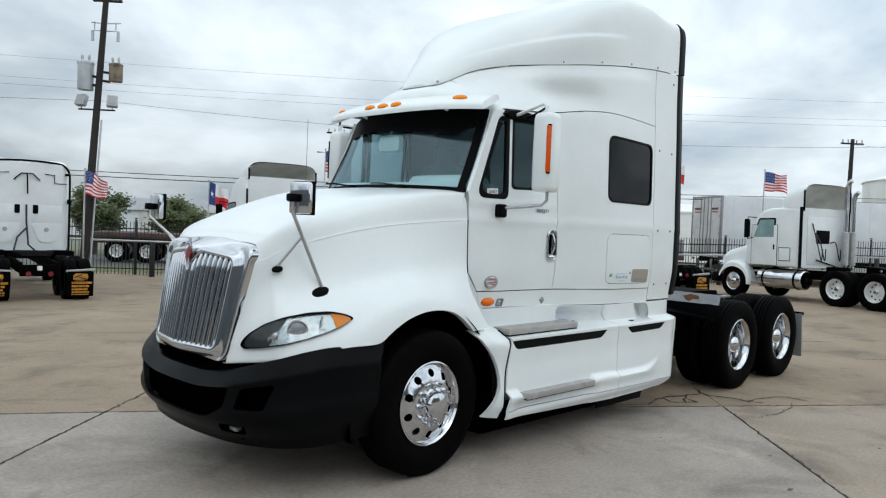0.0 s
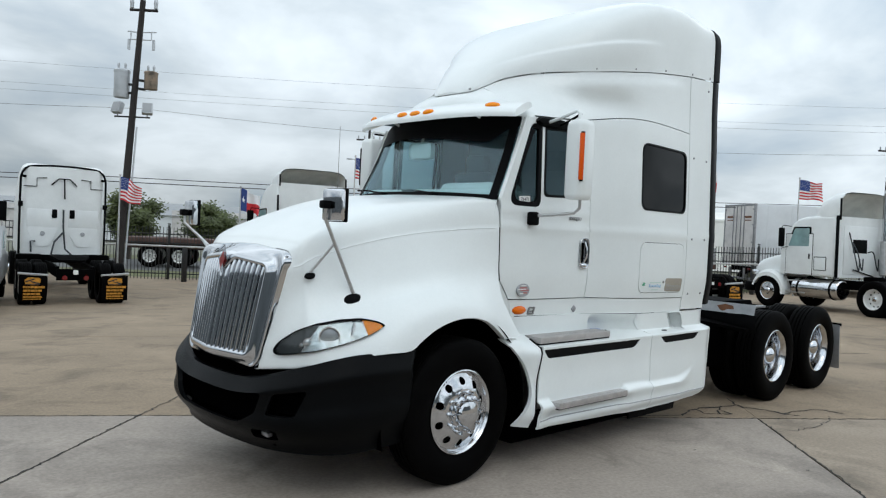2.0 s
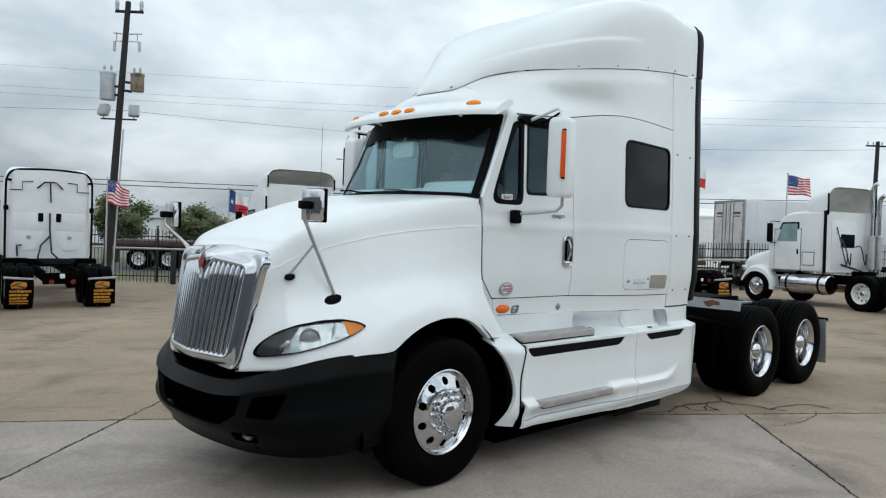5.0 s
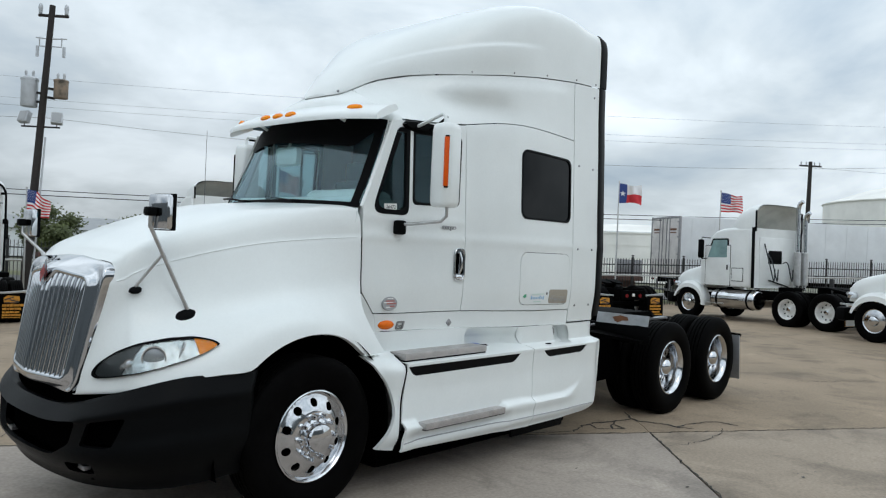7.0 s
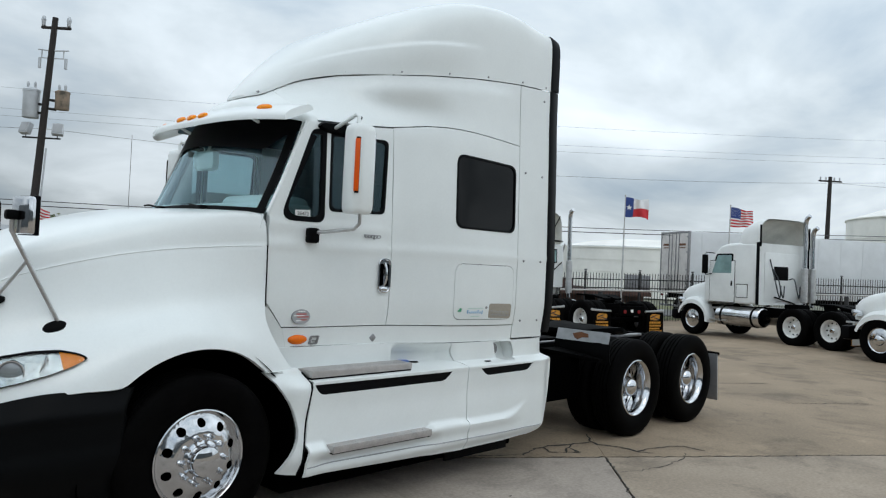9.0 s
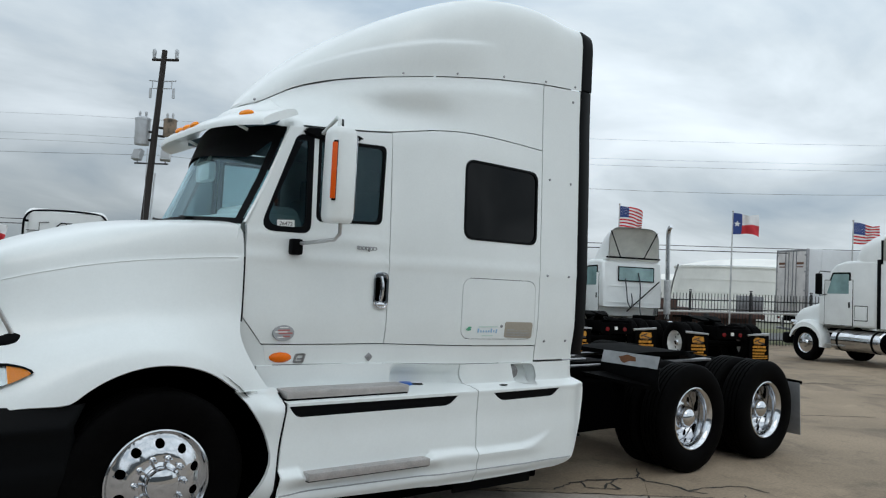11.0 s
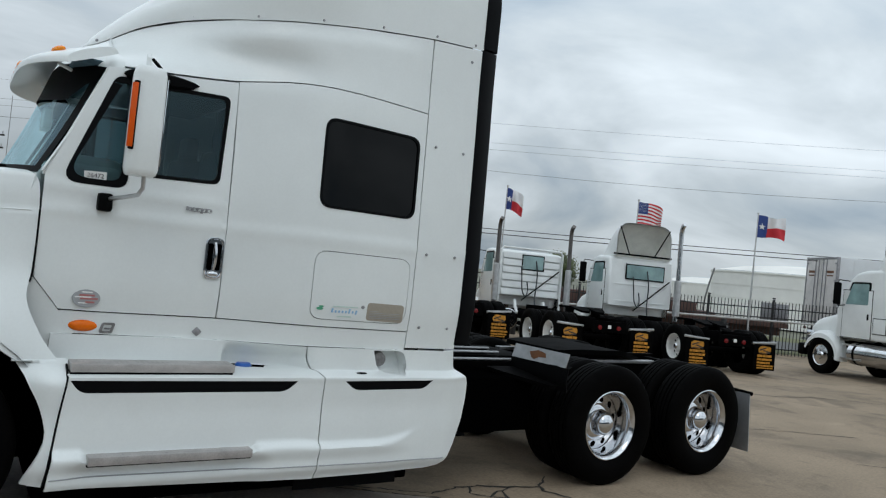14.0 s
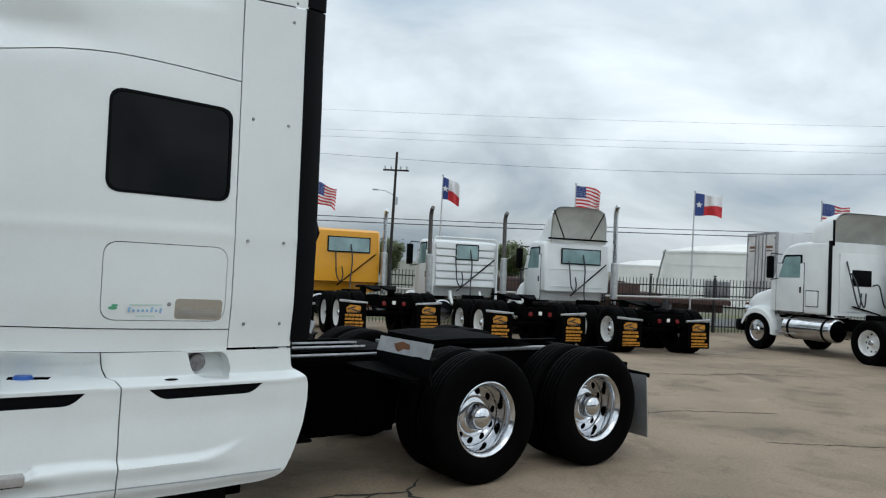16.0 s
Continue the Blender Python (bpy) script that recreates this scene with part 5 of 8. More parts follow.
# ---- wheels ----
TYRE = [(0.300, 0.112), (0.325, 0.126), (0.37, 0.141), (0.42, 0.147), (0.47, 0.143), (0.50, 0.134), (0.518, 0.122), (0.528, 0.108)]
TREAD = [(0.530, 0.104), (0.531, 0.074), (0.516, 0.072), (0.516, 0.062), (0.5315, 0.060), (0.532, 0.026), (0.516, 0.024), (0.516, 0.014), (0.532, 0.012)]


def tyre_mesh(n=72):
    half = TYRE + TREAD
    prof = half + [(r, -h) for r, h in half[::-1]]
    bm = bmesh.new()
    lathe(bm, prof, n)
    # ribs on the shoulder
    me = bpy.data.meshes.new("tyre")
    bmesh.ops.recalc_face_normals(bm, faces=bm.faces[:])
    bm.to_mesh(me); bm.free()
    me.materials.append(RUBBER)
    me.polygons.foreach_set("use_smooth", [True] * len(me.polygons))
    me.set_sharp_from_angle(angle=radians(32))
    return me


TYRE_ME = tyre_mesh()


def circle(r, n=48, c=(0, 0)):
    return [(c[0] + r * math.cos(2 * math.pi * k / n), c[1] + r * math.sin(2 * math.pi * k / n)) for k in range(n)]


def wheel_disc(face, hole_r, hole_at, r_in, r_out, turn=0.0, count=10):
    holes = [circle(hole_r, 16, (hole_at * math.cos(2 * math.pi * (k + turn) / count), hole_at * math.sin(2 * math.pi * (k + turn) / count))) for k in range(count)]
    return sheet(circle(r_out, 64), holes + [circle(r_in, 24)], lambda u, v, d: (u, face(math.hypot(u, v)) + d, v), 0.03, 0.012)


def wheel(at, steer, parent, outer=True, spin=0.0):
    """A wheel whose outer side faces -y: the tyre is the part, rim and hub sit on it."""
    ty = new("wheel", TYRE_ME)
    ty.parent = parent
    ty.matrix_basis = at
    ty["label"] = "large black truck tyre on a polished rim"
    if not outer:
        return ty
    bm = bmesh.new()
    if steer:
        lathe(bm, [(0.300, 0.10), (0.290, -0.06), (0.300, -0.105), (0.3075, -0.118), (0.3075, -0.128), (0.300, -0.132), (0.288, -0.120), (0.278, -0.098)], 64)
        face = lambda r: -0.098 - 0.034 * ease(0.275, 0.20, r) - 0.012 * ease(0.192, 0.182, r)
    else:
        lathe(bm, [(0.300, 0.10), (0.290, -0.06), (0.300, -0.100), (0.3075, -0.112), (0.3075, -0.122), (0.300, -0.126), (0.286, -0.115), (0.270, -0.09), (0.262, -0.05), (0.262, 0.02), (0.255, 0.055)], 64)
        face = lambda r: 0.062 - 0.020 * ease(0.25, 0.15, r)
    rim = part("rim", bm, ALU, ty, "polished aluminium rim")
    disc_bm = wheel_disc(face, 0.0285 if steer else 0.030, 0.225 if steer else 0.205, 0.09, 0.279 if steer else 0.258, spin)
    part("wheel_disc", disc_bm, ALU, ty, "polished aluminium disc with round holes")
    bm = bmesh.new()
    disc(bm, (0, 0.085, 0), 0.27)
    part("brake_drum", bm, DARK, ty, "dark brake drum behind the rim")
    bm = bmesh.new()
    if steer:
        lathe(bm, [(0.122, -0.135), (0.122, -0.150), (0.110, -0.156), (0.104, -0.160), (0.100, -0.196), (0.090, -0.214), (0.050, -0.228), (0, -0.230)], 36)
    else:
        lathe(bm, [(0.170, 0.060), (0.168, 0.034), (0.160, 0.026), (0.118, 0.020), (0.108, 0.008), (0.105, -0.030), (0.098, -0.062), (0.078, -0.088), (0.040, -0.106), (0, -0.112)], 40)
    part("hub_cap", bm, CHROME, ty, "chrome hub cap")
    for k in range(10 if steer else 0):    # the drive wheels' wide caps cover their nuts
        a = 2 * math.pi * (k + 0.5 + spin) / 10
        r = 0.1435
        b = face(r)
        bm = bmesh.new()
        ln = 0.058
        lathe(bm, [(0.021, 0.0), (0.021, -0.006), (0.0165, -0.010), (0.0150, -ln * 0.75), (0.010, -ln), (0, -ln - 0.003)], 10, at=(r * math.cos(a), b, r * math.sin(a)))
        part("lug_nut_cover", bm, CHROME, ty)
    return ty


FLIP = pose(0, 0, 0, 0, 0, 180)
X1, X2 = 5.148, 6.468
for sign in (-1, 1):
    turn = Matrix() if sign < 0 else FLIP
    wheel(Matrix.Translation((0.0, sign * 1.0, AXLE_Z)) @ turn @ pose(0, 0, 0, 0, 0, 2.0), True, truck, True, 0.5)
    for k, X in enumerate((X1, X2)):
        wheel(Matrix.Translation((X, sign * 1.075, AXLE_Z)) @ turn, False, truck, True, 0.3 + 0.25 * k)
        wheel(Matrix.Translation((X, sign * 0.745, AXLE_Z)) @ turn, False, truck, False)

# ---- chassis ----
for sign in (-1, 1):
    bm = bmesh.new()
    rws = []
    for x in (-0.95, 7.45):
        rws.append([(x, sign * 0.36, 0.70), (x, sign * 0.43, 0.70), (x, sign * 0.43, 0.97), (x, sign * 0.36, 0.97), (x, sign * 0.36, 0.955), (x, sign * 0.42, 0.955), (x, sign * 0.42, 0.715), (x, sign * 0.36, 0.715)])
    loft(bm, rws, close=True)
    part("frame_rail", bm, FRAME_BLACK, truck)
for X in (0.0, X1, X2):
    bm = bmesh.new()
    tube(bm, [(X, -0.95, AXLE_Z), (X, 0.95, AXLE_Z)], 0.075 if X else 0.05, 14)
    if X:
        bmesh.ops.create_uvsphere(bm, u_segments=16, v_segments=10, radius=0.23, matrix=Matrix.Translation((X, 0, AXLE_Z)))
    part("axle", bm, FRAME_BLACK, truck)
for X in (3.75, 4.25, 5.8, 7.3):
    part("cross_member", boxes(((X, 0, 0.84), (0.10, 0.72, 0.20), 0.01)), FRAME_BLACK, truck)
for sign in (-1, 1):
    for X in (X1, X2):
        bm = bmesh.new()
        lathe(bm, [(0, 0.0), (0.12, 0.0), (0.135, 0.05), (0.12, 0.13), (0.135, 0.2), (0, 0.22)], 20, axis="z", at=(X + 0.34, sign * 0.43, 0.45))
        part("air_bag", bm, RUBBER, truck, "black rubber suspension air bag")
        part("suspension_beam", boxes(((X + 0.1, sign * 0.43, 0.42), (0.95, 0.10, 0.10), 0.02)), FRAME_BLACK, truck)
bm = boxes(((4.35, 0, 1.0), (1.0, 0.70, 0.02), 0.004), ((4.1, -0.25, 1.03), (0.6, 0.06, 0.05), 0.01), ((4.1, 0.1, 1.03), (0.7, 0.05, 0.05), 0.01))
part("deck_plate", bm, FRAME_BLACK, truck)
for y0, z0 in ((-0.60, 1.01), (-0.40, 1.045), (-0.25, 1.06)):
    part("deck_rail", tubes(0.014, [(3.50, y0, z0), (4.45, y0 + 0.03, z0 - 0.005)]), STEEL, truck)
# added near-black filler: shade beside the frame as a solid box
part("chassis_shade_box", boxes(((3.99, -0.68, 0.68), (0.86, 0.50, 0.46), 0.03)), DARK, truck, "added near-black box that fills the shaded space on the frame")
part("air_tank", boxes(((3.95, 0.62, 0.66), (0.6, 0.34, 0.34), 0.1)), FRAME_BLACK, truck)
bm = boxes(((3.56, -0.98, 0.60), (0.05, 0.09, 0.26), 0.008), ((3.58, -1.0, 0.48), (0.12, 0.16, 0.02), 0.004))
part("skirt_bracket", bm, FRAME_BLACK, truck)
bm = tubes(0.020, [(3.70, -0.5, 1.0), (3.66, -0.55, 1.5), (3.60, -0.75, 1.9), (3.62, -0.95, 2.08), (3.60, -1.06, 1.95), (3.55, -1.04, 1.78), (3.52, -0.9, 1.75)])
part("air_hose", bm, RUBBER_TRIM, truck, "looped black air hose")
# fifth wheel
bm = bmesh.new()
plate = rounded([(5.15, -0.42), (5.75, -0.48), (6.05, -0.47), (6.45, -0.30), (6.45, -0.10), (6.0, -0.03), (6.0, 0.03), (6.45, 0.10), (6.45, 0.30), (6.05, 0.47), (5.75, 0.48), (5.15, 0.42)], 0.06)
sheet(plate, [], lambda u, v, d: (u, v, 1.10 - 0.09 * max(0, (u - 6.0) / 0.45) - 0.02 * max(0, (5.4 - u) / 0.3) - d), 0.12, 0.05, bm)
fw = part("fifth_wheel", bm, FRAME_BLACK, truck, "greasy black fifth wheel plate")
for sign in (-1, 1):
    part("fifth_wheel_stand", boxes(((5.8, sign * 0.36, 1.0), (0.42, 0.06, 0.14), 0.02)), FRAME_BLACK, fw)
part("fifth_wheel_slide", boxes(((5.8, -0.40, 0.985), (1.5, 0.09, 0.03), 0.004), ((5.8, 0.40, 0.985), (1.5, 0.09, 0.03), 0.004)), STEEL, fw)
# quarter fenders with their bright plates, mud flaps
for sign in (-1, 1):
    # black guard in front of the drive tyre, its top bent back, with the bright plate on it
    bm = bmesh.new()
    rws = []
    for x, z in ((4.50, 0.84), (4.485, 0.90), (4.48, 0.95), (4.50, 1.04), (4.53, 1.055)):
        rws.append([(x - 0.05, sign * 0.58, z), (x + 0.02, sign * 1.10, z), (x + 0.06, sign * 1.21, z - 0.01), (x + 0.08, sign * 1.20, z - 0.01), (x - 0.03, sign * 0.58, z)])
    loft(bm, rws, close=True)
    part("quarter_guard", bm, BLACK, truck, "black plastic guard in front of the drive tyres")
    bm = bmesh.new()
    base = [Vector((4.43, sign * 0.60, 1.045)), Vector((4.54, sign * 1.19, 1.035))]
    up = Vector((0.035, 0, 0.115))
    lean_ = [base[0], base[1], base[1] + up, base[0] + up]
    loft(bm, [[p for p in lean_ + lean_[:1]], [p + Vector((0.006, 0, 0)) for p in lean_ + lean_[:1]]])
    bm.faces.new([bm.verts.new(p) for p in lean_]); bm.faces.new([bm.verts.new(p + Vector((0.006, 0, 0))) for p in lean_])
    pl = part("fender_plate", bm, FLAP, truck, "grey metal plate with a worn orange mark")
    bm = bmesh.new()
    spot = lambda u, v: base[0].lerp(base[1], u) + up * v + Vector((-0.002, 0, 0))
    bm.faces.new([bm.verts.new(spot(u, v)) for u, v in ((0.30, 0.62), (0.36, 0.25), (0.42, 0.12), (0.50, 0.35), (0.62, 0.40), (0.60, 0.72), (0.45, 0.85))])
    part("worn_mark", bm, ORANGE_WORN, pl)
    bm = bmesh.new()
    loft(bm, [[(4.13, sign * 0.62, 0.955), (4.13, sign * 0.80, 0.95), (4.40, sign * 1.17, 0.885), (4.50, sign * 1.17, 0.885), (4.50, sign * 0.62, 0.955), (4.13, sign * 0.62, 0.955)],
              [(4.13, sign * 0.62, 0.925), (4.13, sign * 0.80, 0.92), (4.40, sign * 1.17, 0.855), (4.46, sign * 1.17, 0.855), (4.46, sign * 0.62, 0.925), (4.13, sign * 0.62, 0.925)]])
    bm.faces.new([bm.verts.new(p) for p in ((4.13, sign * 0.62, 0.955), (4.13, sign * 0.80, 0.95), (4.40, sign * 1.17, 0.885), (4.46, sign * 1.17, 0.885), (4.46, sign * 0.62, 0.955))])
    part("guard_shelf", bm, FRAME_BLACK, truck)
    part("flap_hanger", tubes(0.02, [(7.10, sign * 0.42, 0.83), (7.12, sign * 1.24, 0.80)]), FRAME_BLACK, truck)
    fl = part("mud_flap", boxes(((7.13, sign * 0.93, 0.50), (0.012, 0.60, 0.60), 0.003, Euler((0, radians(-5), 0)).to_matrix())), FLAP, truck, "pale grey mud flap")
    bm = boxes(((7.36, sign * 0.62, 0.80), (0.05, 0.28, 0.11), 0.01))
    tl = part("tail_lamp_bar", bm, FRAME_BLACK, truck)
    for k in range(2):
        bm = bmesh.new()
        lathe(bm, [(0, 0.035), (0.045, 0.03), (0.05, 0.0)], 18, axis="x", at=(7.37, sign * (0.55 + 0.13 * k), 0.80))
        part("tail_lamp", bm, RED, tl, "round red tail lamp")
part("antenna", tubes(0.0025, [(0.60, 0.95, 2.02), (0.46, 1.14, 2.06), (0.43, 1.15, 2.12), (0.43, 1.15, 2.80)], n=6), STEEL, truck, "thin grey whip antenna")

# ---- the other tractors in the yard ----
def extruded(poly, w, bevel=0.05, seg=3, bm=None):
    """A side profile (x, z) given the width 2w, its long edges rounded."""
    bm = bm or bmesh.new()
    a = [bm.verts.new((x, -w, z)) for x, z in poly]
    b = [bm.verts.new((x, w, z)) for x, z in poly]
    fs = [bm.faces.new(a), bm.faces.new(b[::-1])]
    for i in range(len(poly)):
        j = (i + 1) % len(poly)
        bm.faces.new((a[i], b[i], b[j], a[j]))
    bmesh.ops.recalc_face_normals(bm, faces=bm.faces[:])
    if bevel:
        es = [e for f in fs for e in f.edges]
        bmesh.ops.bevel(bm, geom=es, offset=bevel, segments=seg, affect="EDGES", profile=0.5)
    return bm


def shared(name, me, parent, m=None, label=""):
    ob = new(name, me)
    ob.parent = parent
    if m is not None:
        ob.matrix_basis = m
    if label:
        ob["label"] = label
    return ob


def keep_mesh(bm, mat, angle=38):
    me = bpy.data.meshes.new("shared")
    bmesh.ops.recalc_face_normals(bm, faces=bm.faces[:])
    bm.to_mesh(me); bm.free()
    for m in (mat if isinstance(mat, (list, tuple)) else [mat]):
        me.materials.append(m)
    me.polygons.foreach_set("use_smooth", [True] * len(me.polygons))
    me.set_sharp_from_angle(angle=radians(angle))
    return me


WHITE_RIM = material("white_wheel_paint", (0.72, 0.72, 0.70), 0.45, stain=0.12, stain_scale=6)
bm = bmesh.new()
lathe(bm, [(0.300, 0.10), (0.290, -0.06), (0.305, -0.112), (0.300, -0.124), (0.285, -0.112), (0.265, -0.05), (0.258, 0.04), (0.16, 0.045), (0.13, 0.03), (0.10, -0.02), (0.08, -0.05), (0, -0.06)], 32)
FAR_RIM = keep_mesh(bm, WHITE_RIM)
bm = bmesh.new()
lathe(bm, [(0.300, 0.10), (0.290, -0.06), (0.305, -0.112), (0.300, -0.124), (0.28, -0.105), (0.2, -0.13), (0.13, -0.135), (0.11, -0.17), (0.06, -0.19), (0, -0.195)], 32)
FAR_STEER = keep_mesh(bm, ALU)
bm = bmesh.new()
lathe(bm, [(0, -0.085), (0.05, -0.08), (0.075, -0.055), (0.08, -0.01)], 20)
FAR_HUB = keep_mesh(bm, ALU)
bm = bmesh.new()
for k in range(10):
    a = 2 * math.pi * k / 10
    lathe(bm, [(0.026, -0.002), (0, -0.003)], 10, at=(0.215 * math.cos(a), 0.040, 0.215 * math.sin(a)))
FAR_HOLES = keep_mesh(bm, DARK)


def far_wheel(parent, x, y, steer, white, outer=True):
    turn = Matrix() if y < 0 else FLIP
    w = shared("wheel", TYRE_ME, parent, Matrix.Translation((x, y, AXLE_Z)) @ turn, "black truck tyre on a white steel rim" if white and not steer else "black truck tyre on a bright rim")
    if outer:
        shared("rim", FAR_STEER if steer else FAR_RIM, w)
        if not steer:
            shared("hub", FAR_HUB, w)
            tagged(shared("rim_holes", FAR_HOLES, w), kind="stuff")
    return w


def window(parent, c, s, rot=None, glass=None, name="window"):
    w = part(name, boxes((c, s, 0.006, rot)), RUBBER_TRIM, parent, "black framed cab window")
    j = [v * 1.35 if v < 0.03 else v - 0.07 for v in s]
    part("pane", boxes((c, j, 0.0, rot)), glass or FAR_GLASS, w, "opaque pane with the pale sky put into its colour")
    return w


# opaque panes: the bright sky seen through them is put into the base colour
FAR_GLASS = material("sky_tinted_far_pane", (0.24, 0.37, 0.37), 0.05, coat=0.5, stain=0.3, stain_scale=2)
SOOTY = material("sooty_stack_steel", (0.16, 0.15, 0.145), 0.3, 0.9, stain=0.4, stain_scale=3)
HOSE = material("dark_hose", (0.02, 0.025, 0.03), 0.5)


def mud_flap(parent, x, sign, s_out=1.0):
    part("flap_bar", boxes(((x, sign * 0.92, 0.80), (0.05, 0.66, 0.055), 0.008, Euler((radians(sign * 4), 0, 0)).to_matrix())), ALU_DULL, parent, "bright flap hanger bar")
    fl = part("mud_flap", boxes(((x + 0.03, sign * 0.92, 0.46), (0.015, 0.60, 0.62), 0.003)), RUBBER, parent, "black mud flap with orange print")
    bm = bmesh.new()
    patch = rounded([(-0.16, 0.55), (0.06, 0.54), (0.17, 0.60), (0.16, 0.71), (-0.10, 0.73), (-0.18, 0.66)], 0.03)
    sheet(patch, [], lambda u, v, d: (x + 0.044 - d, sign * 0.92 + u, v), 0.3, 0.006, bm)
    rng = random.Random(int(x * 100))
    for z, h in ((0.49, 0.055), (0.405, 0.050), (0.325, 0.045), (0.255, 0.040), (0.20, 0.025)):
        u = -0.20
        while u < 0.17:
            w = rng.uniform(0.03, 0.10)
            box(bm, (x + 0.041, sign * 0.92 + u + w / 2, z), (0.006, w, h))
            u += w + 0.012
    part("orange_print", bm, ORANGE, fl)
    bm = boxes(((x + 0.046, sign * 0.92 - 0.06, 0.655), (0.004, 0.20, 0.03), 0.0, Euler((radians(20), 0, 0)).to_matrix()), ((x + 0.046, sign * 0.92 + 0.05, 0.60), (0.004, 0.20, 0.03), 0.0, Euler((radians(-15), 0, 0)).to_matrix()), ((x + 0.046, sign * 0.92, 0.56), (0.004, 0.30, 0.02), 0.0))
    part("dark_print", bm, INK, fl)


def tractor(at, label, x1=4.6, x2=5.9, end=6.6, cab="day", back="fairing", paint=None, stacks=(), white=True, tanks=True, paper=False, tall=0.0, lift=0.0):
    """A parked tractor; its front axle is at x = 0 and the driver's side at -y."""
    paint = paint or WHITE_OLD
    t = thing("tractor", at, label, "truck", group="tractors parked in the yard")
    cb = 1.95 if cab == "day" else 2.55
    # hood and fenders
    nose = -1.05
    sec = []
    for x, w, zt in ((nose, 0.55, 1.38), (nose + 0.12, 0.66, 1.48), (-0.6, 0.78, 1.62), (0.0, 0.88, 1.76), (0.52, 0.96, 1.92)):
        sec.append(resample([(x, w, 0.95), (x, w * 1.0, 1.3), (x, w * 0.96, zt - 0.18), (x, w * 0.82, zt - 0.05), (x, w * 0.45, zt), (x, 0, zt + 0.02)], 16))
    cols = list(zip(*sec))
    bm = bmesh.new()
    rws = [list(r) for r in zip(*[resample(c, 20) for c in cols])]
    loft(bm, rws, mirror=True)
    hd = part("hood", bm, paint, t, angle=60)
    for sign in (-1, 1):
        bm = bmesh.new()
        rr = []
        for k in range(15):
            a = radians(-8 + 172 * k / 14)
            c, s_ = math.cos(a), math.sin(a)
            rr.append([(0.58 * c, sign * 0.70, AXLE_Z + 0.56 * s_), (0.68 * c, sign * 0.80, AXLE_Z + 0.72 * s_), (0.70 * c, sign * 1.08, AXLE_Z + 0.71 * s_), (0.66 * c, sign * 1.165, AXLE_Z + 0.62 * s_), (0.59 * c, sign * 1.17, AXLE_Z + 0.49 * s_)])
        loft(bm, rr)
        part("fender", bm, paint, hd)
        part("headlamp", boxes(((nose + 0.22, sign * 0.80, 1.12), (0.28, 0.22, 0.16), 0.05, Euler((0, 0, radians(sign * 40))).to_matrix())), ALU, hd)
    part("grille", boxes(((nose - 0.01, 0, 1.2), (0.05, 0.9, 0.5), 0.03)), BLACK, hd)
    part("bumper", boxes(((nose + 0.02, 0, 0.62), (0.26, 1.95, 0.36), 0.09)), BLACK if cab != "day" else paint, t)
    # cab
    if cab == "day":
        prof = [(0.45, 1.10), (1.55, 1.10), (1.62, 1.36), (1.95, 1.38), (1.97, 2.0), (1.93, 2.74 + tall), (1.80, 2.82 + tall), (1.15, 2.86 + tall * 0.7), (0.86, 2.80 + tall * 0.3), (0.45, 2.07)]
    else:
        prof = [(0.45, 1.10), (2.55, 1.10), (2.55, 2.98 + lift), (1.9, 3.0 + lift), (1.4, 2.98 + lift * 0.7), (1.1, 2.90 + lift * 0.3), (0.90, 2.74), (0.45, 1.90)]
    body = part("cab", extruded(prof, 1.06 if cab == "day" else 1.10, 0.10, 4), paint, t, angle=50)
    sw = 1.06 if cab == "day" else 1.10
    rake = math.atan2(0.41, 0.73)
    window(body, (0.655, 0, 2.43), (0.012, 1.80, 0.78), Euler((0, rake, 0)).to_matrix(), name="windscreen")
    for sign in (-1, 1):
        dw = part("door", boxes(((1.22, sign * (sw + 0.003), 1.78), (1.02, 0.02, 1.30), 0.012)), paint, body)
        gap = boxes(((1.22, sign * (sw + 0.001), 1.78), (1.05, 0.016, 1.33), 0.012))
        part("door_gap", gap, DARK, body)
        bm = sheet(rounded([(0.72, 2.0), (1.66, 2.0), (1.66, 2.66), (1.00, 2.66)], 0.05), [], lambda u, v, d, s=sign: (u, s * (sw + 0.012 - d), v), 0.2, 0.012)
        wn_ = part("side_window", bm, RUBBER_TRIM, body, "black framed door window")
        bm = sheet(rounded([(0.80, 2.04), (1.60, 2.04), (1.60, 2.61), (1.04, 2.61)], 0.04), [], lambda u, v, d, s=sign: (u, s * (sw + 0.017 - d), v), 0.2, 0.006)
        part("pane", bm, FAR_GLASS, wn_)
        part("door_handle", boxes(((1.62, sign * (sw + 0.02), 1.72), (0.05, 0.02, 0.16), 0.006)), BLACK, dw)
        mh = part("mirror", boxes(((0.68, sign * 1.30, 2.32), (0.10, 0.20, 0.62), 0.04)), BLACK, t, "tall black door mirror")
        part("mirror_arm", tubes(0.014, [(0.85, sign * 1.05, 2.68), (0.70, sign * 1.28, 2.70), (0.68, sign * 1.30, 2.6)]), BLACK, mh)
        part("mirror_arm", tubes(0.014, [(0.80, sign * 1.05, 2.02), (0.70, sign * 1.28, 1.98), (0.68, sign * 1.30, 2.05)]), BLACK, mh)
        part("cab_step", boxes(((1.15, sign * 1.0, 0.55), (0.75, 0.30, 0.05), 0.01), ((1.15, sign * 0.96, 0.92), (0.75, 0.26, 0.05), 0.01)), ALU_DULL, t)
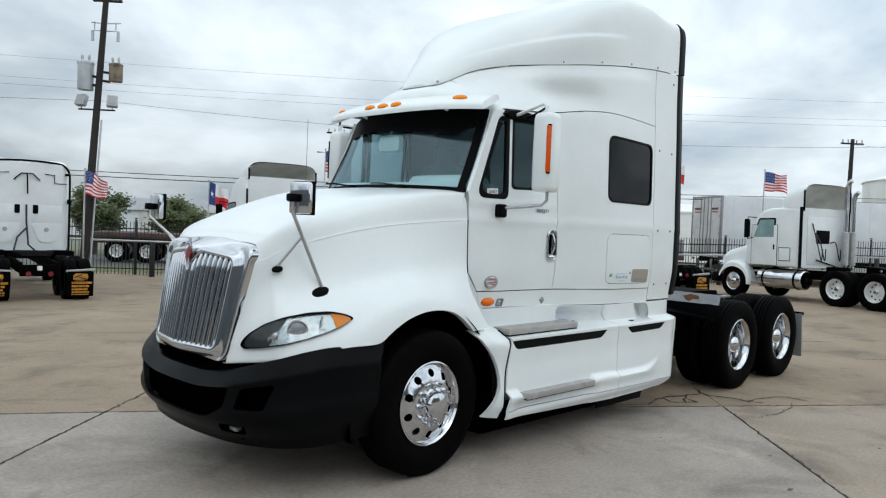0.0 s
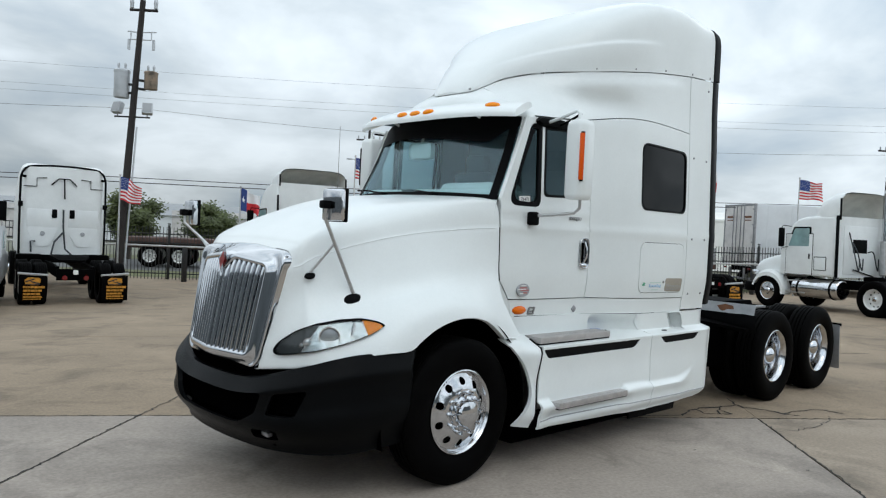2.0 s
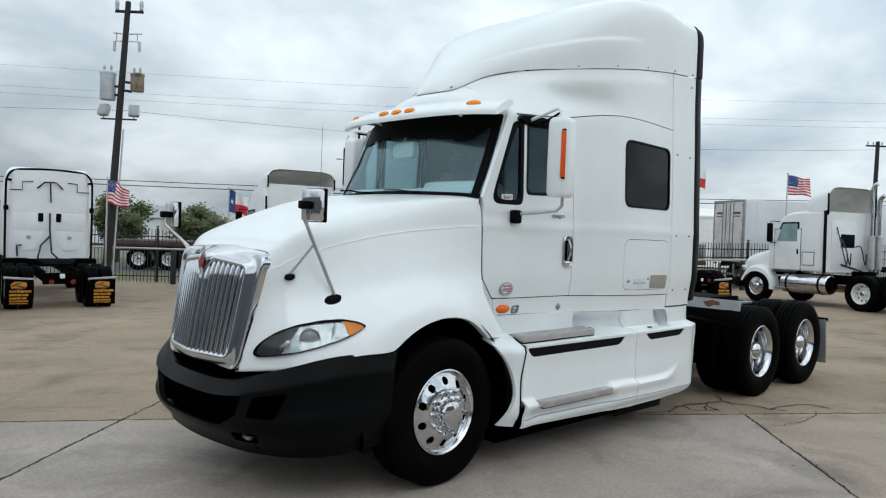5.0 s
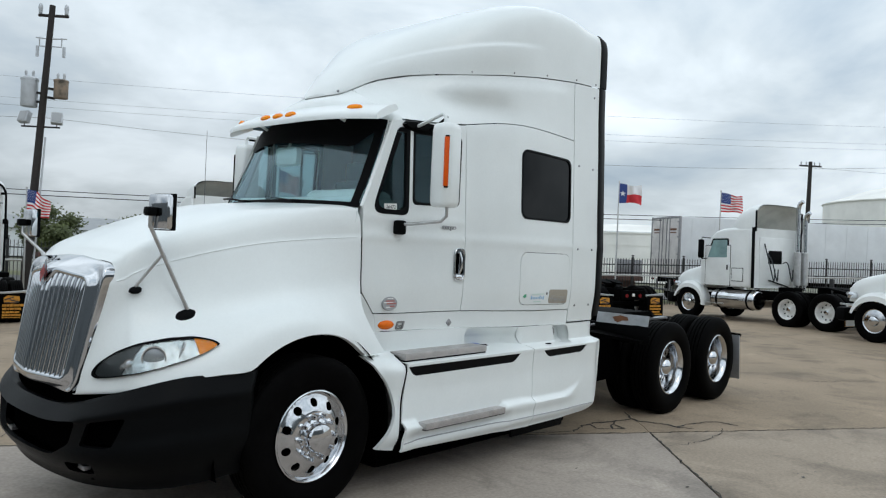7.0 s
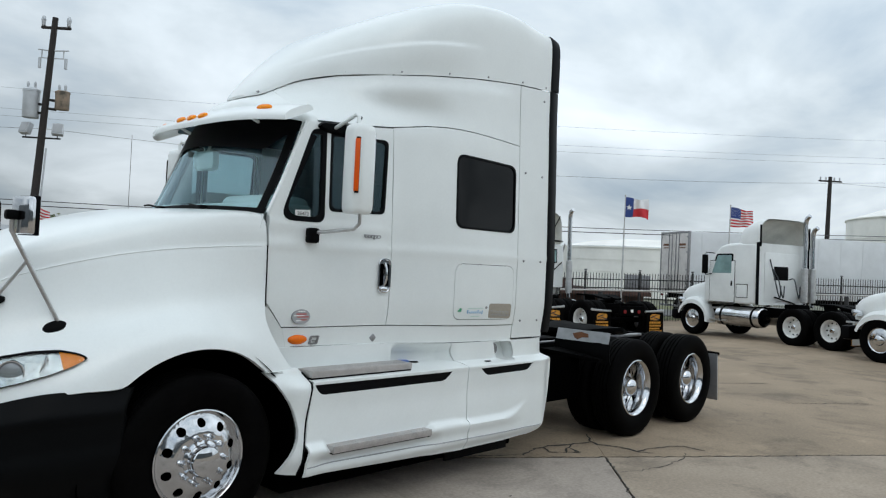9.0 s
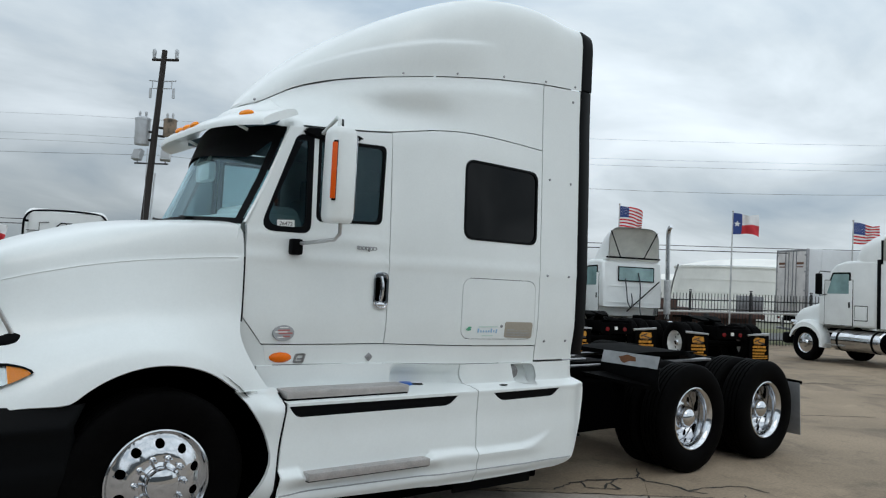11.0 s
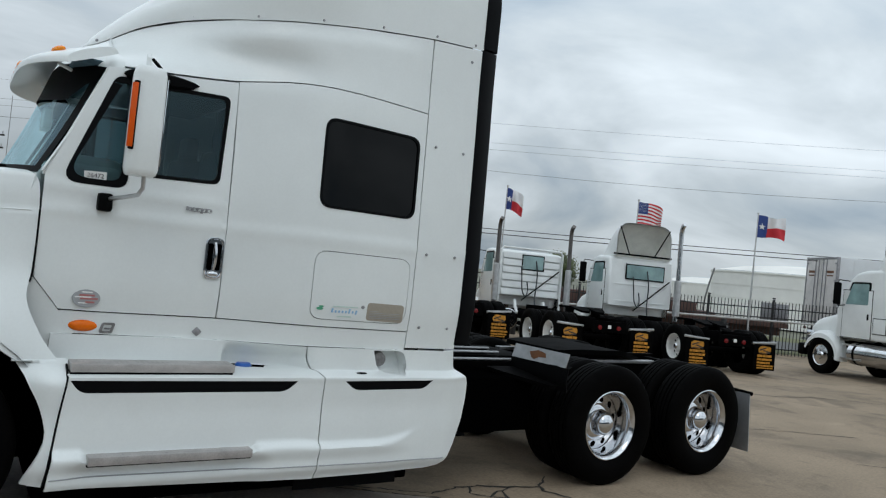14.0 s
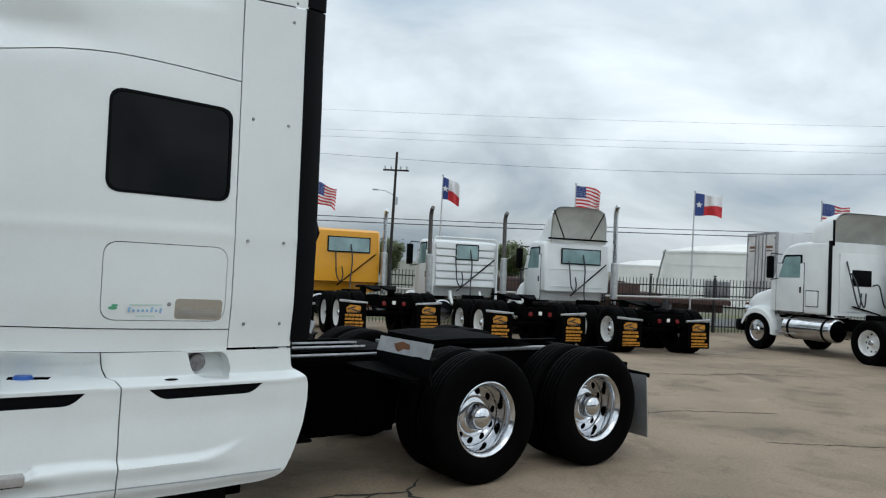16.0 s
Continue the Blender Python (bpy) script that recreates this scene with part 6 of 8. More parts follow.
        if tanks:
            bm = bmesh.new()
            x0, x1t = (1.75, 2.75) if cab == "day" else (1.0, 2.7)
            lathe(bm, [(0, x0), (0.27, x0), (0.30, x0 + 0.03), (0.30, x1t - 0.03), (0.27, x1t), (0, x1t)], 24, axis="x", at=(0, sign * 0.88, 0.70))
            tk = part("fuel_tank", bm, ALU, t, "polished cylindrical fuel tank")
            for xb in (x0 + 0.25, x1t - 0.25):
                bm = bmesh.new()
                lathe(bm, [(0.305, xb - 0.03), (0.312, xb - 0.03), (0.312, xb + 0.03), (0.305, xb + 0.03)], 24, axis="x", at=(0, sign * 0.88, 0.70))
                part("tank_strap", bm, BLACK, tk)
    if cab == "sleeper":
        for sign in (-1, 1):
            part("locker_door", boxes(((2.02, sign * 1.104, 1.50), (0.42, 0.012, 0.40), 0.02)), paint, body)
            part("locker_gap", boxes(((2.02, sign * 1.1005, 1.50), (0.45, 0.012, 0.43), 0.02)), DARK, body)
            part("black_edge", boxes(((2.60, sign * 1.09, 2.05), (0.10, 0.035, 1.9), 0.008)), RUBBER_TRIM, body)
        # hollow roof fairing
        bm = bmesh.new()
        rws = []
        for k in range(12):
            x = 1.45 + (2.66 - 1.45) * k / 11
            zt = 2.98 + lift + (0.76 - lift * 0.8) * math.sin(math.pi / 2 * min(1, (k / 11) * 1.12)) ** 0.8
            w = 0.75 + 0.33 * ease(0, 5, k)
            rws.append([(x, w * math.cos(a) ** 0.35 if math.cos(a) > 0 else 0, 2.90 + lift + (zt - 2.90 - lift) * math.sin(a) ** 0.5) for a in (math.pi / 2 * j / 9 for j in range(10))])
        loft(bm, rws, mirror=True)
        fr = part("roof_fairing", bm, paint, body, angle=60)
        bm = bmesh.new()
        loft(bm, [[(p[0] - 0.005, p[1] * 0.965, p[2] - 0.035) for p in r] for r in rws], mirror=True)
        part("fairing_inside", bm, WHITE_IN, fr, "unpainted inside of the fairing", angle=60)
        for sign in (-1, 1):
            part("black_edge", boxes(((2.665, sign * 1.06, 3.20 + lift * 0.6), (0.05, 0.04, 0.66 - lift * 0.8), 0.01)), RUBBER_TRIM, fr)
        part("rear_hatch", boxes(((2.57, -0.05, 2.08), (0.03, 0.62, 0.42), 0.02)), BLACK, body)
        part("rear_panel", boxes(((2.56, 0.0, 1.95), (0.02, 1.5, 1.5), 0.01)), paint, body)
        for k, y0 in enumerate((-0.55, -0.40, 0.30)):
            part("air_hose", tubes(0.018, resample([(2.58, y0, 2.5 - 0.3 * k), (2.72, y0 + 0.06, 1.9), (2.78, y0 + 0.15, 1.45), (2.68, y0 + 0.35, 1.35), (2.62, y0 + 0.45, 1.7)], 24)), HOSE, t)
        part("strut", tubes(0.02, [(2.60, 0.55, 1.15), (2.60, -0.35, 1.35)]), BLACK, t)
    else:
        if back == "louvre":
            for k in range(6):
                part("back_slat", boxes(((1.985, 0, 1.48 + 0.215 * k), (0.06, 1.78, 0.18), 0.012, Euler((0, radians(-10), 0)).to_matrix())), paint, body)
            window(body, (2.02, 0.05, 2.38), (0.014, 0.72, 0.46))
            part("back_rail", tubes(0.035, [(2.02, -0.98, 1.05), (2.02, -0.98, 2.70), (2.02, -0.9, 2.78), (2.02, 0.9, 2.78), (2.02, 0.98, 2.70), (2.02, 0.98, 1.05)]), paint, body)
            for sy in (-0.45, 0.45):
                part("support_leg", tubes(0.05, [(2.05, sy, 1.25), (2.12, sy, 1.05), (2.35, sy, 0.88)]), paint, t)
        else:
            for k in range(0 if back == "smooth" else 2):
                part("pressed_rib", boxes(((1.985, 0.0, 1.52 + 0.50 * k), (0.010, 1.7, 0.030), 0.004)), paint, body)
            window(body, (1.985, 0.10, 2.40 + tall * 0.5), (0.02, 1.28, 0.46))
            if back == "fairing":
                bm = bmesh.new()
                rws = []
                for k in range(9):
                    x = 0.95 + 1.05 * k / 8
                    zt = 2.90 + 0.95 * math.sin(math.pi / 2 * k / 8) ** 0.9
                    w = 0.80 + 0.10 * k / 8
                    rws.append([(x, w * (math.cos(a) ** 0.35 if math.cos(a) > 0 else 0), 2.84 + (zt - 2.84) * math.sin(a) ** 0.4) for a in (math.pi / 2 * j / 9 for j in range(10))])
                loft(bm, rws, mirror=True)
                fr = part("roof_fairing", bm, paint, body, angle=60)
                bm = bmesh.new()
                loft(bm, [[(p[0] - 0.004, p[1] * 0.955, p[2] - 0.04) for p in r] for r in rws], mirror=True)
                part("fairing_inside", bm, WHITE_IN, fr, "unpainted inside of the fairing", angle=60)
                for sy in (-1, 1):
                    part("fairing_strut", tubes(0.018, [(2.0, sy * 0.82, 3.72), (1.9, sy * 0.42, 2.92)]), BLACK, fr)
                part("fairing_base", boxes(((1.96, 0, 2.90), (0.06, 1.9, 0.05), 0.01)), BLACK, fr)
        part("air_hose", tubes(0.018, resample([(2.02, -0.30, 2.25), (2.10, -0.30, 1.9), (2.14, -0.28, 1.55), (2.12, -0.16, 1.38), (2.08, -0.08, 1.55), (2.08, -0.12, 1.8)], 26)), HOSE, t)
        part("air_hose", tubes(0.020, resample([(2.02, 0.15, 2.45), (2.10, 0.18, 2.0), (2.18, 0.12, 1.4), (2.4, 0.05, 1.05)], 20)), HOSE, t)
        part("strut", tubes(0.018, [(2.03, 0.90, 2.2), (2.05, -0.25, 1.25)]), BLACK, t)
    for y, r, z1 in stacks:
        xs = cb + 0.22
        bm = bmesh.new()
        tube(bm, [(xs, y, 1.05), (xs, y, z1 - 0.28), (xs + 0.015, y, z1 - 0.16), (xs + 0.06, y, z1 - 0.06), (xs + 0.16, y, z1)], [r, r, r, r, r * 0.95], 14)
        sk_ = part("exhaust_pipe", bm, SOOTY, t, "sooty vertical exhaust pipe with a curved tip") if back == "louvre" else part("exhaust_pipe", bm, ALU, t, "bright vertical exhaust pipe")
        bm = bmesh.new()
        lathe(bm, [(r + 0.015, 1.2), (r + 0.035, 1.22), (r + 0.035, 2.25), (r + 0.015, 2.27)], 16, axis="z", at=(xs, y, 0))
        part("heat_guard", bm, ALU_DULL, sk_)
    # chassis
    for sign in (-1, 1):
        part("frame_rail", boxes((((end - 0.6) / 2, sign * 0.40, 0.86), (end + 0.6, 0.08, 0.26), 0.008)), FRAME_BLACK, t)
        for X in (0.0, x1, x2):
            steer = X == 0.0
            far_wheel(t, X, sign * (1.0 if steer else 1.06), steer, white)
            if not steer:
                far_wheel(t, X, sign * 0.73, False, white, False)
        mud_flap(t, end - 0.12, sign)
        bm = bmesh.new()
        lathe(bm, [(0, 0.02), (0.05, 0.016), (0.055, 0.0)], 14, axis="x", at=(end + 0.03, sign * 0.24, 0.78))
        part("tail_lamp", bm, RED, t, "round red tail lamp")
    part("rear_beam", boxes(((end, 0, 0.80), (0.06, 0.86, 0.26), 0.01)), FRAME_BLACK, t)
    part("reverse_lamp", boxes(((end + 0.035, 0.0, 0.80), (0.01, 0.08, 0.08), 0.003)), PAPER, t)
    for X in (x1, x2, 0.0):
        bm = bmesh.new()
        tube(bm, [(X, -0.95, AXLE_Z), (X, 0.95, AXLE_Z)], 0.07, 12)
        part("axle", bm, FRAME_BLACK, t)
    bm = bmesh.new()
    xf = (x1 + x2) / 2
    pl = rounded([(xf - 0.6, -0.40), (xf + 0.1, -0.47), (xf + 0.6, -0.30), (xf + 0.6, -0.08), (xf + 0.15, 0.0), (xf + 0.6, 0.08), (xf + 0.6, 0.30), (xf + 0.1, 0.47), (xf - 0.6, 0.40)], 0.05)
    sheet(pl, [], lambda u, v, d: (u, v, 1.22 - 0.10 * max(0, (u - xf - 0.15) / 0.45) - d), 0.15, 0.05, bm)
    fwh = part("fifth_wheel", bm, FRAME_BLACK, t)
    for sign in (-1, 1):
        part("fifth_wheel_stand", boxes(((xf, sign * 0.36, 1.08), (0.40, 0.06, 0.22), 0.01)), FRAME_BLACK, fwh)
    part("deck", boxes(((cb + 0.7, 0, 1.0), (1.1, 0.75, 0.03), 0.005), ((cb + 0.5, 0.1, 1.08), (0.5, 0.5, 0.14), 0.03)), FRAME_BLACK, t)
    if paper:
        fl = part("paper_card", boxes(((end + 0.0, -0.92, 0.52), (0.012, 0.52, 0.62), 0.0)), PAPER, t, "white printed card on the flap")
        part("card_print", boxes(((end + 0.01, -0.92, 0.68), (0.006, 0.34, 0.18), 0.0)), ORANGE, fl)
    return t


def stand(x, y, heading, s, back_off=0.0):
    """The pose of a tractor whose point back_off behind its front axle is at x, y, its nose pointing along heading (degrees)."""
    a = radians(heading)
    ox, oy = x + math.cos(a) * back_off * s, y + math.sin(a) * back_off * s
    d = Vector((math.cos(a), math.sin(a)))
    z0, z1 = ground_z(ox, oy), ground_z(ox - d[0] * 5.3 * s, oy - d[1] * 5.3 * s)
    pitch = math.degrees(math.atan2(z1 - z0, 5.3 * s))
    return Matrix.Translation((ox, oy, z0)) @ pose(0, 0, 0, 0, 0, heading + 180) @ pose(0, 0, 0, 0, -pitch, 0) @ Matrix.Scale(s, 4)


tractor(stand(10.6, 8.75, 75.5, 1.0, 6.6), "yellow day cab tractor parked in the row", paint=YELLOW, back="smooth", stacks=((1.12, 0.06, 3.5),), tall=0.10)
tractor(stand(13.0, 6.4, 72.1, 1.0, 7.0), "white day cab tractor with slatted back and two stacks", x1=4.95, x2=6.25, end=7.0, back="louvre", tall=-0.12, stacks=((-1.14, 0.06, 3.58), (1.14, 0.06, 3.58)))
tractor(stand(15.8, 5.05, 70.8, 1.0, 6.55), "white day cab tractor with hollow roof fairing", x1=4.55, x2=5.85, end=6.55, back="fairing", stacks=((1.10, 0.07, 3.95),))
t2 = tractor(stand(20.25 + 0.95, 5.43 - 0.35, 70, 0.95), "white sleeper tractor with open roof fairing", x1=3.92, x2=5.15, end=5.80, cab="sleeper", stacks=((0.75, 0.07, 3.9), (1.10, 0.07, 3.55)), paper=True)
part("roof_beacon", boxes(((1.30, 0.3, 3.0), (0.14, 0.14, 0.22), 0.03)), RED_PAINT, t2, "red cover on the cab roof")
tractor(stand(17.75, -1.05, 70, 0.95), "white tractor parked behind the sleeper tractor", cab="sleeper")
tractor(stand(7.95, 10.07, 79, 1.0, 6.9), "white sleeper tractor parked in the row", x1=5.0, x2=6.3, end=6.9, cab="sleeper", lift=0.40)

# ---- tractor seen from behind with a tall flat sleeper back ----
def flat_back_tractor(at):
    t = thing("tractor", at, "white tall sleeper tractor seen from behind", "truck", group="tractors parked in the yard")
    prof = [(0.5, 1.05), (3.6, 1.05), (3.62, 2.0), (3.60, 3.55), (3.35, 3.66), (2.4, 3.56), (1.3, 3.0), (0.9, 2.75), (0.5, 2.1)]
    body = part("cab", extruded(prof, 1.08, 0.24, 6), WHITE_OLD, t, angle=50)
    bm = bmesh.new()
    half = [(1.075, 1.12), (1.08, 2.0), (1.075, 3.1), (1.05, 3.34), (0.97, 3.49), (0.82, 3.57), (0.45, 3.61), (0.0, 3.62)]
    edge = [(3.61 - 0.05 * ease(3.4, 3.62, z), -y, z) for y, z in half] + [(3.61 - 0.05 * ease(3.4, 3.62, z), y, z) for y, z in half[-2::-1]]
    tube(bm, resample(edge, 60), 0.030, 8)
    part("rubber_edge", bm, RUBBER_TRIM, body)
    for y in (-0.62, 0.62):
        part("raised_panel", boxes(((3.605, y * 0.82, 2.15), (0.035, 0.80, 0.52), 0.03)), WHITE_OLD, body)
        bm = bmesh.new()
        tri = [(y * 0.82 - 0.40, 1.86), (y * 0.82 + 0.40, 1.86), (y * 0.82 + 0.17, 1.36), (y * 0.82 - 0.17, 1.36)]
        sheet(rounded(tri, 0.08), [], lambda u, v, d: (3.628 - d, u, v), 0.3, 0.03, bm)
        part("pressed_panel", bm, WHITE_OLD, body)
        part("vent", boxes(((3.63, y * 0.36, 2.28), (0.02, 0.13, 0.24), 0.02)), BLACK, body)
        bm = bmesh.new()
        lathe(bm, [(0, 0.02), (0.055, 0.015), (0.06, 0.0)], 16, axis="x", at=(3.63, y * 0.82, 1.72))
        part("round_port", bm, GREY_INK, body)
        part("corner_bracket", tubes(0.012, [(3.63, y * 1.6, 3.02), (3.63, y * 1.1, 3.02), (3.63, y * 1.1, 3.25), (3.63, y * 0.7, 3.27)]), BLACK, body)
        part("side_lamp", boxes(((3.64, y * 1.72, 2.52), (0.06, 0.12, 0.14), 0.02)), BLACK, body)
        part("edge_lamp", boxes(((3.64, y * 1.60, 3.28), (0.05, 0.10, 0.07), 0.02)), BLACK, body)
    part("centre_bracket", tubes(0.018, [(3.63, -0.32, 3.08), (3.66, -0.14, 3.26), (3.66, 0.14, 3.26), (3.63, 0.32, 3.08)], [(3.66, 0.0, 3.26), (3.67, 0.02, 2.7)]), BLACK, body)
    part("air_hose", tubes(0.024, [(3.64, 0.0, 2.4), (3.72, 0.0, 1.9), (3.80, 0.05, 1.3), (3.85, 0.25, 1.1)], [(3.66, 0.0, 1.75), (3.78, -0.22, 1.5), (3.85, -0.30, 1.15)], [(3.66, -0.78, 1.2), (3.68, -0.80, 1.5), (3.68, -0.68, 1.5)]), HOSE, t)
    for y in (-1, 1):
        part("rear_shelf", boxes(((3.85, y * 0.85, 1.08), (0.5, 0.62, 0.14), 0.02)), FRAME_BLACK, t)
        part("frame_rail", boxes(((3.4, y * 0.40, 0.86), (6.6, 0.08, 0.26), 0.008)), FRAME_BLACK, t)
        for X in (0.0, 4.8, 6.1):
            far_wheel(t, X, y * (1.0 if X == 0 else 1.06), X == 0, False)
            if X:
                far_wheel(t, X, y * 0.73, False, False, False)
        mud_flap(t, 6.72, y)
        bm = bmesh.new()
        lathe(bm, [(0, 0.02), (0.06, 0.016), (0.065, 0.0)], 14, axis="x", at=(6.83, y * 0.24, 0.72))
        part("tail_lamp", bm, RED, t, "round red tail lamp")
        mh = part("mirror", boxes(((0.75, y * 1.38, 2.3), (0.10, 0.22, 0.6), 0.04)), BLACK, t)
        part("mirror_arm", tubes(0.014, [(0.85, y * 1.1, 2.6), (0.76, y * 1.36, 2.62)]), BLACK, mh)
        part("mirror_arm", tubes(0.014, [(0.80, y * 1.1, 2.0), (0.76, y * 1.36, 2.0)]), BLACK, mh)
    part("under_plate", boxes(((3.66, 0, 1.02), (0.10, 1.9, 0.22), 0.03)), FRAME_BLACK, t)
    part("hood", boxes(((-0.35, 0, 1.35), (1.7, 1.9, 1.1), 0.2)), WHITE_OLD, t)
    part("rear_beam", boxes(((6.80, 0, 0.80), (0.06, 0.86, 0.28), 0.01)), FRAME_BLACK, t)
    part("reverse_lamp", boxes(((6.835, 0.0, 0.86), (0.012, 0.11, 0.11), 0.01)), PAPER, t)
    bm = bmesh.new()
    for k in (-1, 1):
        bmv = [(4.4, k * 0.1, 1.12), (4.4, k * 0.6, 1.12), (4.42, k * 0.35, 0.95)]
        bm.faces.new([bm.verts.new(p) for p in bmv])
    pl = rounded([(4.9, -0.40), (5.5, -0.47), (6.0, -0.30), (6.0, 0.30), (5.5, 0.47), (4.9, 0.40)], 0.05)
    sheet(pl, [], lambda u, v, d: (u, v, 1.20 - 0.10 * max(0, (u - 5.6) / 0.45) - d), 0.2, 0.05, bm)
    part("fifth_wheel", bm, FRAME_BLACK, t)
    return t


flat_back_tractor(stand(2.22, 14.8, 79.5, 1.0, 6.72))


# ---- pickup beside it ----
def pickup(at):
    t = thing("pickup", at, "silver pickup truck facing the yard", "pickup")
    SILVER = material("silver_paint", (0.42, 0.43, 0.44), 0.3, 0.5, stain=0.05, coat=0.4)
    prof = [(-1.0, 0.55), (4.4, 0.55), (4.45, 1.15), (2.9, 1.2), (2.7, 1.85), (1.2, 1.88), (0.55, 1.22), (-0.85, 1.08), (-1.05, 0.9)]
    part("body", extruded(prof, 0.98, 0.08, 3), SILVER, t, angle=50)
    part("grille", boxes(((-1.05, 0, 0.86), (0.06, 1.1, 0.34), 0.03)), BLACK, t)
    part("grille_bar", boxes(((-1.085, 0, 0.86), (0.03, 1.1, 0.07), 0.01)), CHROME, t)
    part("bumper", boxes(((-1.06, 0, 0.58), (0.16, 1.9, 0.24), 0.05)), CHROME, t)
    part("windscreen", boxes(((0.87, 0, 1.55), (0.02, 1.5, 0.72), 0.005, Euler((0, radians(45), 0)).to_matrix())), FAR_GLASS, t)
    for y in (-1, 1):
        part("headlamp", boxes(((-1.02, y * 0.74, 0.90), (0.12, 0.32, 0.22), 0.04)), ALU, t)
        part("side_window", boxes(((1.9, y * 0.985, 1.55), (1.3, 0.012, 0.42), 0.005)), FAR_GLASS, t)
        for X in (0.0, 3.5):
            w = new("wheel", TYRE_ME)
            w.parent = t
            w.matrix_basis = Matrix.Translation((X, y * 0.84, 0.38)) @ (Matrix() if y < 0 else FLIP) @ Matrix.Scale(0.72, 4)
            shared("rim", FAR_STEER, w)
    return t


pickup(Matrix.Translation((-0.68, 13.7, ground_z(-0.6, 14))) @ pose(0, 0, 0, 0, 0, 75))

# ---- fence along the street, guard pipe ----
FENCE = lambda x: 28.0 - 0.68 * x
FENCE_STEP = 1 / math.hypot(1, 0.68)
IRON = material("black_iron", (0.012, 0.012, 0.013), 0.45, stain=0.2, stain_scale=4)
PIPE = material("weathered_pipe", (0.45, 0.45, 0.44), 0.5, 0.4, stain=0.25, stain_scale=3)
fence = thing("iron_fence", Matrix(), "black wrought iron picket fence along the street", "fence")
picket_me = keep_mesh(boxes(((0, 0, 0.98), (0.02, 0.02, 1.96))), IRON)
bm = bmesh.new()
x = -8.0
while x < 46:
    y = FENCE(x)
    z = ground_z(x, y)
    if 5.0 < x < 35.5:
        shared("picket", picket_me, fence, Matrix.Translation((x, y, z)))
    else:
        box(bm, (x, y, z + 0.98), (0.02, 0.02, 1.96))
    x += 0.125 * FENCE_STEP
tagged(part("picket_rest", bm, IRON, fence), kind="stuff")
for h in (0.22, 1.35, 1.70):
    part("rail", tubes(0.022, *[[(x, FENCE(x), ground_z(x, FENCE(x)) + h) for x in (-8.0, 0, 10, 20, 30, 46)]], n=6), IRON, fence)
post_bm = boxes(((0, 0, 1.02), (0.07, 0.07, 2.04), 0.008), ((0, 0, 2.08), (0.09, 0.09, 0.05), 0.01))
post_me = keep_mesh(post_bm, IRON)
x = -8.0
while x < 46:
    shared("fence_post", post_me, fence, Matrix.Translation((x, FENCE(x), ground_z(x, FENCE(x)))))
    x += 2.4 * FENCE_STEP
guard = thing("guard_rail", Matrix(), "weathered steel pipe rail on stout posts", "rail")
off = (-0.9 * 0.562, -0.9 * 0.827)
for x0, x1_ in ((-8, 14), (16, 46)):
    part("pipe", tubes(0.036, [(x + off[0], FENCE(x) + off[1], ground_z(x, FENCE(x)) + 1.28) for x in np.linspace(x0, x1_, 6)], n=8), PIPE, guard)
pst = keep_mesh(boxes(((0, 0, 0.62), (0.16, 0.16, 1.24), 0.02)), IRON)
for x in np.arange(-7, 46, 3.1):
    shared("post", pst, guard, Matrix.Translation((x + off[0], FENCE(x) + off[1], ground_z(x, FENCE(x)) - 0.01)))

# ---- flags ----
FLAG_RED = material("flag_red", (0.55, 0.03, 0.04), 0.8, stain=0.1)
FLAG_WHITE = material("flag_white", (0.78, 0.78, 0.78), 0.8, stain=0.08)
FLAG_BLUE = material("flag_blue", (0.03, 0.06, 0.22), 0.8, stain=0.1)


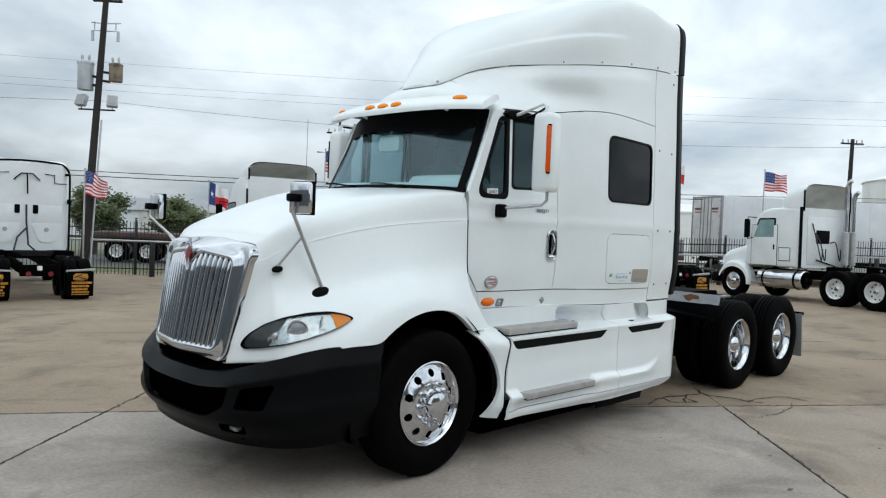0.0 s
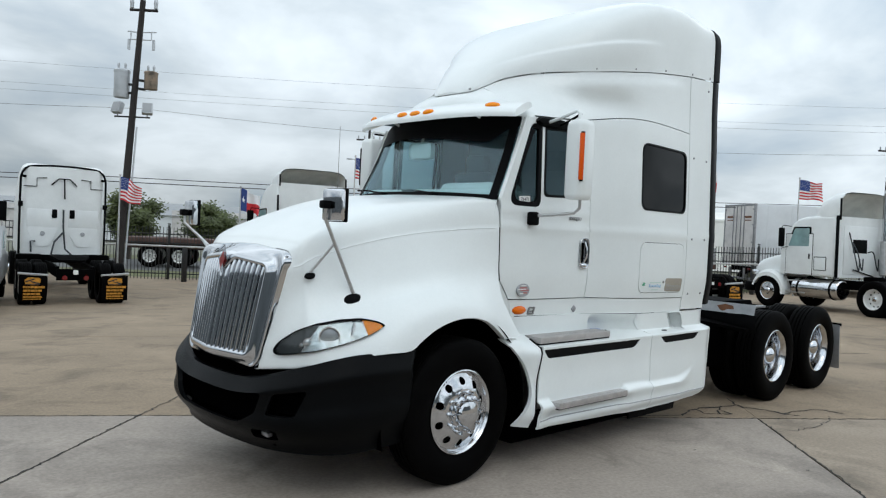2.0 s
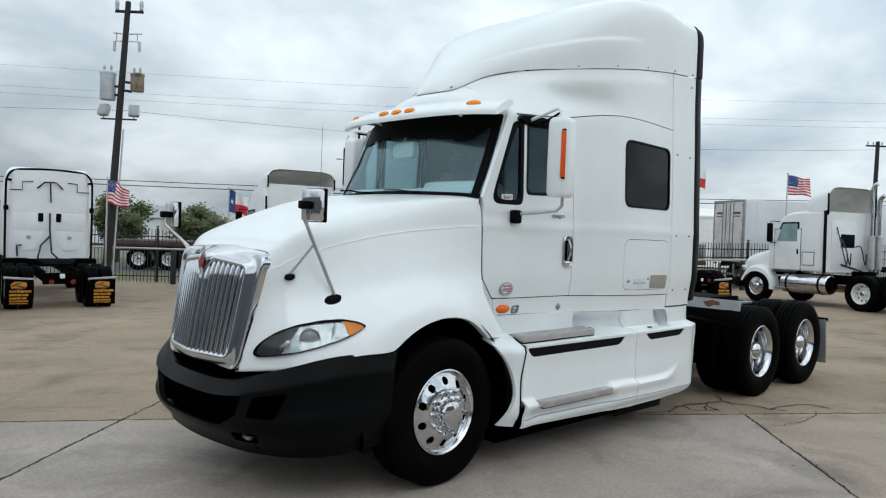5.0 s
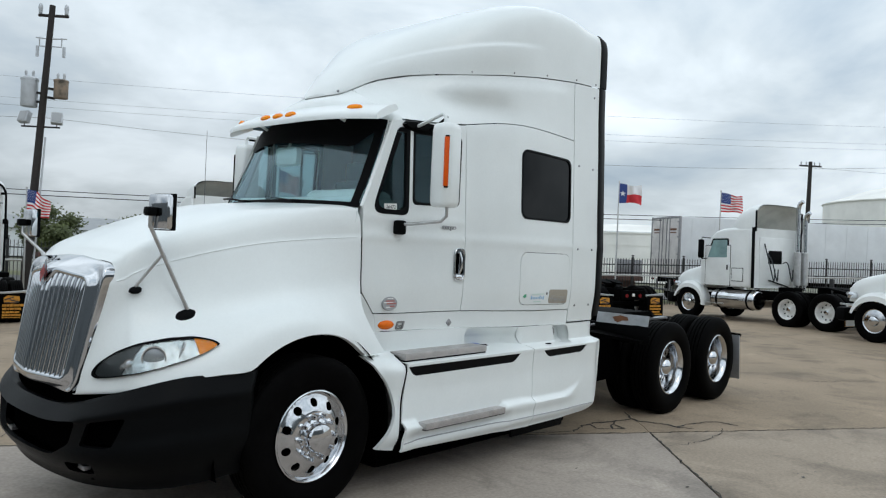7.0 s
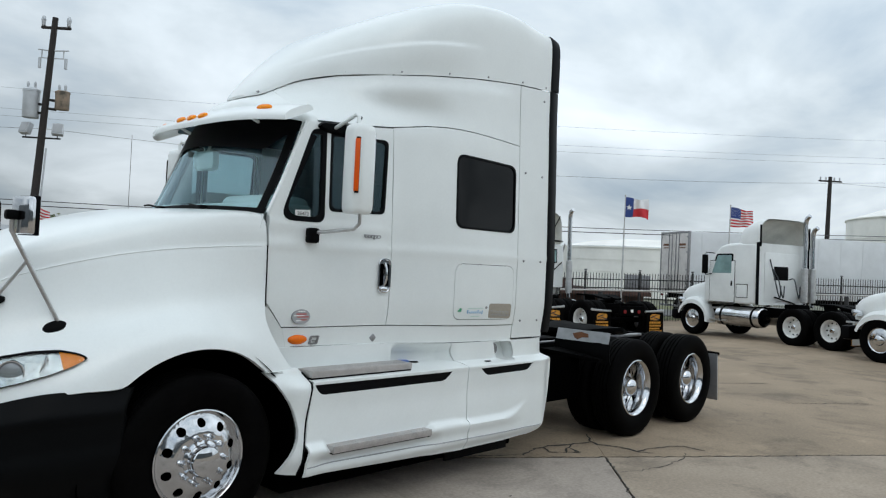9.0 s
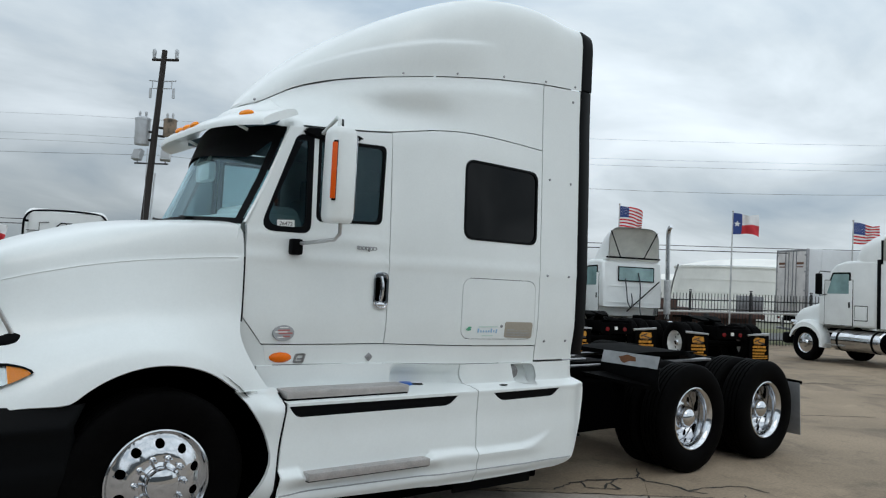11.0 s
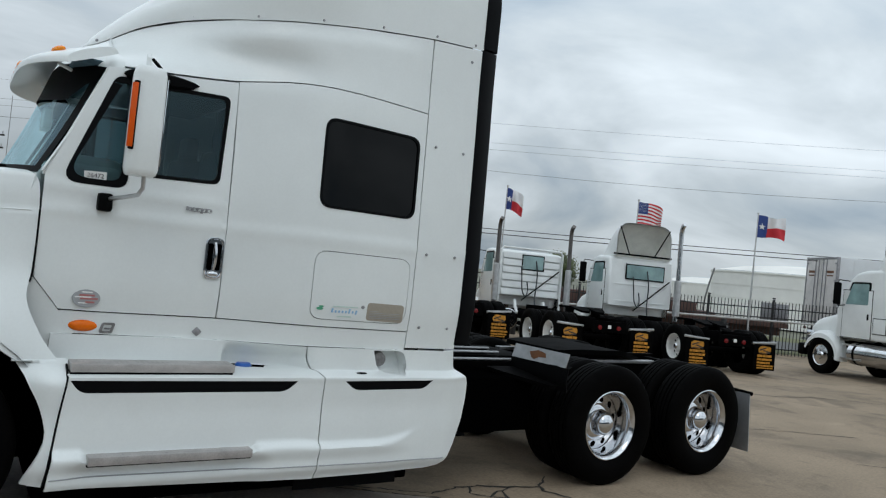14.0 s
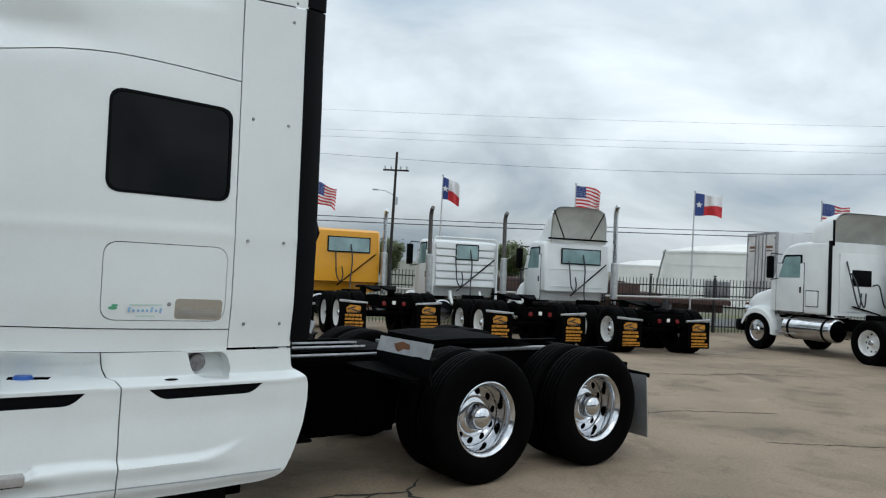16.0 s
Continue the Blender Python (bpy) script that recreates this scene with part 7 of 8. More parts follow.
def flag(x, y, top, kind, blow=1.0, droop=0.12, heading=-36, seed=0):
    z0 = ground_z(x, y)
    t = thing("flag_pole", Matrix.Translation((x, y, z0)), "striped red white and blue flag on a pole" if kind == "stripes" else "red white and blue flag with one star on a pole", "flag", group="flags along the fence")
    h = top - z0
    bm = bmesh.new()
    tube(bm, [(0, 0, 0), (0, 0, h * 0.6), (0, 0, h)], [0.035, 0.03, 0.02], 10)
    bmesh.ops.create_uvsphere(bm, u_segments=10, v_segments=6, radius=0.04, matrix=Matrix.Translation((0, 0, h)))
    part("pole", bm, ALU_DULL, t)
    w, hh = 1.12 * blow, 0.80
    nx, nz = 26, 13
    a = radians(heading)
    rng = random.Random(seed)
    ph = rng.uniform(0, 6)

    def cloth(u, v):
        wave = (0.12 + 0.22 * (1 - blow)) * u ** 0.7 * math.sin(7.5 * u + ph + 1.8 * v) + 0.06 * u * math.sin(15 * u - 3 * v + ph)
        zz = h - 0.06 - hh * v * (1 - 0.12 * u) - droop * u**1.4 + 0.07 * u * math.sin(6 * u + ph + 2.5 * v)
        d = u * w
        return (math.cos(a) * d - math.sin(a) * wave, math.sin(a) * d + math.cos(a) * wave, zz)
    bm = bmesh.new()
    grid = [[bm.verts.new(cloth(i / nx, j / nz)) for j in range(nz + 1)] for i in range(nx + 1)]
    for i in range(nx):
        for j in range(nz):
            f = bm.faces.new((grid[i][j], grid[i + 1][j], grid[i + 1][j + 1], grid[i][j + 1]))
            if kind == "stripes":
                f.material_index = 2 if i < nx * 0.4 and j < 7 else (0 if j % 2 == 0 else 1)
            else:
                f.material_index = 2 if i < nx * 0.33 else (1 if j < nz / 2 else 0)
    fl = part("cloth", bm, [FLAG_RED, FLAG_WHITE, FLAG_BLUE], t)
    bm = bmesh.new()
    if kind == "stripes":
        spots = [(0.04 + 0.075 * i + (0.035 if j % 2 else 0), 0.05 + 0.075 * j, 0.016) for i in range(5) for j in range(6)]
    else:
        spots = [(0.165, 0.5, 0.13)]
    for u, v, r in spots:
        c = Vector(cloth(u, v))
        ax = (Vector(cloth(u + 0.02, v)) - c).normalized()
        nrm = ax.cross(Vector((0, 0, 1))).normalized()
        for side in (1, -1):
            vs = []
            for k_ in range(10):
                rr = r if k_ % 2 == 0 else r * 0.4
                an = math.pi / 2 + math.pi * k_ / 5
                vs.append(bm.verts.new(c + nrm * 0.012 * side + ax * rr * math.cos(an) + Vector((0, 0, 1)) * rr * math.sin(an)))
            bm.faces.new(vs)
    tagged(part("stars" if kind == "stripes" else "star", bm, FLAG_WHITE, fl), kind="stuff" if kind == "stripes" else "")
    return t


flag(1.35, 23.9, 3.2, "star", 0.6, 0.4, seed=1)
flag(5.65, 21.6, 3.2, "stripes", 0.6, 0.30, seed=2)
flag(9.35, 20.0, 3.05, "star", 0.62, 0.30, seed=3)
flag(13.3, 18.5, 4.5, "stripes", 0.65, 0.3, seed=4)
flag(17.0, 15.9, 4.90, "star", 0.55, 0.3, seed=5)
flag(20.9, 13.1, 4.85, "stripes", 0.8, 0.15, seed=6)
flag(24.0, 10.3, 4.75, "star", 0.85, 0.1, seed=7)
flag(27.4, 7.5, 4.6, "stripes", 0.9, 0.15, seed=8)

# ---- utility poles and wires ----
TIMBER = material("weathered_timber", (0.026, 0.021, 0.019), 0.85, grain=0.25, grain_scale=14, stain=0.3, stain_scale=2, bump=0.3)
GALV = material("galvanised_grey", (0.50, 0.52, 0.54), 0.45, 0.3, stain=0.15, stain_scale=4)
RUSTY = material("rust_streaked_grey", (0.46, 0.40, 0.31), 0.6, 0.1, stain=0.8, stain_scale=5, tint=(0.10, 0.035, 0.010))
WIRE = material("dark_cable", (0.06, 0.06, 0.065), 0.6)


def insulator(bm, p, s=1.0):
    lathe(bm, [(0.02 * s, 0), (0.05 * s, 0.03 * s), (0.05 * s, 0.12 * s), (0.06 * s, 0.16 * s), (0.05 * s, 0.24 * s), (0.02 * s, 0.28 * s)], 10, axis="z", at=p)


def main_pole():
    z0 = ground_z(5.8, 22.0)
    t = thing("utility_pole", Matrix.Translation((5.8, 22.0, z0)), "leaning timber utility pole with transformers and floodlights", "utility pole")
    H = 9.9
    lean = Vector((0.52, -0.1, H))
    at = lambda f: lean * f
    bm = bmesh.new()
    tube(bm, [at(0), at(0.5), at(1.0)], [0.155, 0.122, 0.095], 14)
    part("pole", bm, TIMBER, t)
    side = Vector((0.735, -0.678, 0))   # across the view of the street
    arm = at(0.965)
    ca = part("cross_arm", tubes(0.05, [arm - side * 0.42, arm + side * 0.55]), TIMBER, t)
    bm = bmesh.new()
    insulator(bm, tuple(arm - side * 0.36 + Vector((0, 0, 0.04))), 1.3)
    part("insulator", bm, GALV, ca)
    bm = bmesh.new()
    insulator(bm, tuple(arm + side * 0.48 + Vector((0, 0, 0.04))), 1.3)
    part("insulator", bm, GALV, ca)
    for k, s_ in ((0.86, -0.30), (0.86, 0.42)):
        p = at(k)
        br = part("cutout_bracket", tubes(0.022, [p, p + side * s_, p + side * s_ + Vector((0, 0, 0.30))], [p + Vector((0, 0, 0.25)), p + side * s_ * 1.4 + Vector((0, 0, 0.28))]), GALV, t)
        bm = bmesh.new()
        tube(bm, [p + side * s_ * 1.2 + Vector((0, 0, -0.35)), p + side * s_ * 1.2 + Vector((0, 0, 0.0))], 0.05, 10)
        part("cutout", bm, GALV, br)
    for f, s_, r, hh, m in ((0.70, -0.47, 0.26, 0.95, GALV), (0.715, 0.54, 0.225, 0.60, RUSTY)):
        p = at(f) + side * s_
        bm = bmesh.new()
        lathe(bm, [(0, -hh * 0.5), (r * 0.96, -hh * 0.5), (r, -hh * 0.47), (r, hh * 0.42), (r * 1.07, hh * 0.42), (r * 1.07, hh * 0.49), (r * 0.8, hh * 0.55), (0, hh * 0.58)], 24, axis="z", at=tuple(p))
        tr = part("transformer", bm, m, t, "grey drum transformer" if m is GALV else "rust streaked drum transformer")
        for dx_ in (-0.5, 0.4):
            bm = bmesh.new()
            insulator(bm, tuple(p + side * r * dx_ + Vector((0, 0, hh * 0.55))), 0.8)
            part("bushing", bm, GALV, tr)
        for fh in (f, f - 0.03):
            part("hanger", boxes((tuple(at(fh) + side * s_ * 0.45), (0.25, 0.08, 0.08), 0.01)), IRON, tr)
    p = at(0.585)
    bar = part("lamp_bar", tubes(0.03, [p - side * 0.62, p + side * 0.62]), IRON, t)
    for s_ in (-0.52, 0.52):
        c = p + side * s_ + Vector((0, 0, 0.30))
        rot = Euler((radians(-20), 0, radians(-43 + s_ * 35))).to_matrix()
        lm = part("floodlight", boxes((tuple(c), (0.36, 0.22, 0.40), 0.04, rot)), GALV, bar, "grey box floodlight")
        part("lens", boxes((tuple(c + rot @ Vector((0, -0.115, 0))), (0.29, 0.012, 0.32), 0.01, rot)), GREY_INK, lm)
        part("yoke", tubes(0.015, [tuple(p + side * s_), tuple(c)]), IRON, lm)
    part("conduit", tubes(0.03, [at(0.0) + Vector((0.16, -0.15, 0)), at(0.55) + Vector((0.14, -0.13, 0))]), GALV, t)
    return t


main_pole()


def street_pole(x, y, h, label, arms=1, lean=0.0, r=0.14, lamp=False, drop=0.35):
    z0 = ground_z(x, y)
    t = thing("utility_pole", Matrix.Translation((x, y, z0)), label, "utility pole")
    bm = bmesh.new()
    tube(bm, [(0, 0, 0), (lean * 0.5, 0, h * 0.5), (lean, 0, h)], [r, r * 0.9, r * 0.7], 10)
    part("pole", bm, TIMBER, t)
    for k in range(arms):
        z = h - drop - 1.0 * k
        ca = part("cross_arm", boxes(((lean * z / h, 0, z), (1.9, 0.10, 0.12), 0.01, Euler((0, 0, radians(-40))).to_matrix())), TIMBER, t)
        for d in (-0.8, -0.35, 0.35, 0.8):
            bm = bmesh.new()
            insulator(bm, (lean * z / h + d * 0.766, -d * 0.643, z + 0.06), 1.0)
            part("insulator", bm, GALV, ca)
    if lamp:
        part("lamp_arm", tubes(0.03, [(0, 0, h * 0.69), (-0.5, 0.3, h * 0.715), (-0.9, 0.6, h * 0.72)]), GALV, t)
        part("lamp_head", boxes(((-1.1, 0.72, h * 0.72), (0.42, 0.22, 0.10), 0.03)), GALV, t)
        bm = bmesh.new()
        lathe(bm, [(0, 0), (0.16, 0), (0.16, 0.55), (0, 0.55)], 14, axis="z", at=(0.25, 0, h * 0.62))
        part("transformer", bm, GALV, t)
    return t


street_pole(30.5, 40.6, 10.2, "far timber utility pole with street lamp arm", 1, 0.15, 0.12, True, 1.35)
street_pole(60.6, 14.2, 10.3, "far leaning timber utility pole", 1, 0.4, 0.2)
street_pole(2.3, 63.0, 9.2, "distant timber utility pole", 2, 0.0, 0.18)


def wire(a, b, sag, r, name="overhead_wire"):
    a, b = Vector(a), Vector(b)
    pts = [a.lerp(b, k / 16) - Vector((0, 0, 4 * sag * (k / 16) * (1 - k / 16))) for k in range(17)]
    ob = mesh_object(name, tubes(r * 0.62, pts, n=5), WIRE)
    tagged(ob, "thin dark overhead cable between poles", "cable", group="overhead cables")


for off_, z, r in ((3.0, 3.15, 0.030), (3.3, 3.35, 0.026), (14.0, 7.9, 0.009), (14.3, 8.3, 0.008), (16.0, 9.6, 0.008)):
    wire((-60, FENCE(-60) + off_, z + 0.5), (6.5, FENCE(6.5) + off_, z), 0.5, r)
    wire((6.5, FENCE(6.5) + off_, z), (60, FENCE(60) + off_, z + 1.9), 0.5, r)
wire((6.35, 21.9, 5.6), (-40, 52, 6.6), 0.8, 0.010)
wire((6.35, 21.9, 5.6), (45, -6, 7.6), 1.2, 0.009)
wire((60.8, 14.2, 9.4), (90, -20, 9.0), 0.5, 0.014)

# ---- trailers, tanks and buildings beyond the fence ----
TRAILER_WHITE = material("trailer_white", (0.70, 0.73, 0.75), 0.4, grain=0.03, stain=0.12, stain_scale=0.8)
TRAILER_DOOR = material("weathered_trailer_door", (0.64, 0.61, 0.59), 0.5, grain=0.08, stain=0.25, stain_scale=1.5)
TANK_WHITE = material("tank_paint", (0.86, 0.845, 0.80), 0.6, grain=0.03, stain=0.14, stain_scale=0.25)
RUST_DECK = material("rusty_deck", (0.10, 0.055, 0.045), 0.8, grain=0.2, stain=0.4, stain_scale=1.2)
WALL_WHITE = material("pale_metal_wall", (0.70, 0.72, 0.73), 0.6, stain=0.1, stain_scale=0.3)
ROOF_GREY = material("grey_roof", (0.30, 0.31, 0.32), 0.7, stain=0.15)


def box_trailer(x, y, heading, length, s, label):
    """x, y: the middle of its rear; heading: where its nose points."""
    a = radians(heading)
    t = thing("box_trailer", Matrix.Translation((x, y, ground_z(x, y))) @ pose(0, 0, 0, 0, 0, heading) @ Matrix.Scale(s, 4), label, "trailer", group="box trailers beyond the fence")
    L = length
    part("box", boxes(((L / 2, 0, 2.62), (L, 2.56, 2.86), 0.03)), TRAILER_WHITE, t)
    n = int(L / 1.2)
    rib = keep_mesh(boxes(((0, 0, 2.62), (0.05, 0.012, 2.70))), TRAILER_WHITE)
    for k in range(n):
        for sgn in (-1, 1):
            shared("side_rib", rib, t, Matrix.Translation((0.6 + k * 1.2, sgn * 1.284, 0)))
    for sgn in (-1, 1):
        d = part("rear_door", boxes(((-0.02, sgn * 0.60, 2.62), (0.05, 1.16, 2.68), 0.01)), TRAILER_DOOR, t, "weathered grey trailer door")
        for yy in (0.18, 0.45):
            part("lock_rod", tubes(0.022, [(-0.06, sgn * yy, 1.25), (-0.06, sgn * yy, 3.98)], n=6), STEEL, d)
        for z in (1.5, 2.3, 3.1, 3.8):
            part("hinge", boxes(((-0.05, sgn * 1.18, z), (0.05, 0.12, 0.07), 0.01)), STEEL, d)
        part("worn_print", boxes(((-0.048, sgn * 0.75, 3.45), (0.006, 0.55, 0.10)), ((-0.048, sgn * 0.75, 3.30), (0.006, 0.5, 0.05))), ORANGE_WORN, d)
        part("corner_post", boxes(((0.0, sgn * 1.24, 2.62), (0.10, 0.10, 2.88), 0.01)), STEEL, t)
        part("tail_lamp", boxes(((-0.03, sgn * 1.0, 1.08), (0.04, 0.22, 0.09), 0.01)), RED, t)
        for X in (1.2, 2.5):
            far_wheel(t, X, sgn * 1.05, False, True)
        part("landing_leg", boxes(((L - 2.4, sgn * 0.8, 0.65), (0.12, 0.12, 1.3), 0.01)), STEEL, t)
        part("under_rail", boxes(((L / 2, sgn * 0.5, 1.08), (L, 0.10, 0.24), 0.01)), FRAME_BLACK, t)
    part("header", boxes(((-0.01, 0, 4.0), (0.08, 2.5, 0.09), 0.01)), STEEL, t)
    part("rear_guard", boxes(((-0.02, 0, 0.62), (0.10, 2.2, 0.10), 0.01), ((-0.02, -0.6, 0.85), (0.08, 0.08, 0.5), 0.01), ((-0.02, 0.6, 0.85), (0.08, 0.08, 0.5), 0.01)), STEEL, t)
    return t


box_trailer(29.2, 10.75, -34, 15.5, 0.97, "long white box trailer with weathered rear doors beyond the fence")


def flatbed(x, y, heading, L, label, load=True):
    t = thing("flatbed_trailer", Matrix.Translation((x, y, ground_z(x, y))) @ pose(0, 0, 0, 0, 0, heading), label, "trailer", group="flatbeds beyond the fence")
    part("deck", boxes(((L / 2, 0, 1.30), (L, 2.5, 0.14), 0.02)), RUST_DECK, t)
    for sgn in (-1, 1):
        part("beam", boxes(((L / 2, sgn * 0.5, 1.05), (L, 0.14, 0.40), 0.02)), RUST_DECK, t)
        part("side_rail", boxes(((L / 2, sgn * 1.26, 1.27), (L, 0.05, 0.18), 0.01)), RUST_DECK, t)
        for X in (1.2, 2.5):
            far_wheel(t, X, sgn * 1.05, False, True)
        part("landing_leg", boxes(((L - 2.2, sgn * 0.8, 0.6), (0.12, 0.12, 1.2), 0.01)), STEEL, t)
    if load:
        part("stake_load", boxes(((L * 0.45, 0, 1.62), (L * 0.5, 1.8, 0.45), 0.05)), RUST_DECK, t)
    part("headboard", boxes(((L - 0.06, 0, 1.7), (0.08, 2.4, 0.8), 0.02)), STEEL, t)
    return t


flatbed(18.5, 18.3, -34, 11.5, "rusty brown flatbed trailer parked beyond the fence")
flatbed(9.5, 31.0, -34, 12.0, "dark flatbed trailer parked beyond the fence", False)
flatbed(30.5, 17.0, 146, 8.0, "loaded dark flatbed trailer beyond the fence")


def tank(x, y, r, h, label, stair=None, dome=0.07):
    z0 = ground_z(x, y)
    t = thing("storage_tank", Matrix.Translation((x, y, z0)), label, "tank", group="storage tanks beyond the street")
    bm = bmesh.new()
    lathe(bm, [(r, 0), (r, h), (r * 1.01, h), (r * 1.01, h + 0.12), (r * 0.7, h + 0.35 + r * dome * 0.6), (r * 0.35, h + 0.45 + r * dome * 0.93), (0, h + 0.5 + r * dome)], 72, axis="z")
    part("shell", bm, TANK_WHITE, t)
    for k in range(1, 4):
        bm = bmesh.new()
        lathe(bm, [(r * 1.001, h * k / 4), (r * 1.004, h * k / 4), (r * 1.004, h * k / 4 + 0.05), (r * 1.001, h * k / 4 + 0.05)], 72, axis="z")
        part("weld_band", bm, TANK_WHITE, t)
    pts = [(r * 1.0 * math.cos(a), r * 1.0 * math.sin(a), h + 0.14) for a in (2 * math.pi * k / 48 for k in range(49))]
    part("top_rail", tubes(0.035, pts, n=5), GALV, t)
    if stair:
        a0, a1 = stair
        lo = [((r + 0.4) * math.cos(radians(a0 + (a1 - a0) * k / 14)), (r + 0.4) * math.sin(radians(a0 + (a1 - a0) * k / 14)), h * k / 14) for k in range(15)]
        bm = bmesh.new()
        loft(bm, [[(p[0], p[1], p[2] + 0.1), (p[0], p[1], p[2] + 0.24)] for p in lo])
        bmesh.ops.solidify(bm, geom=bm.faces[:], thickness=0.12)
        part("stair", bm, STEEL, t, "steel stair up the tank's side")
    return t


tank(61.2, 29.9, 8.0, 4.1, "pale storage tank with an outside stair", (130, 150))
tank(69.0, 46.0, 5.0, 2.9, "low pale storage tank")
tank(112.0, 10.0, 17.0, 9.8, "tall pale storage tank with a domed roof", dome=0.16)


def shed(x, y, heading, L, W, h, label):
    t = thing("shed", Matrix.Translation((x, y, ground_z(x, y))) @ pose(0, 0, 0, 0, 0, heading), label, "building", group="sheds beyond the street")
    bm = boxes(((0, 0, h / 2), (L, W, h)))
    part("wall", bm, WALL_WHITE, t)
    bm = extruded([(-W / 2 - 0.3, h), (W / 2 + 0.3, h), (0, h + W * 0.10)], L / 2 + 0.3, 0)
    bmesh.ops.rotate(bm, verts=bm.verts[:], cent=(0, 0, 0), matrix=Matrix.Rotation(radians(90), 3, "Z"))
    part("roof", bm, ROOF_GREY, t)
    n = int(L / 5)
    for k in range(n):
        for sgn in (-1, 1):
            part("roller_door", boxes(((-L / 2 + 2.5 + 5 * k, sgn * (W / 2 + 0.02), 1.5), (2.6, 0.06, 3.0), 0.02)), TRAILER_DOOR, t)
    return t


shed(26, 70, -34, 36, 12, 2.5, "long pale metal shed across the street")
shed(-22, 80, -34, 40, 12, 2.8, "long pale metal shed across the street")
shed(110, -20, 60, 40, 14, 3.2, "long pale metal shed across the street")

# unseen walls added behind the walk, for dark reflections in chrome and windows
WALL_FACE = material("dark_reflected_wall", (0.13, 0.145, 0.155), 0.8, grain=0.15, grain_scale=20, stain=0.3, stain_scale=0.8, bump=0.2)
wall_ = mesh_object("wall_west", boxes(((-19, -4, 2.3), (0.3, 46, 5.6), 0.02)), WALL_FACE, None)
tagged(wall_, "added unseen grey wall that gives chrome and windows dark reflections", "wall", kind="structure")
wall_ = mesh_object("wall_south", boxes(((2.6, -27.2, 2.3), (43.2, 0.3, 5.6), 0.02)), WALL_FACE, None)
tagged(wall_, "added unseen grey wall that gives chrome and windows dark reflections", "wall", kind="structure")

# ---- trees ----
LEAF = material("leaf", (0.06, 0.085, 0.022), 0.6, stain=0.4, stain_scale=1.2, tint=(0.115, 0.135, 0.04), grain=0.2, grain_scale=9)
BARK = material("bark", (0.06, 0.05, 0.04), 0.9, grain=0.3, grain_scale=12, bump=0.4)


def tree(x, y, h, spread, seed, leaves=2600):
    rng = random.Random(seed)
    z0 = ground_z(x, y) - 0.02
    t = thing("tree", Matrix.Translation((x, y, z0)), "bushy dark green broadleaf tree beyond the fence", "tree", group="trees beyond the fence")
    bm = bmesh.new()
    tips = []
    th = h * 0.32
    tube(bm, [(0, 0, 0), (0.05, 0.02, th * 0.6), (0.0, 0.08, th)], [0.16, 0.12, 0.10], 8)
    for k in range(9):
        a = 2 * math.pi * k / 9 + rng.uniform(-0.3, 0.3)
        rr = spread * rng.uniform(0.45, 0.95)
        top = (rr * math.cos(a), rr * math.sin(a), h * rng.uniform(0.45, 0.88))
        mid_ = (top[0] * 0.4, top[1] * 0.4, th + (top[2] - th) * 0.55)
        tube(bm, [(0, 0.05, th * 0.9), mid_, top], [0.06, 0.04, 0.015], 5)
        tips += [Vector(top), Vector(mid_)]
    tips.append(Vector((0, 0, h * 0.9)))
    part("trunk", bm, BARK, t)
    verts, faces = [], []
    for k in range(leaves):
        c = rng.choice(tips)
        g = Vector((rng.gauss(0, 1), rng.gauss(0, 1), rng.gauss(0, 0.75)))
        p = c + g * spread * 0.21
        p.z = max(p.z, h * 0.2 + rng.uniform(0, 0.3))
        s_ = rng.uniform(0.05, 0.10)
        u = Vector((rng.gauss(0, 1), rng.gauss(0, 1), rng.gauss(0, 0.6))).normalized()
        v = u.orthogonal().normalized()
        b = len(verts)
        verts += [p - u * s_ * 1.3, p + v * s_ * 0.7, p + u * s_ * 1.3, p - v * s_ * 0.7]
        faces.append((b, b + 1, b + 2, b + 3))
    me = bpy.data.meshes.new("crown")
    me.from_pydata([tuple(v) for v in verts], [], faces)
    me.materials.append(LEAF)
    cr = new("crown", me)
    cr.parent = t
    tagged(cr, kind="stuff")
    return t


tree(11.2, 35.7, 3.6, 1.3, 1, 16000)
tree(17.0, 38.6, 3.2, 1.35, 2, 16000)
tree(40.5, 38.5, 4.2, 1.4, 3, 11000)
tree(32.0, 43.5, 3.9, 1.4, 4, 11000)

# ---- ground ----
GX, GY = Vector((0.829, -0.559)), Vector((0.74, 0.673))    # along and across the slab rows
ORIGIN = Vector((4.08, -1.50))
SLAB, DEEP = 6.25, 6.1


def slab_pose(i, j, u, v, lift):
    p = ORIGIN + GX * (SLAB * (i + u)) + GY * (DEEP * (j + v))
    return (p[0], p[1], ground_z(p[0], p[1]) + lift)


bm = bmesh.new()
N = 70
rws = []
for i in range(N + 1):
    rw = []
    for j in range(N + 1):
        u, v = (i / N - 0.35), (j / N - 0.25)
        x, y = math.copysign(abs(u) ** 2.2 * 3600, u), math.copysign(abs(v) ** 2.2 * 3600, v)
        rw.append((x, y, ground_z(x, y) - 0.12))
    rws.append(rw)
loft(bm, rws)
tagged(mesh_object("ground", bm, EARTH), "flat dry ground reaching to the horizon", "ground", kind="structure")

STREET = material("street_asphalt", (0.10, 0.10, 0.10), 0.85, grain=0.12, grain_scale=20, stain=0.2, stain_scale=0.4)
GRASS = material("dry_grass", (0.13, 0.135, 0.055), 0.9, grain=0.3, grain_scale=6, stain=0.3, stain_scale=0.5)


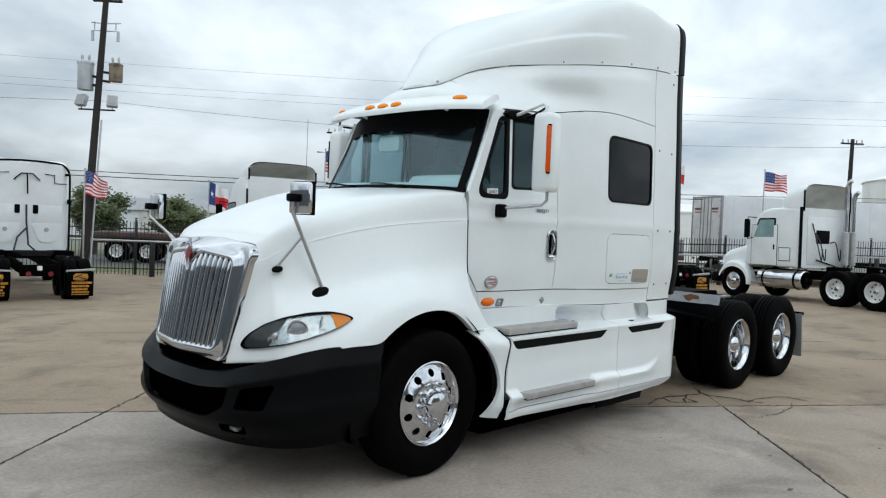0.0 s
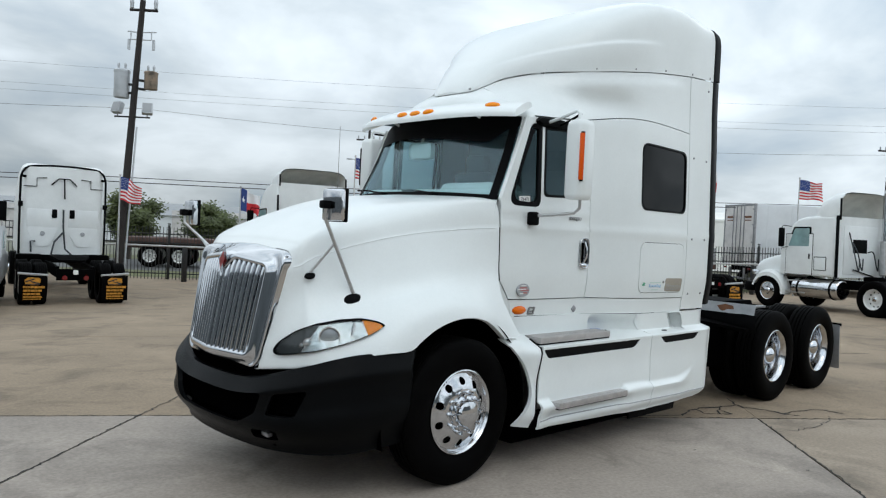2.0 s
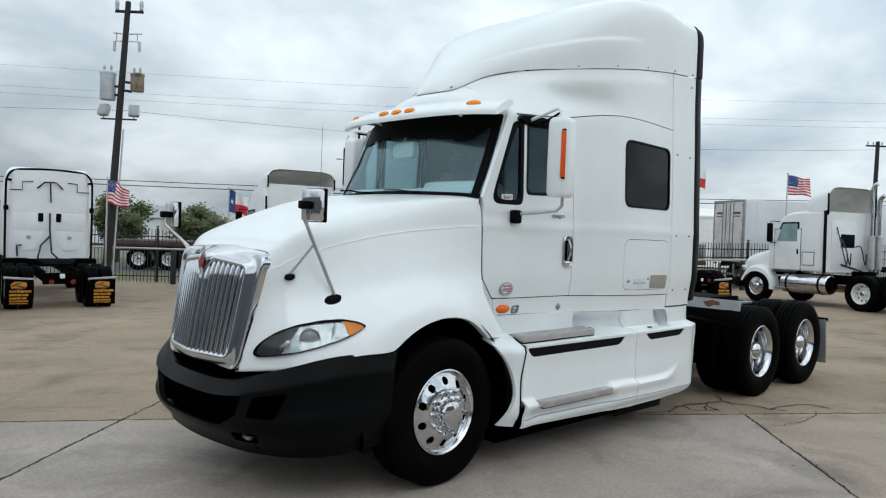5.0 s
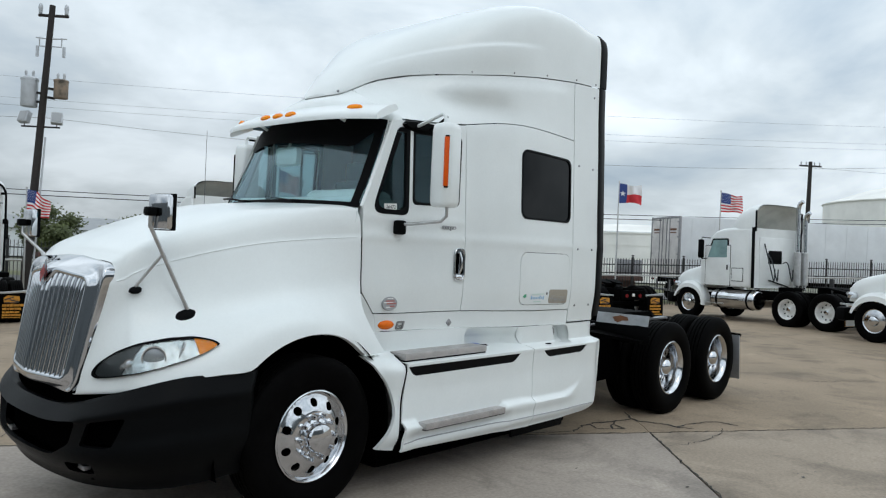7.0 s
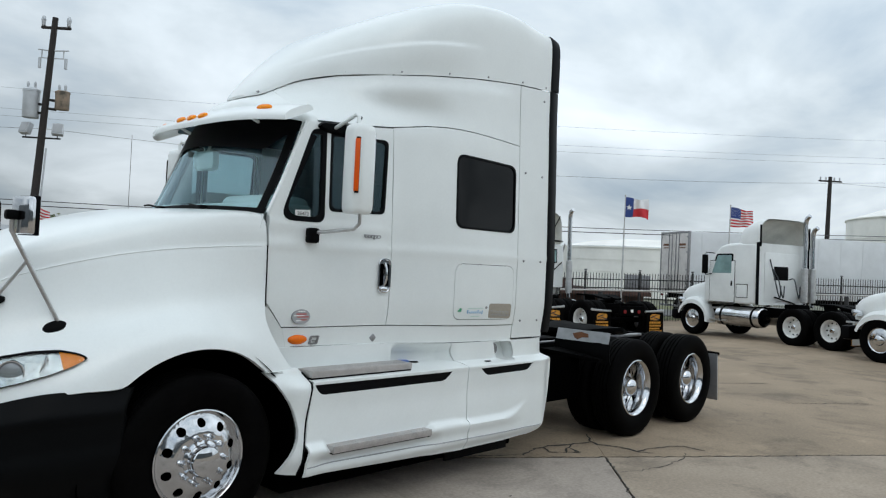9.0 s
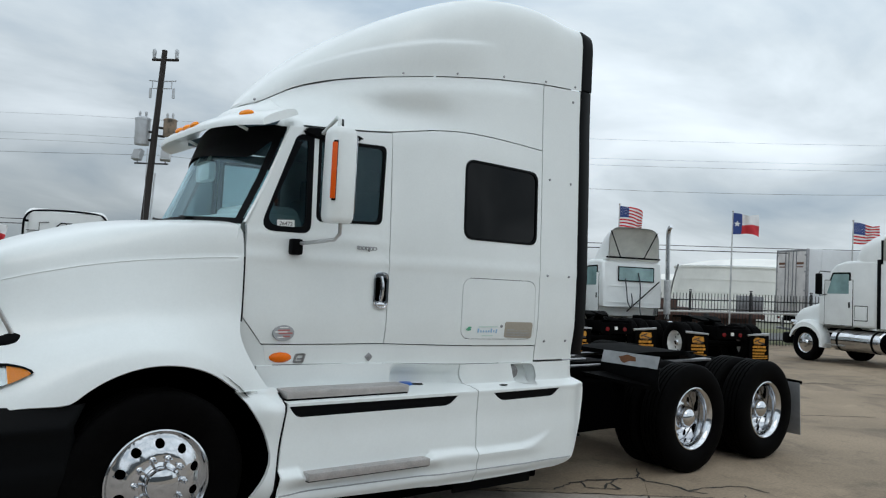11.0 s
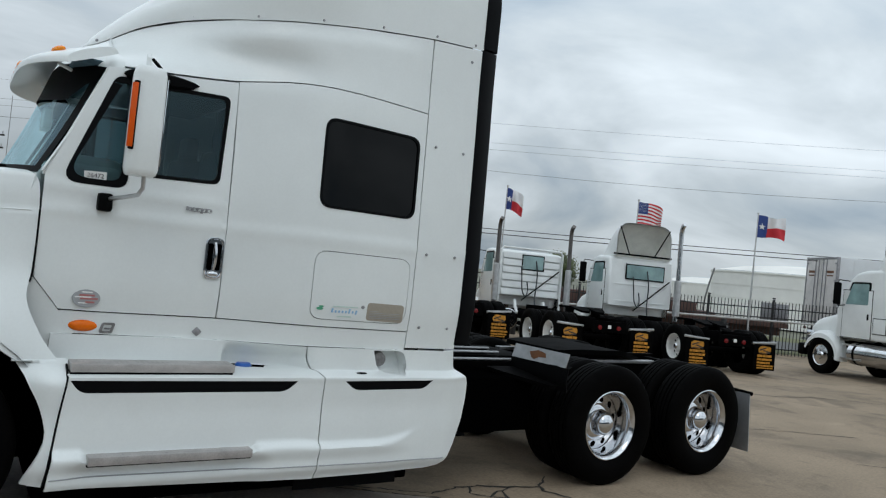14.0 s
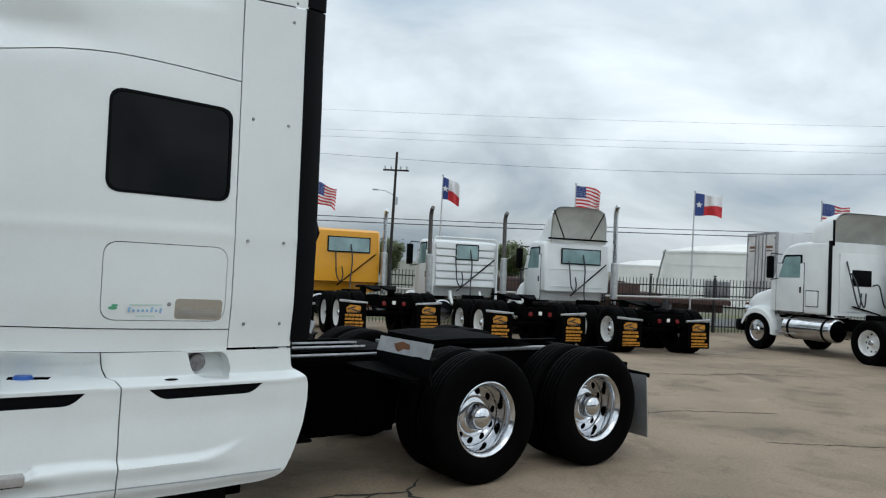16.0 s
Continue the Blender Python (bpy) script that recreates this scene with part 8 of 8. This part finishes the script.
def strip(name, o0, o1, lift, mat, label):
    bm = bmesh.new()
    rr = []
    for x in np.linspace(-90, 120, 60):
        rr.append([(x + 0.562 * o, FENCE(x) + 0.827 * o, ground_z(x, FENCE(x) + o) + lift) for o in np.linspace(o0, o1, 5)])
    loft(bm, rr)
    tagged(mesh_object(name, bm, mat), label, name, kind="structure")


strip("verge", 0.8, 4.5, 0.012, GRASS, "strip of dry grass beside the street")
strip("road", 4.6, 13.0, 0.008, STREET, "grey asphalt street beyond the fence")
strip("verge", 13.2, 17.5, -0.005, GRASS, "strip of dry grass across the street")

pave = tagged(new("pavement"), "concrete yard slabs with open joints", "pavement", kind="structure")
for i in range(-5, 8):
    for j in range(-3, 7):
        if (ORIGIN + GX * SLAB * (i + 0.5) + GY * DEEP * (j + 0.5)).y > 3.2 + FENCE((ORIGIN + GX * SLAB * (i + 0.5) + GY * DEEP * (j + 0.5)).x):
            continue
        rng = random.Random(i * 100 + j)
        gap = 0.010 if j < 0 else 0.0003
        n = 5
        bm = bmesh.new()
        e = gap / SLAB
        grid = [[slab_pose(i, j, e + (1 - 2 * e) * a / n, e + (1 - 2 * e) * b / n, rng.uniform(-0.0, 0.003)) for b in range(n + 1)] for a in range(n + 1)]
        loft(bm, grid)
        ring = [grid[a][0] for a in range(n + 1)] + [grid[n][b] for b in range(1, n + 1)] + [grid[a][n] for a in range(n - 1, -1, -1)] + [grid[0][b] for b in range(n - 1, 0, -1)]
        loft(bm, [ring + ring[:1], [(p[0], p[1], p[2] - 0.03) for p in ring + ring[:1]]])
        mesh_object("slab", bm, CONCRETE_TAN if j >= 0 else (CONCRETE_WARM if i >= 0 else CONCRETE), pave)

# dirt in the joints and the open cracks
def ribbon(bm, pts, w, lift=0.006, seed=0):
    rng = random.Random(seed)
    fine_pts = []
    for a, b in zip(pts, pts[1:]):
        L = math.hypot(b[0] - a[0], b[1] - a[1])
        k = max(2, int(L / 0.05))
        for q in range(k):
            t = q / k
            fine_pts.append((a[0] + (b[0] - a[0]) * t + rng.gauss(0, 0.010), a[1] + (b[1] - a[1]) * t + rng.gauss(0, 0.010)))
    fine_pts.append(pts[-1])
    row = []
    for q, p in enumerate(fine_pts):
        a, b = fine_pts[max(q - 1, 0)], fine_pts[min(q + 1, len(fine_pts) - 1)]
        d = Vector((b[0] - a[0], b[1] - a[1]))
        d = d.normalized() if d.length > 1e-6 else Vector((1, 0))
        ww = w * rng.uniform(0.35, 1.5) * (0.5 if q in (0, len(fine_pts) - 1) else 1)
        row.append([(p[0] - d[1] * ww, p[1] + d[0] * ww, ground_z(*p) + lift), (p[0] + d[1] * ww, p[1] - d[0] * ww, ground_z(*p) + lift)])
    loft(bm, row)


MAIN = [(3.44, -0.97), (3.75, -0.90), (3.92, -0.89), (4.22, -1.01), (4.49, -1.06), (4.45, -1.19), (4.57, -1.42), (4.53, -1.59), (4.63, -1.72)]
LINES = [(MAIN, 0.013), ([(3.85, -0.93), (3.78, -1.05), (3.88, -1.17), (4.19, -1.02)], 0.014), ([(3.88, -1.17), (4.02, -1.24), (4.08, -1.08)], 0.010), ([(4.53, -1.59), (4.75, -1.59), (5.05, -1.67), (5.17, -1.76), (5.18, -1.99)], 0.010),
         ([(4.49, -1.06), (4.76, -0.83)], 0.009), ([(4.92, -1.89), (4.67, -2.01), (4.21, -2.03), (3.88, -1.95), (3.72, -1.88)], 0.005), ([(2.55, -0.42), (3.06, -0.73), (3.44, -0.97)], 0.010),
         ([(8.0, 0.4), (9.6, 0.2), (10.8, -0.5)], 0.010), ([(11.5, 3.2), (13.2, 2.2), (14.1, 2.1), (15.4, 1.2)], 0.014), ([(9.0, -1.4), (10.2, -2.2)], 0.009)]
for k, (pts, w) in enumerate(LINES):
    bm = bmesh.new()
    ribbon(bm, pts, w, seed=k)
    mesh_object("crack", bm, CRACK, pave)
for k, (a, b) in enumerate((((-13, 0), (20, 0)),)):
    bm = bmesh.new()
    p, q = ORIGIN + GX * a[0], ORIGIN + GX * b[0]
    ribbon(bm, [tuple(p), tuple(q)], 0.008, 0.005, 40)
    mesh_object("joint_dirt", bm, CRACK, pave)
for i in (-1, 0, 1):
    bm = bmesh.new()
    p, q = ORIGIN + GX * SLAB * i - GY * 14, ORIGIN + GX * SLAB * i + GY * (1.2 if i < 0 else 0.0)
    ribbon(bm, [tuple(p), tuple(q)], 0.007, 0.005, 50 + i)
    mesh_object("joint_dirt", bm, CRACK, pave)
# small oil spots
for k, (x, y, r) in enumerate(((-1.55, -1.42, 0.035), (-1.50, -1.33, 0.02), (-1.75, -1.25, 0.02), (1.9, -3.0, 0.03), (0.6, -2.2, 0.03), (2.36, -1.71, 0.018), (2.63, -2.57, 0.02), (3.68, -3.12, 0.03), (3.93, -3.14, 0.018), (3.75, -3.05, 0.012))):
    rng = random.Random(k)
    bm = bmesh.new()
    vs = [bm.verts.new((x + 0.6 * r * rng.uniform(0.4, 1.7) * math.cos(a) * 1.7, y + 0.6 * r * rng.uniform(0.4, 1.5) * math.sin(a), ground_z(x, y) + 0.006)) for a in (2 * math.pi * q / 14 for q in range(14))]
    bm.faces.new(vs)
    mesh_object("oil_spot", bm, OIL, pave)
